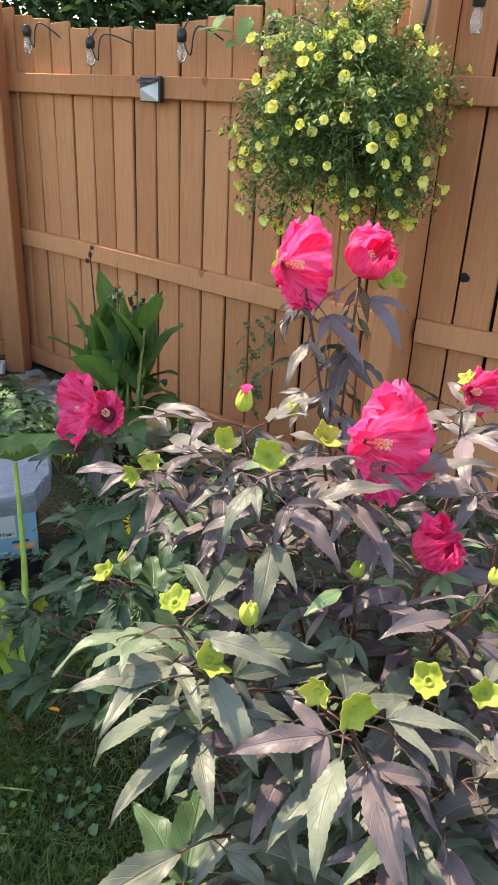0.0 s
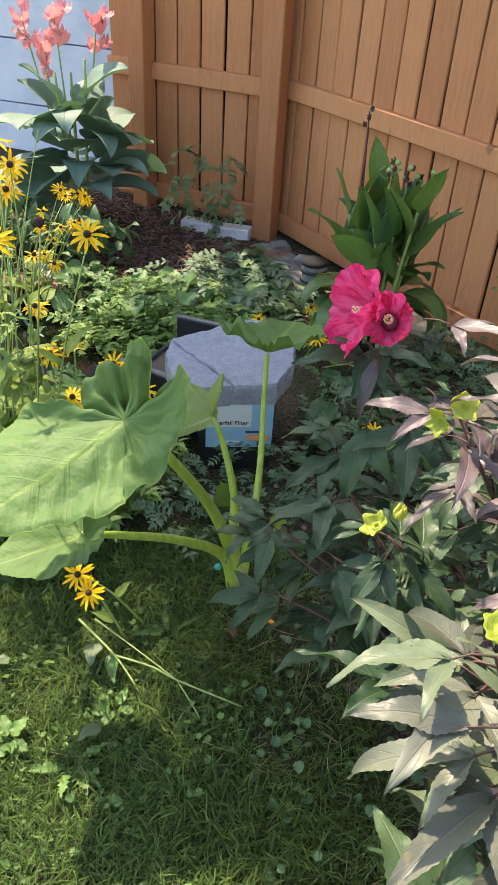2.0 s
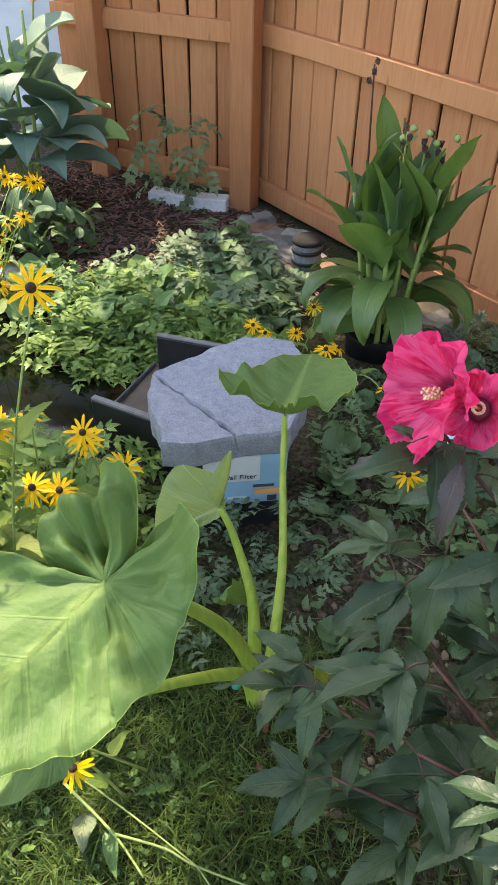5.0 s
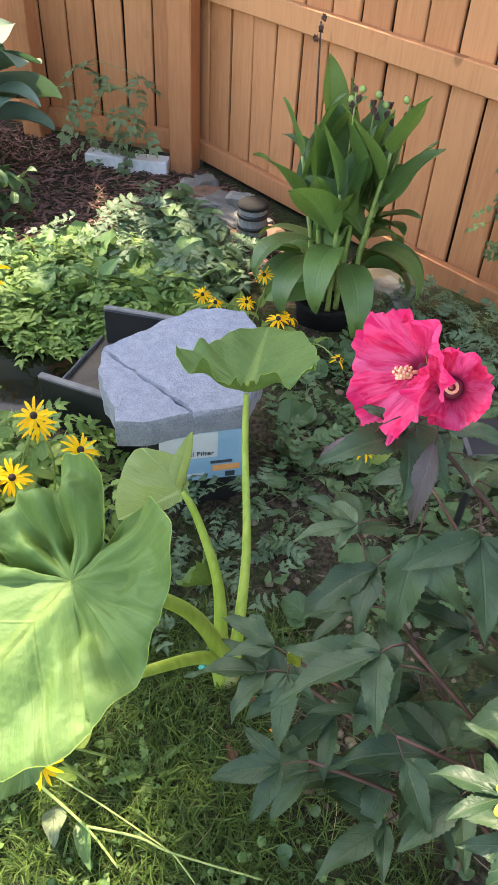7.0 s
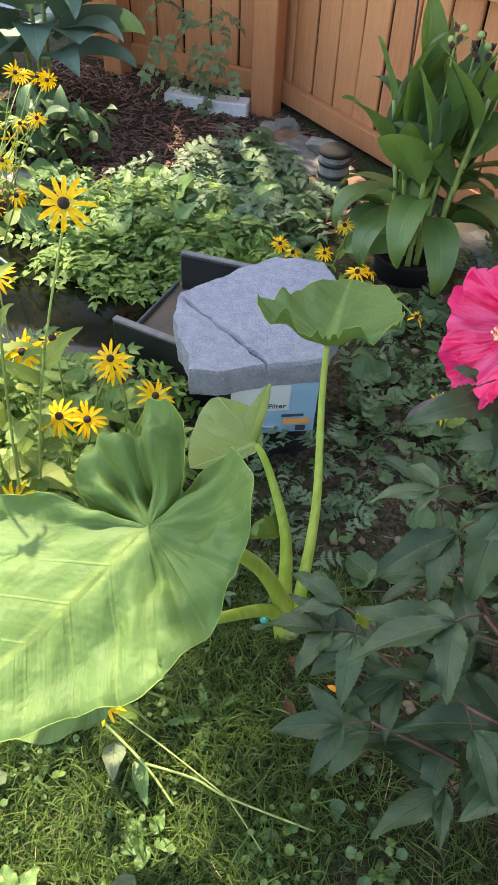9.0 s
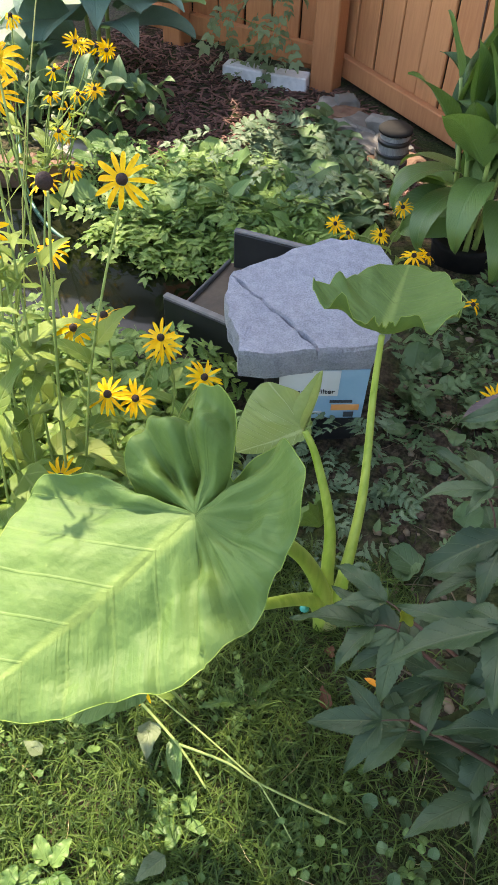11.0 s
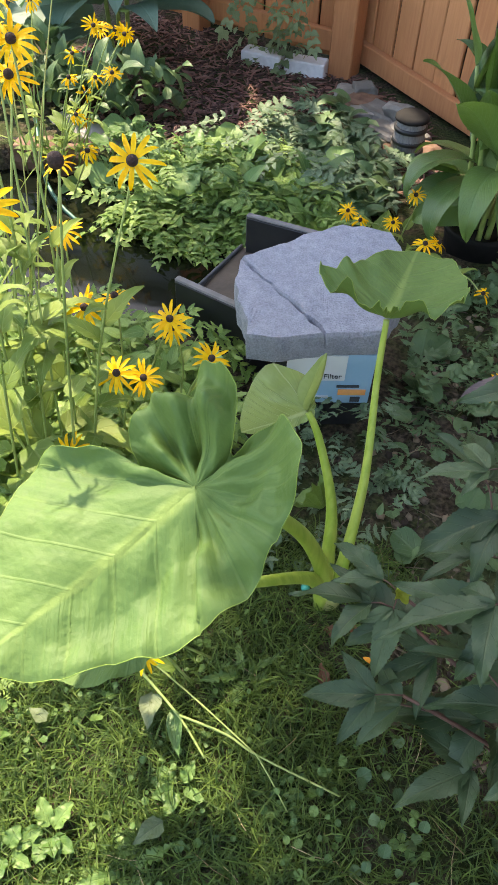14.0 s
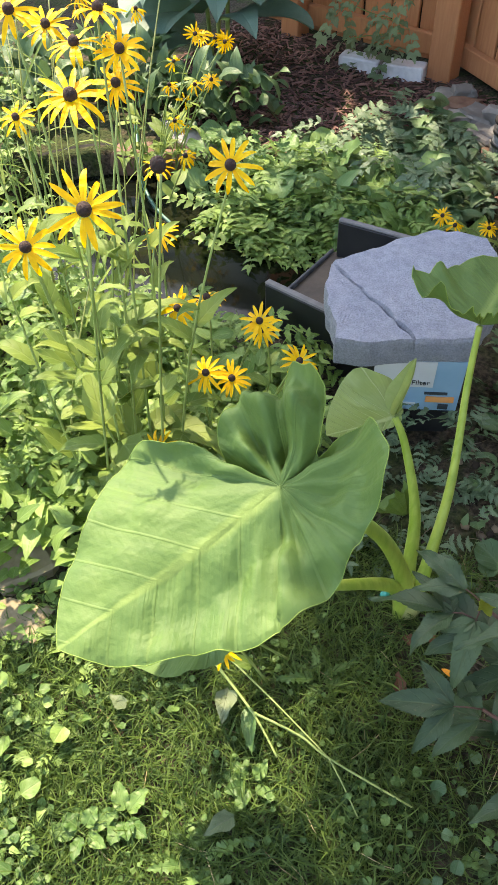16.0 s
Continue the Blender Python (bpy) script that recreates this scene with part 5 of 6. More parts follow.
# ---- cannas ----
def canna(name_label, at, tiers, mat, height, seed, stalks=4, length=0.30, half=0.052):
    """Upright stems with broad paddle leaves in tiers: (count, low, high, spread, pitch, droop, smallest, largest)."""
    rng = random.Random(seed)
    plant = thing("canna", name_label, "canna", at)
    for k in range(stalks):
        a = k * 2.1
        tx, ty = 0.06 * math.cos(a), 0.06 * math.sin(a)
        part("stem", tube([(tx * 0.6, ty * 0.6, 0), (tx, ty, height * 0.5), (tx * 1.4, ty * 1.4, height * rng.uniform(0.85, 1.05))], 0.011, 0.006, 7, 4), GREEN_STEM, plant)
    turn = 0.0
    for n, z0, z1, spread, pitch, droop, s0, s1 in tiers:
        meshes = [Net().add(blade(length, half * rng.uniform(0.9, 1.12), paddle, 16, 6, 0, droop * rng.uniform(0.7, 1.25), rng.uniform(6, 20), 0.07, 1.2, 0, 0, rng.uniform(-18, 18))).mesh("leaf", mat) for _ in range(4)]
        for k in range(n):
            turn += 137.5 + rng.uniform(-18, 18)
            a = radians(turn)
            lf = part("leaf", meshes[k % 4], None, plant)
            lf.matrix_basis = put((-spread * math.sin(a), spread * math.cos(a), z0 + (z1 - z0) * (k + 0.5) / n), turn, pitch + rng.uniform(-12, 12), rng.uniform(-35, 35), rng.uniform(s0, s1))
    return plant


rc = random.Random(3)
def leafy_canna(label, at, mat, seed):
    """A crowded clump: many leaning stems, each with sheathed spear leaves that stand up at the top and hang at the foot."""
    rng = random.Random(seed)
    plant = thing("canna", label, "canna", at)
    for k in range(12):
        a = k * 2.399 + 0.4
        r = 0.080 * math.sqrt((k + 0.5) / 12)
        tall = rng.uniform(0.40, 0.58)
        foot = Vector((r * math.cos(a), r * math.sin(a), 0.0))
        lean = Vector((math.cos(a), math.sin(a), 0)) * (0.02 + r * 0.7)
        top = foot + lean + Vector((0, 0, tall))
        part("stem", tube([foot, foot.lerp(top, 0.5) - lean * 0.2, top], 0.010, 0.005, 8, 4), GREEN_STEM, plant)
        turn = math.degrees(a) - 90 + rng.uniform(-40, 40)
        for j, (frac, pitch, droop, size) in enumerate(((0.34, 20, 95, 0.95), (0.52, 50, 62, 0.98), (0.68, 62, 34, 1.0), (0.82, 70, 22, 0.95), (0.96, 79, 10, 0.80))):
            if j == 0 and k % 3 == 2:
                continue
            sh = blade(0.255 * size * rng.uniform(0.78, 1.12), 0.057 * rng.uniform(0.85, 1.15), spear, 16, 6, 0, droop * rng.uniform(0.7, 1.3), rng.uniform(8, 26), 0.08, rng.uniform(0.8, 1.6), 0, 0.02, rng.uniform(-30, 30))
            lf = part("leaf", sh, mat, plant)
            lf.matrix_basis = put(foot.lerp(top, frac), turn + j * 180 + rng.uniform(-55, 55), pitch + rng.uniform(-12, 10), rng.uniform(-40, 40))
    # low leaves that hang over the pot's rim
    for yaw, z, size in ((150, 0.27, 1.0), (178, 0.30, 1.12), (205, 0.26, 1.05), (120, 0.29, 0.95), (95, 0.24, 0.8), (240, 0.28, 1.0), (270, 0.27, 0.9), (20, 0.25, 0.9), (320, 0.27, 0.9)):
        a = radians(yaw)
        lf = part("leaf", blade(0.29 * size, 0.056, spear, 16, 6, 0, 130 * rng.uniform(0.85, 1.1), rng.uniform(6, 16), 0.06, 1.2, 0, 0.03, rng.uniform(-12, 12)), mat, plant)
        lf.matrix_basis = put((-0.06 * math.sin(a), 0.06 * math.cos(a), z - 0.05), yaw + rng.uniform(-10, 10), rng.uniform(2, 24), rng.uniform(-20, 20))
    return plant


gc = leafy_canna("green potted canna with broad leaves and dried seed heads", (-0.555, 2.88, 0.0), CANNA, 4)
for x, y, zs, ze in ((-0.14, 0.12, 0.42, 0.81), (-0.01, -0.02, 0.4, 0.68), (0.045, 0.0, 0.4, 0.665), (0.085, 0.02, 0.4, 0.635), (0.135, 0.0, 0.38, 0.66)):
    st = part("flower_stalk", tube([(x * 0.4, y * 0.4, 0.3), (x * 0.8, y * 0.8, zs), (x, y, ze)], 0.005, 0.0025, 6), DRY if ze > 0.8 else GREEN_STEM, gc)
    for j in range(3 if ze > 0.8 else 4):
        h = part("seed_head", lumpy(0.011, 0.010, 0.015, j + x * 90, 0.6, 1), DRY, st, "dried brown seed head")
        h.location = (x + 0.010 * math.sin(j * 2.2 + x * 40), y + 0.010 * math.cos(j * 2.2), ze - (0.024 if ze > 0.8 else 0.019) * j)
    if ze < 0.8:
        for j in range(2):
            h = part("seed_pod", lathe([(0.002, -0.010), (0.008, -0.006), (0.0105, 0.0), (0.008, 0.007), (0.003, 0.010), (0.0, 0.011)], 10, 0.06), POD, st, "green seed pod")
            h.location = (x + 0.016 * math.cos(j * 2.6 + x * 30), y + 0.012 * math.sin(j * 2.6), ze - 0.03 * j + 0.01)
pot = part("plant_pot", lathe([(0.085, 0), (0.10, 0.14), (0.108, 0.15), (0.108, 0.165), (0.098, 0.165), (0.092, 0.145), (0.0, 0.14)], 28), TERRA)
pot.location = (-0.573, 2.88, -0.12)
tagged(pot, "black plastic nursery pot holding the green canna", "plant pot")
pc = canna("blue-green canna with salmon pink flowers, near the shed", (-2.32, 3.72, -0.08),
           [(8, 0.16, 0.36, 0.10, 12, 52, 1.0, 1.2), (9, 0.32, 0.54, 0.10, 28, 52, 0.9, 1.15), (6, 0.46, 0.66, 0.06, 52, 40, 0.65, 0.9)], CANNA_BLUE, 0.80, 9, 6, 0.34, 0.165)
for yaw, z, size, droop in ((212, 0.34, 0.36, 70), (236, 0.46, 0.34, 75), (188, 0.50, 0.32, 75), (255, 0.28, 0.40, 60), (205, 0.58, 0.28, 80), (170, 0.36, 0.36, 70), (228, 0.22, 0.40, 55)):
    lf = part("leaf", blade(size, 0.088, spear, 16, 6, 20, droop * 1.3, 8, 0.05, 1.2, 0, 0.04, rc.uniform(-12, 12)), CANNA_BLUE, pc)
    lf.matrix_basis = put((-0.09 * math.sin(radians(yaw)), 0.09 * math.cos(radians(yaw)), z), yaw, rc.uniform(0, 18), rc.uniform(-18, 18))
for x, y, z, n in ((0.063, 0.18, 0.99, 9), (-0.27, 0.18, 0.82, 8), (-0.18, 0.18, 0.98, 8), (-0.37, 0.18, 0.95, 8)):
    st = part("flower_stalk", tube([(x * 0.4, y * 0.4, 0.4), (x * 0.8, y * 0.8, z * 0.8), (x, y, z)], 0.006, 0.003, 6), GREEN_STEM, pc)
    for j in range(n):
        fl = part("flower", petal_shape(0.050, 0.026, 1.1, 0.2, 9, 9, seed=j), SALMON, st, "salmon pink canna petal")
        fl.matrix_basis = put((x + 0.022 * math.sin(j * 2.1), y + 0.022 * math.cos(j * 2.1), z - 0.021 * j), j * 137, rc.uniform(-30, 45), rc.uniform(-40, 40), rc.uniform(1.2, 1.9))


# ---- coneflowers ----
PETALS = [Net().add(blade(0.035, 0.0039, ray, 7, 2, 4, d, 14, 0.06)).mesh("petal", YELLOW) for d in (15, 35, 60)]
CONE_MESH = Net().add(lathe([(0.005, -0.003), (0.0072, 0.0), (0.0078, 0.004), (0.0066, 0.008), (0.0034, 0.0108), (0.0, 0.0114)], 14)).mesh("flower", CONE)
RUD_LEAVES = [Net().add(blade(0.10, 0.024, ovate, 8, 4, 20, d, 14, 0.12, 1.5, 0.04)).mesh("leaf", RUD_LEAF) for d in (30, 55, 80)]


def coneflower(label, foot, heads, seed, leafy=1.0, tired=0.0):
    """A clump of yellow coneflowers: a stem with its flower for each head given as (x, y, z, size, aim)."""
    rng = random.Random(seed)
    plant = thing("coneflower", label, "coneflower", foot, "coneflowers")
    f0 = Vector(foot)
    for x, y, z, size, aim in heads:
        h = Vector((x, y, z)) - f0
        b = Vector((rng.uniform(-0.05, 0.05) + h.x * 0.25, rng.uniform(-0.05, 0.05) + h.y * 0.25, 0))
        mid = b.lerp(h, 0.55) + Vector((rng.uniform(-0.02, 0.02), rng.uniform(-0.02, 0.02), 0.03))
        tilt = Vector(aim).normalized()
        part("stem", tube([b, mid, h - tilt * 0.012], 0.0028, 0.0017, 5, 4), GREEN_STEM, plant)
        eye = part("flower", CONE_MESH, None, plant)
        eye.matrix_basis = Matrix.Translation(h) @ tilt.to_track_quat("Z", "Y").to_matrix().to_4x4() @ Matrix.Diagonal((size, size, size, 1))
        n = rng.randint(12, 15)
        worn = rng.random() < tired
        for k in range(n):
            if worn and rng.random() < (0.35 if tired < 1 else 0.88):
                continue
            p = part("petal", PETALS[rng.randrange(3) if not worn else 2], None, eye)
            p.matrix_basis = Euler((0, 0, 6.2832 * k / n + rng.uniform(-0.12, 0.12))).to_matrix().to_4x4() @ Matrix.Translation((0, 0.0075, 0.0005 * (k % 2))) @ Euler((radians(rng.uniform(-20, 14) - (25 if worn else 0)), radians(rng.uniform(-15, 15)), 0)).to_matrix().to_4x4() @ Matrix.Diagonal((rng.uniform(0.85, 1.1), rng.uniform(0.88, 1.12), 1, 1))
        for t in (0.12, 0.22, 0.33, 0.42, 0.48, 0.58, 0.66, 0.74) if leafy > 1.2 else (0.12, 0.3, 0.48, 0.66):
            if rng.random() < 0.75 * leafy:
                q = b.lerp(mid, t * 1.8) if t < 0.5 else mid.lerp(h, (t - 0.5) * 1.2)
                lf = part("leaf", RUD_LEAVES[rng.randrange(3)], None, plant)
                lf.matrix_basis = put(q, rng.uniform(0, 360), rng.uniform(-5, 40), rng.uniform(-15, 15), rng.uniform(0.6, 1.25) * (1.15 - t) * (1.5 if leafy > 1.2 else 1.0))
    return plant


UPC = (0.15, -0.45, 0.85)
coneflower("tall yellow coneflowers with dark cones on the pond bank", (-1.16, 1.42, 0), [
    (-0.970, 1.266, 0.872, 1.08, (0.4, -0.6, 0.6)), (-1.043, 1.358, 0.941, 1.02, (0.2, -0.3, 0.9)), (-1.144, 1.323, 0.740, 1.06, (0.4, -0.5, 0.6)), (-0.946, 1.528, 0.803, 1.02, (0.2, -0.7, 0.6)),
    (-1.159, 1.596, 0.891, 0.95, (0.3, -0.4, 0.8)), (-1.199, 1.625, 0.827, 0.95, UPC), (-1.186, 1.595, 0.938, 1.0, (0.1, 0.1, 1)), (-1.207, 1.560, 0.904, 1.0, (0.1, -0.2, 1)), (-1.333, 1.645, 0.883, 0.95, UPC), (-1.271, 1.518, 0.949, 1.0, (0.3, -0.4, 0.8)),
    (-1.483, 1.676, 0.699, 0.9, UPC), (-1.222, 1.729, 0.640, 0.8, (0, -0.2, 1)), (-1.406, 1.504, 0.889, 1.0, UPC), (-1.355, 1.424, 0.823, 1.0, UPC)], 31, 1.6)
coneflower("short yellow coneflowers in the weeds beside the pond filter", (-1.10, 1.68, 0), [
    (-1.109, 1.587, 0.468, 0.92, (0.2, -0.6, 0.7)), (-1.071, 1.627, 0.475, 0.92, (-0.3, 0.1, 0.9)), (-0.984, 1.662, 0.430, 0.9, UPC), (-0.990, 1.681, 0.393, 0.85, UPC), (-1.012, 1.517, 0.410, 0.9, UPC), (-0.975, 1.542, 0.392, 0.85, UPC),
    (-1.238, 1.729, 0.501, 0.95, (0.1, -0.3, 0.9)), (-1.047, 1.397, 0.312, 0.9, (0.1, -0.6, 0.7)), (-0.886, 1.627, 0.401, 0.85, (0.5, -0.2, 0.8))], 32, 0.8)
coneflower("yellow coneflower stalk bent down over the lawn under the huge leaf", (-0.70, 1.30, 0.0), [(-0.827, 1.197, 0.208, 0.9, (0.0, -0.7, 0.7)), (-0.790, 1.174, 0.192, 0.85, (0.1, -0.7, 0.7))], 33, 0.4)
coneflower("small yellow coneflowers behind the filter lid", (-0.80, 2.72, -0.03), [
    (-0.921, 2.605, 0.147, 0.75, UPC), (-0.877, 2.586, 0.139, 0.8, UPC), (-0.802, 2.685, 0.095, 0.75, (0.2, -0.3, 0.9)), (-0.755, 2.706, 0.184, 0.8, (-0.3, -0.3, 0.9)), (-0.672, 2.488, 0.179, 0.9, (-0.1, -0.2, 0.9)), (-0.641, 2.508, 0.179, 0.75, (0.5, 0.1, 0.7)), (-0.491, 2.448, 0.105, 0.75, UPC)], 34, 0.6, 0.2)
coneflower("single yellow coneflower low by the hibiscus", (-0.36, 2.08, 0), [(-0.381, 2.091, 0.123, 0.95, (0.1, -0.6, 0.7))], 35, 0.4)
coneflower("fading yellow coneflowers leaning over the far pond bank", (-2.05, 2.75, -0.05), [
    (-1.745, 2.737, 0.325, 0.8, (0.3, -0.3, 0.8)), (-1.864, 2.688, 0.192, 0.9, UPC), (-1.827, 2.766, 0.285, 0.85, UPC), (-1.894, 2.720, 0.290, 0.85, UPC), (-1.885, 2.444, 0.525, 0.85, UPC), (-2.000, 2.735, 0.493, 0.85, UPC), (-1.951, 3.176, 0.263, 0.85, (0.6, -0.3, 0.6)), (-2.024, 3.122, 0.283, 0.85, (0.3, -0.4, 0.7)),
    (-1.402, 2.073, 0.461, 0.8, UPC), (-1.868, 2.85, 0.404, 0.9, (0.5, -0.3, 0.4)), (-1.805, 2.87, 0.396, 0.9, (0.6, -0.2, 0.3)), (-1.754, 2.84, 0.401, 0.85, (0.7, -0.2, 0.3)), (-1.804, 2.82, 0.276, 0.85, UPC), (-1.968, 2.86, 0.301, 0.9, (0.4, -0.4, 0.5)), (-2.09, 2.85, 0.439, 0.9, UPC), (-2.23, 2.86, 0.43, 0.9, UPC), (-1.91, 2.82, 0.20, 0.85, (0.4, -0.5, 0.5)), (-1.999, 2.926, 0.045, 0.8, UPC), (-2.090, 2.587, 0.555, 0.85, UPC), (-2.187, 2.685, 0.483, 0.85, UPC)], 36, 0.9, 0.7)
coneflower("spent coneflower with a bare dark cone and one last petal", (-1.10, 1.45, 0), [(-0.955, 1.384, 0.867, 1.25, (0.1, -0.3, 0.9))], 41, 0.5, 1.0)


# ---- low plants, grass ----
def leaflet(n=4, m=2, droop=25.0, prof=ovate, width=0.26, serr=0.0, fold=14.0):
    return blade(1.0, width, prof, n, m, 8, droop, fold, 0, 1, serr)


def pinnate(rng, pairs=3, droop=35, width=0.27):
    """A feather leaf: pairs of pointed leaflets and one at the end, one unit long."""
    net = Net()
    for k in range(pairs):
        t = 0.25 + 0.55 * k / max(pairs - 1, 1)
        for side in (-1, 1):
            s = 0.33 * (1 - 0.25 * abs(t - 0.5))
            m = Matrix.Translation((0, t, -0.10 * t * t)) @ Euler((radians(rng.uniform(-15, 10)), radians(rng.uniform(-20, 20)), radians(-side * rng.uniform(48, 66)))).to_matrix().to_4x4() @ Matrix.Diagonal((s, s, s, 1))
            net.add(leaflet(7, 2, rng.uniform(10, 50), ovate, width, 0.16), m)
    m = Matrix.Translation((0, 0.80, -0.07)) @ Euler((radians(-15), 0, 0)).to_matrix().to_4x4() @ Matrix.Diagonal((0.36, 0.36, 0.36, 1))
    net.add(leaflet(8, 2, droop, ovate, 0.28, 0.16), m)
    net.add(tube([(0, 0, 0), (0, 0.4, -0.02), (0, 0.82, -0.07)], 0.012, 0.008, 3, 1))
    return np.concatenate(net.v), net.f, np.concatenate(net.uv)


def kidney(u):
    return math.sqrt(max(1 - (2 * u - 1) ** 2, 0.0)) ** 0.7 * (1.08 - 0.25 * u) * (1 + 0.07 * math.sin(u * 22))


PINNATE = [pinnate(random.Random(k), 3 + k % 2) for k in range(6)]
FEATHER = [pinnate(random.Random(60 + k), 3, 35, 0.42) for k in range(2)]
OVATE = [leaflet(5, 2, d, ovate, 0.30) for d in (20, 50)]
HOSTA = [blade(1.0, 0.30, ovate, 8, 4, 25, d, 16, 0.06, 2) for d in (40, 75)]
BROAD = [blade(1.0, 0.36, ovate, 8, 6, 15, d, 14, 0.10, 1.6) for d in (30, 60)]
ROUND = [blade(1.0, 0.50, kidney, 7, 6, 15, d, 12, 0.16, w) for d, w in ((10, 1.3), (40, 1.8), (60, 1.1))]


def carpet(name, label, poly, count, shapes, mat, size, height, seed, tilt=(-10, 45), category="ground cover", clump=0.0):
    """Many leaves over a patch of the plan, as one mass with an uneven top."""
    rng = random.Random(seed)
    net = Net()
    for x, y in scatter(poly, count, rng):
        hump = 0.5 + 0.5 * noise.noise(Vector((x * 4.0 + seed, y * 4.0, seed)))
        if clump and hump < clump * rng.random():
            continue
        z = max(ground_z(x, y), -0.10) + height[0] + (height[1] - height[0]) * rng.random() ** 1.3 * (0.35 + hump)
        s = rng.uniform(*size)
        net.add(shapes[rng.randrange(len(shapes))], put((x, y, z), rng.uniform(0, 360), rng.uniform(*tilt), rng.uniform(-25, 25), s))
    return tagged(part(name, net, mat), label, category, kind="stuff")


carpet("weeds", "light green feathery weeds spilling over the pond", [(-1.676, 2.507), (-1.469, 2.478), (-1.289, 2.552), (-1.060, 2.680), (-1.003, 2.917), (-1.304, 3.147), (-1.635, 2.945), (-1.730, 2.703)], 620, PINNATE, WEED, (0.08, 0.15), (0.0, 0.09), 1, (-25, 15))
carpet("weeds", "broad light green leaves on the pond bank", [(-1.966, 2.743), (-1.542, 2.662), (-1.118, 2.676), (-1.069, 3.059), (-1.493, 3.236), (-1.870, 3.128)], 330, HOSTA[:1] + PINNATE + ROUND[:2], WEED_MID, (0.05, 0.12), (0.0, 0.08), 2, (-20, 40))
carpet("weeds", "grey-green feathery weeds in the mulched corner", [(-1.641, 3.134), (-1.471, 3.558), (-1.285, 3.657), (-1.013, 3.367), (-0.863, 3.065), (-1.023, 2.870)], 300, PINNATE, SILVER, (0.10, 0.17), (0.0, 0.13), 3, (-25, 15))
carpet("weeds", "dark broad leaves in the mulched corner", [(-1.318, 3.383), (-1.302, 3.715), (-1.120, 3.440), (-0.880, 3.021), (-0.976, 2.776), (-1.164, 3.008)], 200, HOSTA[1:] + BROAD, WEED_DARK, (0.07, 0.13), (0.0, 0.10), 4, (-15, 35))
carpet("weeds", "bright green weeds beside the elephant ear", [(-0.905, 1.604), (-0.932, 1.889), (-1.073, 1.961), (-1.450, 1.929), (-1.564, 1.706), (-1.405, 1.377), (-1.188, 1.346), (-1.000, 1.409)], 800, PINNATE, WEED, (0.07, 0.12), (0.02, 0.20), 5, (-25, 20))
carpet("weeds", "bright ovate weed leaves beside the elephant ear", [(-0.933, 1.536), (-0.979, 1.868), (-1.450, 1.901), (-1.593, 1.657), (-1.453, 1.232), (-1.217, 1.144), (-1.076, 1.311)], 900, OVATE, WEED, (0.035, 0.07), (0.02, 0.22), 6)
carpet("weeds", "dark feathery weeds in front of the filter box", [(-0.905, 1.604), (-0.885, 1.833), (-0.640, 1.937), (-0.489, 1.837), (-0.528, 1.559), (-0.745, 1.494)], 120, PINNATE, SILVER, (0.05, 0.09), (0.0, 0.13), 7, (-25, 15))
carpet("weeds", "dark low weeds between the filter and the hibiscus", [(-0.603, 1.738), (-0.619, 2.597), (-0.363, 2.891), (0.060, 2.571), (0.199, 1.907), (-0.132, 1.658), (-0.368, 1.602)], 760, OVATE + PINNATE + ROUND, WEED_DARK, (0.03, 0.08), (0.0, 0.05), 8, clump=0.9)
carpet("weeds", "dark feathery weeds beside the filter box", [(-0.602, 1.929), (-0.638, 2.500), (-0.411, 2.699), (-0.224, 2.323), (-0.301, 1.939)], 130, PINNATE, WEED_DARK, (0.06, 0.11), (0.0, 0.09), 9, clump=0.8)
carpet("weeds", "low grey-green weeds along the fence foot", [(-0.457, 2.984), (-0.315, 3.179), (0.343, 2.724), (0.483, 2.299), (0.059, 2.476)], 330, PINNATE, SILVER, (0.05, 0.09), (0.0, 0.14), 10)
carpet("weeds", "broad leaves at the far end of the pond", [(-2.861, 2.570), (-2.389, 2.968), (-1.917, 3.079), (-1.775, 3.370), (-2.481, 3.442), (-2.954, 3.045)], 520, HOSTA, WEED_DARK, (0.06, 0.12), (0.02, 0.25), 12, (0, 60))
carpet("weeds", "tall leafy weeds on the near pond bank", [(-1.311, 1.332), (-1.403, 1.902), (-2.110, 1.974), (-2.301, 1.157), (-1.642, 0.892), (-1.340, 1.045)], 1000, OVATE + PINNATE, WEED, (0.05, 0.12), (0.02, 0.50), 13, (-25, 40))
carpet("weeds", "self-sown seedlings under the hibiscus", [(-0.371, 0.790), (-0.435, 1.313), (-0.226, 1.750), (0.528, 1.727), (0.808, 0.972), (0.430, 0.578), (-0.136, 0.607)], 420, ROUND, WEED_DARK, (0.012, 0.026), (0.0, 0.04), 14)
carpet("lawn_weeds", "small mixed weeds in the lawn", [(-1.455, 0.564), (-1.123, 1.339), (-0.745, 1.446), (-0.274, 1.366), (-0.088, 0.847), (-0.137, 0.177), (-1.174, 0.143)], 700, OVATE + PINNATE[:3], CLOVER, (0.012, 0.028), (0.0, 0.02), 15, (-25, 35), "lawn weed", 1.35)
carpet("lawn_weeds", "bright ground ivy along the lawn's edge", [(-1.702, 0.510), (-1.552, 1.328), (-1.122, 1.386), (-1.001, 1.056), (-0.901, 0.673)], 1100, OVATE + PINNATE[:3] + ROUND[:1], WEED, (0.014, 0.036), (0.0, 0.045), 16, (-15, 30), "lawn weed")


carpet("weeds", "yellow-green weeds at the end of the pond", [(-2.85, 1.95), (-2.80, 2.62), (-2.42, 2.62), (-2.30, 2.20), (-2.10, 1.95)], 420, OVATE + PINNATE, WEED, (0.06, 0.12), (0.02, 0.32), 17, (-25, 40))


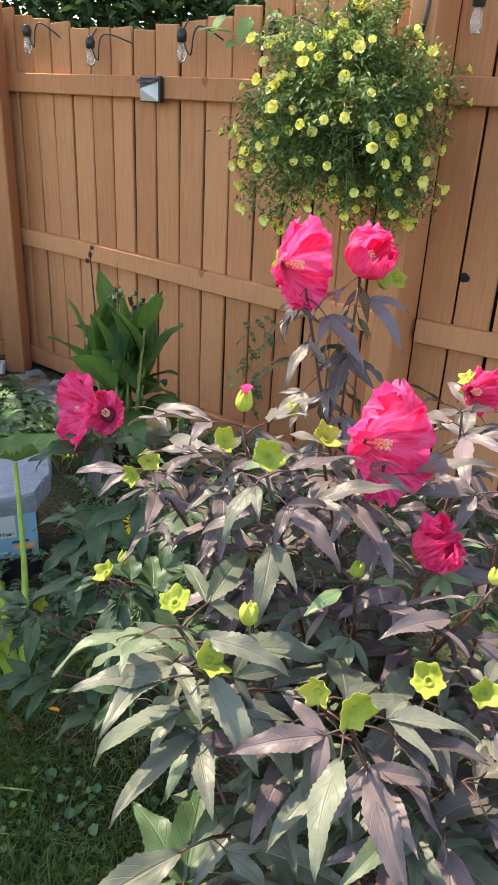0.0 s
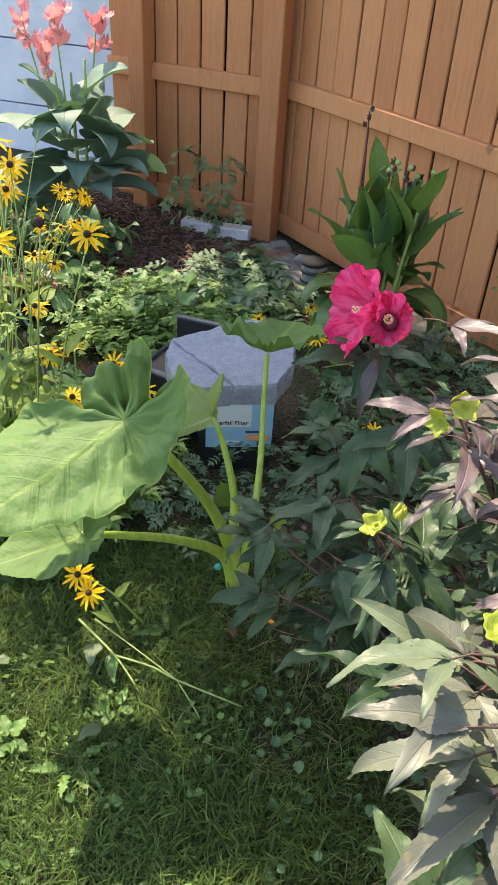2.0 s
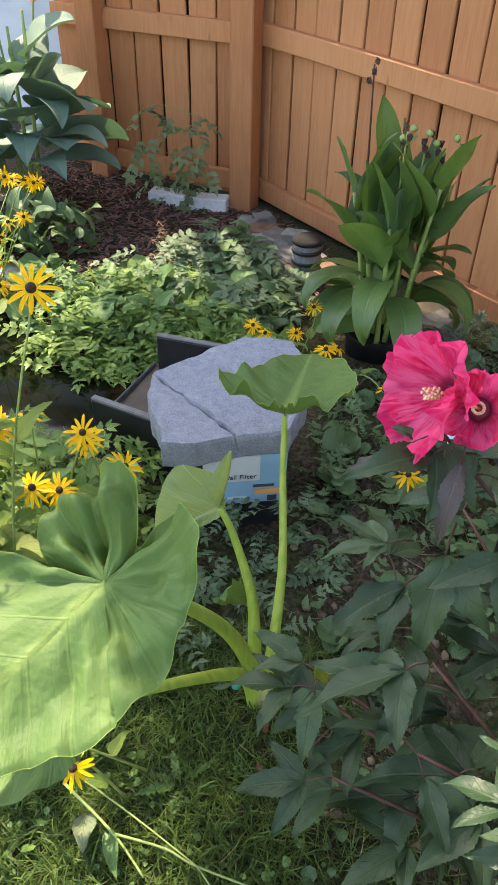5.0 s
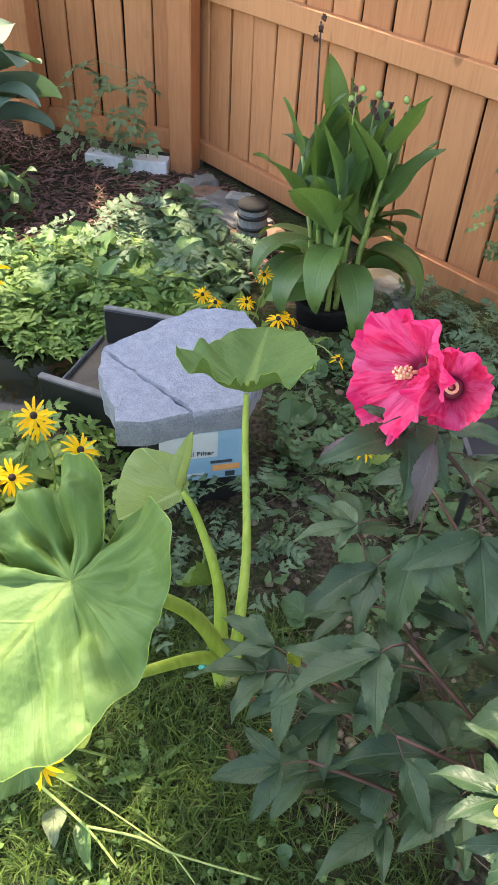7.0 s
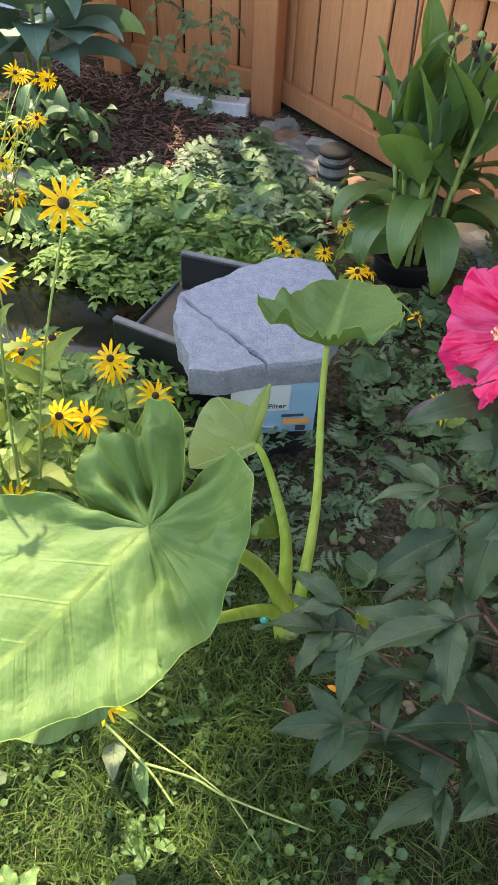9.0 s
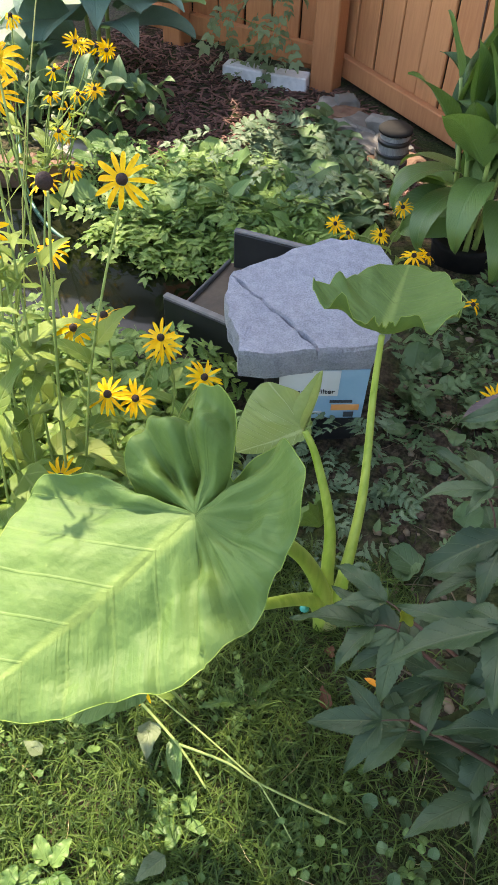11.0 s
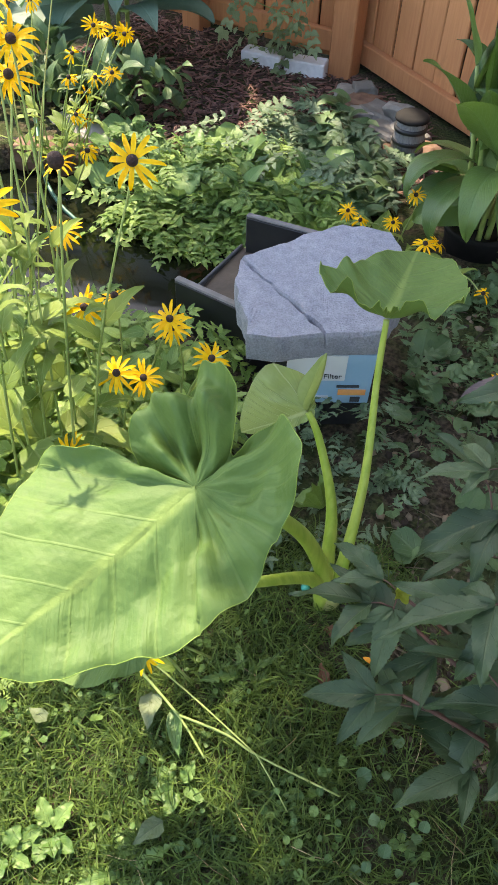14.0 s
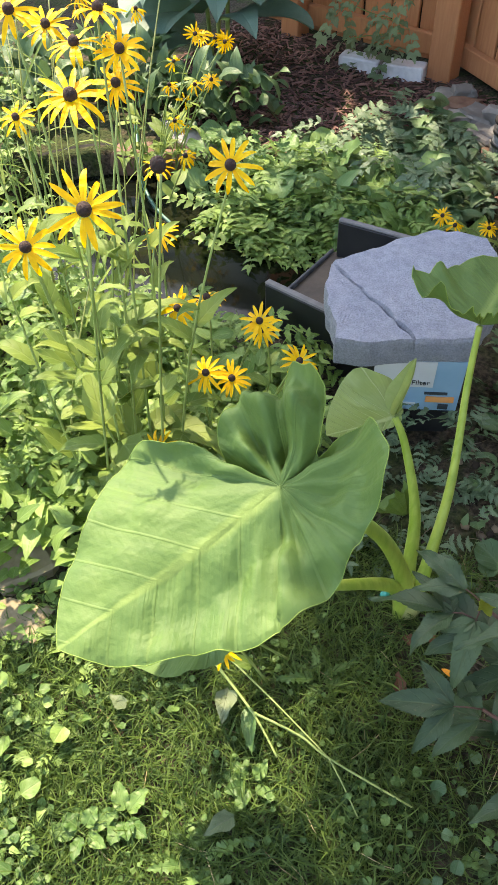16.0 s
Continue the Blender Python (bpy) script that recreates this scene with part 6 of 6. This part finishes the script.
def thin_stalks():
    """Dry and green stalks with narrow leaves, standing among the tall coneflowers."""
    rng = random.Random(52)
    th = thing("tall_grass", "thin yellow-green grass stalks standing among the coneflowers", "tall grass", (-1.72, 1.75, 0.0))
    leaf = [Net().add(blade(0.22, 0.005, strap, 8, 2, 0, d, 12)).mesh("leaf", RUD_LEAF) for d in (40, 90)]
    for _ in range(30):
        x, y = rng.gauss(0, 0.16), rng.gauss(0, 0.14)
        top = Vector((x + rng.uniform(-0.12, 0.22), y + rng.uniform(-0.12, 0.1), rng.uniform(0.55, 0.98)))
        foot = Vector((x, y, 0))
        part("stalk", tube([foot, foot.lerp(top, 0.5) + Vector((rng.uniform(-0.03, 0.03), 0, 0.02)), top], 0.0024, 0.0011, 4, 3), PALE_STALK if rng.random() < 0.6 else GREEN_STEM, th)
        for k in range(2):
            lf = part("leaf", leaf[k], None, th)
            lf.matrix_basis = put(foot.lerp(top, rng.uniform(0.25, 0.9)), rng.uniform(0, 360), rng.uniform(25, 75), rng.uniform(-30, 30), rng.uniform(0.6, 1.2))


thin_stalks()


def rosette(name, label, at, mat, n, length, half, pitch, droop, seed, serr=0.05):
    """A small plant: wavy leaves that rise from one root."""
    rng = random.Random(seed)
    th = thing(name, label, "plant", at)
    for k in range(n):
        lf = part("leaf", blade(length * rng.uniform(0.7, 1.1), half * rng.uniform(0.8, 1.15), paddle, 16, 6, 0, droop * rng.uniform(0.6, 1.3), 14, 0.22, 2.5, serr, 0.01), mat, th)
        lf.matrix_basis = put((0, 0, 0), k * 137.5 + rng.uniform(-20, 20), pitch + rng.uniform(-15, 15), rng.uniform(-20, 20))
    return th


rosette("dandelion", "bright green upright toothed leaves behind the filter box", (-1.03, 2.72, -0.06), WEED_PLAIN, 9, 0.17, 0.030, 58, 40, 61)
rosette("dandelion", "bright green upright toothed leaves behind the filter box", (-0.97, 2.66, -0.06), WEED_PLAIN, 7, 0.14, 0.026, 50, 50, 62)
rosette("pink_seedling", "small pink and maroon leaved plant near the hibiscus", (-0.395, 2.76, -0.05), PINK_LEAF, 16, 0.060, 0.016, 35, 60, 63, 0.08)
rosette("dandelion", "flat dark green toothed rosette in the lawn", (-0.662, 1.276, 0.010), LAWN_LEAF, 7, 0.075, 0.010, 12, 25, 64, 0.35)
rosette("plantain", "broad-leaved lawn weed in a flat rosette", (-0.834, 0.919, 0.012), LAWN_LEAF, 8, 0.046, 0.014, 18, 30, 65, 0.03)
rosette("plantain", "broad-leaved lawn weed in a flat rosette", (-0.680, 1.061, 0.012), LAWN_LEAF, 7, 0.042, 0.012, 20, 30, 66, 0.03)
rosette("plantain", "broad-leaved lawn weed in a flat rosette", (-0.880, 0.870, 0.012), LAWN_LEAF, 7, 0.046, 0.014, 20, 30, 67, 0.03)
rosette("dandelion", "flat dark green toothed rosette in the lawn", (-0.70, 0.92, 0.004), LAWN_LEAF, 8, 0.080, 0.011, 14, 25, 68, 0.35)


def ivy_patches():
    """Ground ivy: little groups of round leaves, each on its own short runner."""
    rng = random.Random(41)
    net = Net()
    spots = scatter([(-1.5, 0.55), (-1.2, 1.3), (-0.75, 1.42), (-0.35, 1.30), (-0.15, 0.85), (-0.2, 0.3), (-1.2, 0.3)], 70, rng) + scatter([(-1.5, 0.6), (-1.45, 1.2), (-1.1, 1.3), (-0.85, 0.9), (-0.95, 0.5)], 34, rng)
    for x, y in spots:
        big = rng.uniform(0.009, 0.018)
        for _ in range(rng.randint(4, 13)):
            px, py = x + rng.gauss(0, 0.028), y + rng.gauss(0, 0.028)
            net.add(ROUND[rng.randrange(3)], put((px, py, ground_z(px, py) + rng.uniform(0.008, 0.032)), rng.uniform(0, 360), rng.uniform(-25, 30), rng.uniform(-25, 25), big * rng.uniform(0.6, 1.15)))
    tagged(part("ground_ivy", net, CLOVER), "groups of round ground ivy leaves in the lawn", "lawn weed", kind="stuff")


ivy_patches()


def build_grass():
    rng = random.Random(77)
    net = Net()
    shapes = [blade(1.0, 0.031, strap, 4, 1, 75, d, 0, 0, 1, 0, 0, tw) for d, tw in ((30, 40), (80, -60), (130, 30), (165, 80))]
    poly = [(-1.45, 0.60), (-1.30, 0.95), (-1.10, 1.38), (-0.75, 1.62), (-0.48, 1.64), (-0.28, 1.45), (-0.10, 1.1), (0.0, 0.7), (-0.1, 0.5), (-1.2, 0.45)]
    edge = [(-1.45, -0.2), (-1.45, 0.6), (-1.2, 0.45), (-0.1, 0.5), (0.0, 0.7), (0.9, 0.4), (0.8, -0.3), (-1.2, -0.3)]
    for x, y in scatter(poly, 62000, rng) + scatter(edge, 8000, rng):
        den = 0.62 + 0.45 * noise.noise(Vector((x * 5, y * 5, 4)))
        bare = max(0.0, 1.1 - math.hypot((x + 0.30) / 0.34, (y - 1.42) / 0.40))
        if rng.random() > den + 0.25 - bare:
            continue
        m = put((x, y, ground_z(x, y) - 0.002), rng.uniform(0, 360), rng.uniform(-45, 8), rng.uniform(-30, 30), rng.uniform(0.022, 0.075))
        net.add(shapes[rng.randrange(4)], m)
    tagged(part("grass", net, GRASS), "short mown lawn grass mixed with weeds", "grass", kind="stuff")
    net = Net()
    for x, y in scatter(poly, 130, rng):
        net.add(tube([(-0.5, 0, 0), (0, 0.05, 0.03), (0.5, 0, 0)], 0.012, 0.008, 3, 1), put((x, y, ground_z(x, y) + rng.uniform(0.003, 0.02)), rng.uniform(0, 360), 0, rng.uniform(-15, 15), rng.uniform(0.03, 0.09)))
    tagged(part("dry_grass", net, STRAW), "dry clippings and straw lying in the lawn", "straw", kind="stuff")


build_grass()


def soil_litter():
    """Twigs, bits of bark and small stones on the bare soil between the filter and the hibiscus."""
    rng = random.Random(83)
    net = Net()
    chip = lathe([(0.2, 0.0), (0.5, 0.1), (0.45, 0.3), (0.15, 0.4)], 5, 0.2)
    for x, y in scatter([(-0.62, 1.55), (-0.62, 2.6), (-0.3, 2.9), (0.2, 2.4), (0.2, 1.6), (-0.1, 1.2), (-0.40, 1.25)], 900, rng):
        z = ground_z(x, y)
        if rng.random() < 0.45:
            net.add(tube([(-0.5, 0, 0), (0, rng.uniform(-0.12, 0.12), 0.03), (0.5, 0, 0)], 0.022, 0.012, 4, 2), put((x, y, z + 0.004), rng.uniform(0, 360), 0, rng.uniform(-12, 12), rng.uniform(0.03, 0.12)))
        else:
            net.add(chip, put((x, y, z - 0.002), rng.uniform(0, 360), rng.uniform(-20, 20), rng.uniform(-20, 20), rng.uniform(0.008, 0.026)))
    tagged(part("soil_litter", net, LITTER), "dry twigs, bark bits and crumbs of soil on the bare ground", "litter", kind="stuff")


soil_litter()


# ---- hanging basket ----
def build_basket():
    c = Vector((0.23, 2.66, 1.285))
    th = thing("hanging_basket", "hanging basket overflowing with small lemon yellow flowers", "hanging basket", c)
    rng = random.Random(9)
    bowl = part("basket", lathe([(0.05, -0.14), (0.10, -0.10), (0.13, -0.02), (0.135, 0.02), (0.12, 0.02), (0.08, -0.06), (0.0, -0.1)], 20), BLACK, th)
    for k in range(3):
        a = k * 2.094
        part("wire", tube([(0.16 * math.cos(a), 0.16 * math.sin(a), 0.02), (0.06 * math.cos(a), 0.06 * math.sin(a), 0.30), (0, 0, 0.48)], 0.0018, 0.0018, 4), BLACK, th)

    def spot(r0, r1):
        a, e = rng.uniform(0, 6.2832), math.asin(rng.uniform(-0.85, 1.0))
        r = rng.uniform(r0, r1) * (0.90 + 0.10 * math.sin(a * 3 + e * 4) + 0.07 * math.sin(a * 7))
        return Vector((r * math.cos(a) * math.cos(e), r * math.sin(a) * math.cos(e), r * (1.0 if e > 0 else 0.98) * math.sin(e)))
    # trailing sprigs, each a bent stem set with small narrow leaves
    net, stems, tips = Net(), Net(), []
    small = blade(1.0, 0.20, ovate, 2, 2, 10, 35, 15)
    for _ in range(430):
        p = spot(0.27, 0.42)
        root = p * rng.uniform(0.25, 0.45) + Vector((0, 0, 0.05))
        mid = root.lerp(p, 0.6) + Vector((0, 0, 0.05))
        stems.add(tube([root, mid, p], 0.0016, 0.0009, 3, 3))
        tips.append(p)
        for k in range(62):
            t = 0.25 + 0.78 * rng.random() ** 0.7
            q = (root.lerp(mid, t / 0.6) if t < 0.6 else mid.lerp(p, (t - 0.6) / 0.4)) + Vector((rng.gauss(0, 0.016), rng.gauss(0, 0.016), rng.gauss(0, 0.016)))
            net.add(small, put(q, rng.uniform(0, 360), rng.uniform(-40, 60), rng.uniform(-40, 40), rng.uniform(0.018, 0.036)))
    part("foliage", net, BASKET_LEAF, th, kind="stuff")
    part("stem_tangle", stems, GREEN_STEM, th, kind="stuff")
    net = Net()
    for k in range(5):
        net.add(petal_shape(0.019, 0.0105, 0.5, 0.10, 5, 5, k), Euler((0, 0, radians(72 * k))).to_matrix().to_4x4() @ Euler((radians(24), 0, 0)).to_matrix().to_4x4())
    net.add(lathe([(0.0015, -0.020), (0.003, -0.008), (0.005, 0.001), (0.0035, 0.002), (0.0, -0.002)], 8), None, 1)
    fm = net.mesh("flower", [LEMON, THROAT])
    for k in range(250):
        p = tips[k] * rng.uniform(1.0, 1.06)
        d = (p.normalized() + Vector((-0.15, -0.6, 0.15)) * 0.7).normalized()
        fl = part("flower", fm, None, th)
        z = rng.uniform(0.85, 1.25)
        fl.matrix_basis = Matrix.Translation(p) @ d.to_track_quat("Z", "Y").to_matrix().to_4x4() @ Matrix.Diagonal((z, z, z, 1)) @ Euler((rng.uniform(-0.4, 0.4), rng.uniform(-0.4, 0.4), rng.uniform(0, 6))).to_matrix().to_4x4()
    hook = thing("basket_bracket", "black metal bracket on the fence post holding the basket", "bracket", on_f1(2.40, 0.09, 1.70))
    part("arm", tube([(0, 0, -0.1), (0, 0, 0.1), tuple((c + Vector((0, 0, 0.50))) - on_f1(2.40, 0.09, 1.70) + Vector((0, 0, 0.0)))], 0.006, 0.005, 6, 4), BLACK, hook)


build_basket()


# ---- things on the fence ----
def build_fence_things():
    glass = bpy.data.materials.new("clear_bulb_glass")
    glass.use_nodes = True
    gb = glass.node_tree.nodes["Principled BSDF"]
    gb.inputs["Transmission Weight"].default_value, gb.inputs["Roughness"].default_value, gb.inputs["Base Color"].default_value = 0.85, 0.08, (0.95, 0.95, 0.92, 1)
    lights = thing("string_lights", "black string lights with clear bulbs draped over the fence top", "string lights", on_f1(0, 0.02, 1.6))
    o = on_f1(0, 0.02, 1.6)
    spots = [(0.227, 1.60), (0.698, 1.55), (1.276, 1.575), (1.752, 1.60), (2.55, 1.67)]
    pts = []
    for i, (s, z) in enumerate(spots):
        pts.append(on_f1(s, 0.025, z + 0.03) - o)
        if i + 1 < len(spots):
            pts.append(on_f1(s + 0.05, 0.03, z - 0.045) - o)
            pts.append(on_f1(s + 0.09, 0.02, z + 0.06) - o)
            pts.append(on_f1((s + spots[i + 1][0]) / 2, -0.085, 1.56) - o)
            pts.append(on_f1(spots[i + 1][0] - 0.05, -0.05, spots[i + 1][1] + 0.09) - o)
    part("wire", tube(pts, 0.0035, 0.0035, 5, 6), BLACK, lights)
    for s, z in spots:
        p = on_f1(s, 0.03, z) - o
        sk = part("socket", lathe([(0.012, 0.0), (0.020, 0.004), (0.022, 0.03), (0.016, 0.05), (0.006, 0.055)], 12), BLACK, lights)
        sk.location = p
        bl = part("bulb", lathe([(0.004, -0.075), (0.016, -0.068), (0.020, -0.04), (0.016, -0.012), (0.011, 0.0)], 14), glass, sk)
    sl = thing("solar_light", "black solar wall light with white reflector on the top rail", "solar light", on_f1(1.082, 0.0, 1.343))
    rot = frame_of(C1, D1)
    rot.translation = (0, 0, 0)
    white = plain_mat("white_reflector", (0.66, 0.67, 0.68), (0.76, 0.77, 0.78), 20, 0.35)
    body = part("housing", box(0.125, 0.03, 0.105, (0, 0.016, 0), 0.006), BLACK, sl, smooth=False)
    body.matrix_basis = rot
    bm = bmesh.new()
    vs = [bm.verts.new(q) for q in ((-0.056, 0.031, 0.006), (0.056, 0.031, 0.006), (0.056, 0.031, 0.085), (-0.056, 0.031, 0.055), (0.0, 0.075, 0.050))]
    for q in ((0, 1, 4), (1, 2, 4), (3, 0, 4), (2, 3, 4)):
        bm.faces.new([vs[i] for i in q])
    lens = part("reflector", bm, white, sl, "white reflector", smooth=False)
    lens.matrix_basis = rot
    pan = part("solar_panel", box(0.118, 0.055, 0.006, (0, 0.03, 0), 0.002), plain_mat("solar_cell", (0.008, 0.010, 0.02), (0.02, 0.022, 0.035), 40, 0.2), sl, smooth=False)
    pan.matrix_basis = rot @ Matrix.Translation((0, 0.004, 0.103)) @ Euler((radians(-28), 0, 0)).to_matrix().to_4x4()
    rng = random.Random(4)
    for label, spread, n, mt, sz in (("small vine climbing the shaded fence", [(x, 4.20 - 0.06 * rng.random(), z) for x, z in [(-1.78 + 0.17 * math.sin(k * 1.9), -0.12 + 0.44 * (k / 70)) for k in range(0, 70, 2)]], 0, VINE, 0.14),
                                     ("thin vine growing up the long fence", [tuple(on_f1(1.73 + 0.06 * math.sin(k * 2.2), 0.03, 0.10 + 0.45 * k / 22)) for k in range(22)], 0, WEED_DARK, 0.07),
                                     ("vine leaves hanging over the fence top", [tuple(on_f1(1.50 + 0.03 * k, 0.05, 1.62 + 0.05 * math.sin(k * 1.7))) for k in range(9)], 0, WEED, 0.10)):
        base = Vector(spread[0])
        th = thing("vine", label, "vine", base)
        part("stem", tube([Vector(p) - base for p in spread[::6]] + [Vector(spread[-1]) - base], 0.003, 0.0015, 5, 3), GREEN_STEM, th)
        shapes = [Net().add(s).mesh("leaf", mt) for s in (FEATHER[0], FEATHER[1], OVATE[0])]
        for k, p in enumerate(spread):
            lf = part("leaf", shapes[k % 2 if "top" not in label else 2], None, th)
            lf.matrix_basis = put(Vector(p) - base, rng.uniform(95, 250), rng.uniform(-60, 5), rng.uniform(-25, 25), sz * rng.uniform(0.7, 1.2))


build_fence_things()


# ---- small things ----
def small_things():
    barrel = thing("garden_lantern", "small dark barrel-shaped lantern by the fence", "lantern", (-0.945, 3.48, -0.10))
    part("barrel", lathe([(0.045, 0.0), (0.055, 0.02), (0.060, 0.07), (0.055, 0.12), (0.045, 0.14), (0.0, 0.14)], 18), plain_mat("grey_barrel", (0.13, 0.13, 0.13), (0.26, 0.26, 0.25), 30, 0.7, stretch=(6, 6, 0.6)), barrel)
    for z in (0.012, 0.055, 0.100):
        part("hoop", lathe([(0.052, z), (0.063, z + 0.002), (0.063, z + 0.016), (0.052, z + 0.018)], 18), BLACK, barrel, "black hoop")
    part("cap", lathe([(0.045, 0.138), (0.064, 0.141), (0.064, 0.150), (0.050, 0.160), (0.0, 0.164)], 18), TERRA, barrel)
    # cut stalks lying on the lawn
    for label, pts, r in (("bent pale green stalk lying on the lawn", [(-0.841, 1.201, 0.06), (-0.73, 1.155, 0.045), (-0.66, 1.112, 0.035)], 0.0040),
                          ("long pale green cut stalk lying on the lawn", [(-0.73, 1.155, 0.045), (-0.642, 1.158, 0.045), (-0.583, 1.148, 0.045), (-0.438, 1.146, 0.035)], 0.0034),
                          ("thin pale green stalk lying on the lawn", [(-0.809, 1.215, 0.06), (-0.702, 1.186, 0.05), (-0.583, 1.148, 0.045)], 0.0026),
                          ("thin green stalk lying on the lawn", [(-0.583, 1.148, 0.045), (-0.545, 1.122, 0.038), (-0.506, 1.092, 0.03)], 0.0024)):
        b = Vector(pts[0])
        ob = part("stalk", tube([Vector(p) - b for p in pts], r * 0.75, r * 0.5, 6, 4), GREEN_STEM)
        ob.location = b
        tagged(ob, label, "stalk", "cut stalks")
    brown = leaf_mat("fallen_brown_leaf", (0.12, 0.05, 0.025), (0.24, 0.11, 0.06), (0.3, 0.16, 0.08), 0.7, 0.1)
    for x, y, yaw, s in ((-0.52, 1.315, 40, 0.045), (-0.50, 1.44, 100, 0.04), (-0.555, 1.43, 220, 0.035)):
        ob = part("fallen_leaf", blade(s, s * 0.35, ovate, 6, 4, 10, -40, 25, 0.3, 2), brown)
        ob.matrix_world = put((x, y, ground_z(x, y) + 0.012), yaw, 5, 12)
        tagged(ob, "crumpled brown dead leaf on the lawn", "fallen leaf", "fallen leaves")
    pale = leaf_mat("fallen_pale_leaf", (0.085, 0.130, 0.055), (0.140, 0.185, 0.090), (0.18, 0.22, 0.12), 0.6, 0.2)
    for x, y, yaw, s in ((-0.677, 1.000, 150, 0.055), (-0.789, 1.175, 200, 0.065), (-0.93, 1.06, 80, 0.04)):
        ob = part("fallen_leaf", blade(s, s * 0.36, ovate, 6, 4, 10, 30, 15, 0.2, 2), pale)
        ob.matrix_world = put((x, y, ground_z(x, y) + 0.035), yaw, 5, 8)
        tagged(ob, "pale green fallen leaf on the lawn", "fallen leaf", "fallen leaves")
    ob = part("fallen_leaf", blade(0.085, 0.016, lance, 8, 4, 6, 10, 14, 0.1, 1.5), LAWN_LEAF)
    ob.matrix_world = put((-0.745, 1.165, ground_z(-0.745, 1.165) + 0.035), 215, 4, 20)
    tagged(ob, "narrow green leaf on the bent stalk", "fallen leaf", "fallen leaves")
    ob = part("fallen_petal", blade(0.03, 0.006, ray, 4, 2, 5, 20, 10), plain_mat("orange_petal", (0.75, 0.26, 0.01), (0.85, 0.36, 0.02), 40, 0.6))
    ob.matrix_world = put((-0.446, 1.39, ground_z(-0.446, 1.39) + 0.016), 80, 5)
    tagged(ob, "single orange petal lying on the lawn", "petal")
    lamp = thing("solar_stake_light", "black square solar light among the hibiscus stems", "solar light", (-0.171, 1.874, 0.0))
    part("stake", tube([(0, 0, -0.02), (0, 0, 0.2), (0, 0, 0.36)], 0.008, 0.008, 8), BLACK, lamp)
    h = part("head", box(0.12, 0.09, 0.025, (0, 0, 0), 0.006), BLACK, lamp, smooth=False)
    h.matrix_basis = pose(0, 0, 0.37, 18, 10, 25)
    tag = thing("plant_label", "white and blue plastic plant label stuck in the soil", "plant label", (-0.277, 2.325, -0.02))
    part("stick", tube([(0, 0, -0.03), (0, 0, 0.02), (0, 0, 0.05)], 0.003, 0.003, 5), GREEN_STEM, tag)
    w = part("card", box(0.035, 0.002, 0.06, (0, 0, 0), 0.0), plain_mat("white_card", (0.62, 0.66, 0.74), (0.72, 0.75, 0.8), 20, 0.4), tag, smooth=False)
    w.matrix_basis = pose(0, 0, 0.035, -35, 10, 25)
    p = part("print_bar", box(0.008, 0.003, 0.034, (0.006, -0.001, 0.008), 0.0), plain_mat("magenta_print", (0.4, 0.03, 0.2), (0.5, 0.05, 0.28), 20, 0.5), tag, smooth=False)
    p.matrix_basis = pose(0, 0, 0.035, -35, 10, 25)
    hose = thing("pond_hose", "thin green hose running into the pond", "hose", (-2.2, 2.9, -0.02))
    part("pipe", tube([(-0.1, 0.12, 0.05), (0, 0, 0.03), (0.2, -0.25, -0.04), (0.4, -0.35, -0.09), (0.6, -0.33, -0.11)], 0.007, 0.007, 7, 5), plain_mat("green_hose", (0.02, 0.10, 0.07), (0.05, 0.16, 0.12), 20, 0.4), hose)


small_things()


# ---- tree behind the fence corner, its high crown added for shade ----
def build_tree():
    foot = Vector((-2.75, 5.15, -0.1))
    tree = thing("tree", "leafy tree behind the fence corner, with unseen crown clumps added for shade", "tree", foot)
    rng = random.Random(21)
    bark = plain_mat("tree_bark", (0.06, 0.045, 0.035), (0.16, 0.13, 0.10), 25, 0.9, relief=0.8, dist=0.02, stretch=(1, 1, 0.2))
    part("trunk", tube([(0, 0, -0.1), (0.05, -0.1, 1.3), (0.1, -0.3, 2.6), (-0.05, -0.7, 3.6)], 0.13, 0.05, 12, 5), bark, tree)
    # the first seven clumps hang out of view, placed to shade bed and lawn
    clumps = [((0.73, -2.58, 3.6), 0.31), ((0.55, -2.20, 3.6), 0.42), ((0.95, -1.95, 3.65), 0.5), ((0.25, -1.65, 3.6), 0.70), ((0.75, -1.45, 3.9), 0.65), ((-0.2, -1.2, 3.9), 0.6), ((0.6, -0.8, 4.3), 0.75), ((0.7, -0.2, 2.0), 0.45), ((1.3, -0.25, 2.05), 0.50), ((1.9, -0.45, 1.98), 0.48), ((2.45, -0.75, 1.95), 0.46), ((3.0, -1.2, 2.0), 0.46), ((0.8, 0.1, 2.7), 0.5)]
    for c, r in clumps:
        part("branch", tube([(0.05, -0.2, 1.9), tuple(Vector((0.05, -0.2, 1.9)).lerp(Vector(c), 0.55) + Vector((0, 0, 0.15))), c], 0.04, 0.012, 7, 4), bark, tree)
    net = Net()
    shapes = [blade(1.0, 0.30, ovate, 4, 2, 10, d, 15) for d in (25, 60)]
    for c, r in clumps:
        for _ in range(int(3600 * r)):
            d = Vector((rng.gauss(0, 1), rng.gauss(0, 1), rng.gauss(0, 0.8))).normalized() * r * rng.random() ** 0.45 * (0.8 + 0.35 * rng.random())
            net.add(shapes[rng.randrange(2)], put(Vector(c) + d, rng.uniform(0, 360), rng.uniform(-50, 40), rng.uniform(-40, 40), rng.uniform(0.06, 0.11)))
    part("crown", net, WEED_DARK, tree, kind="stuff")


build_tree()
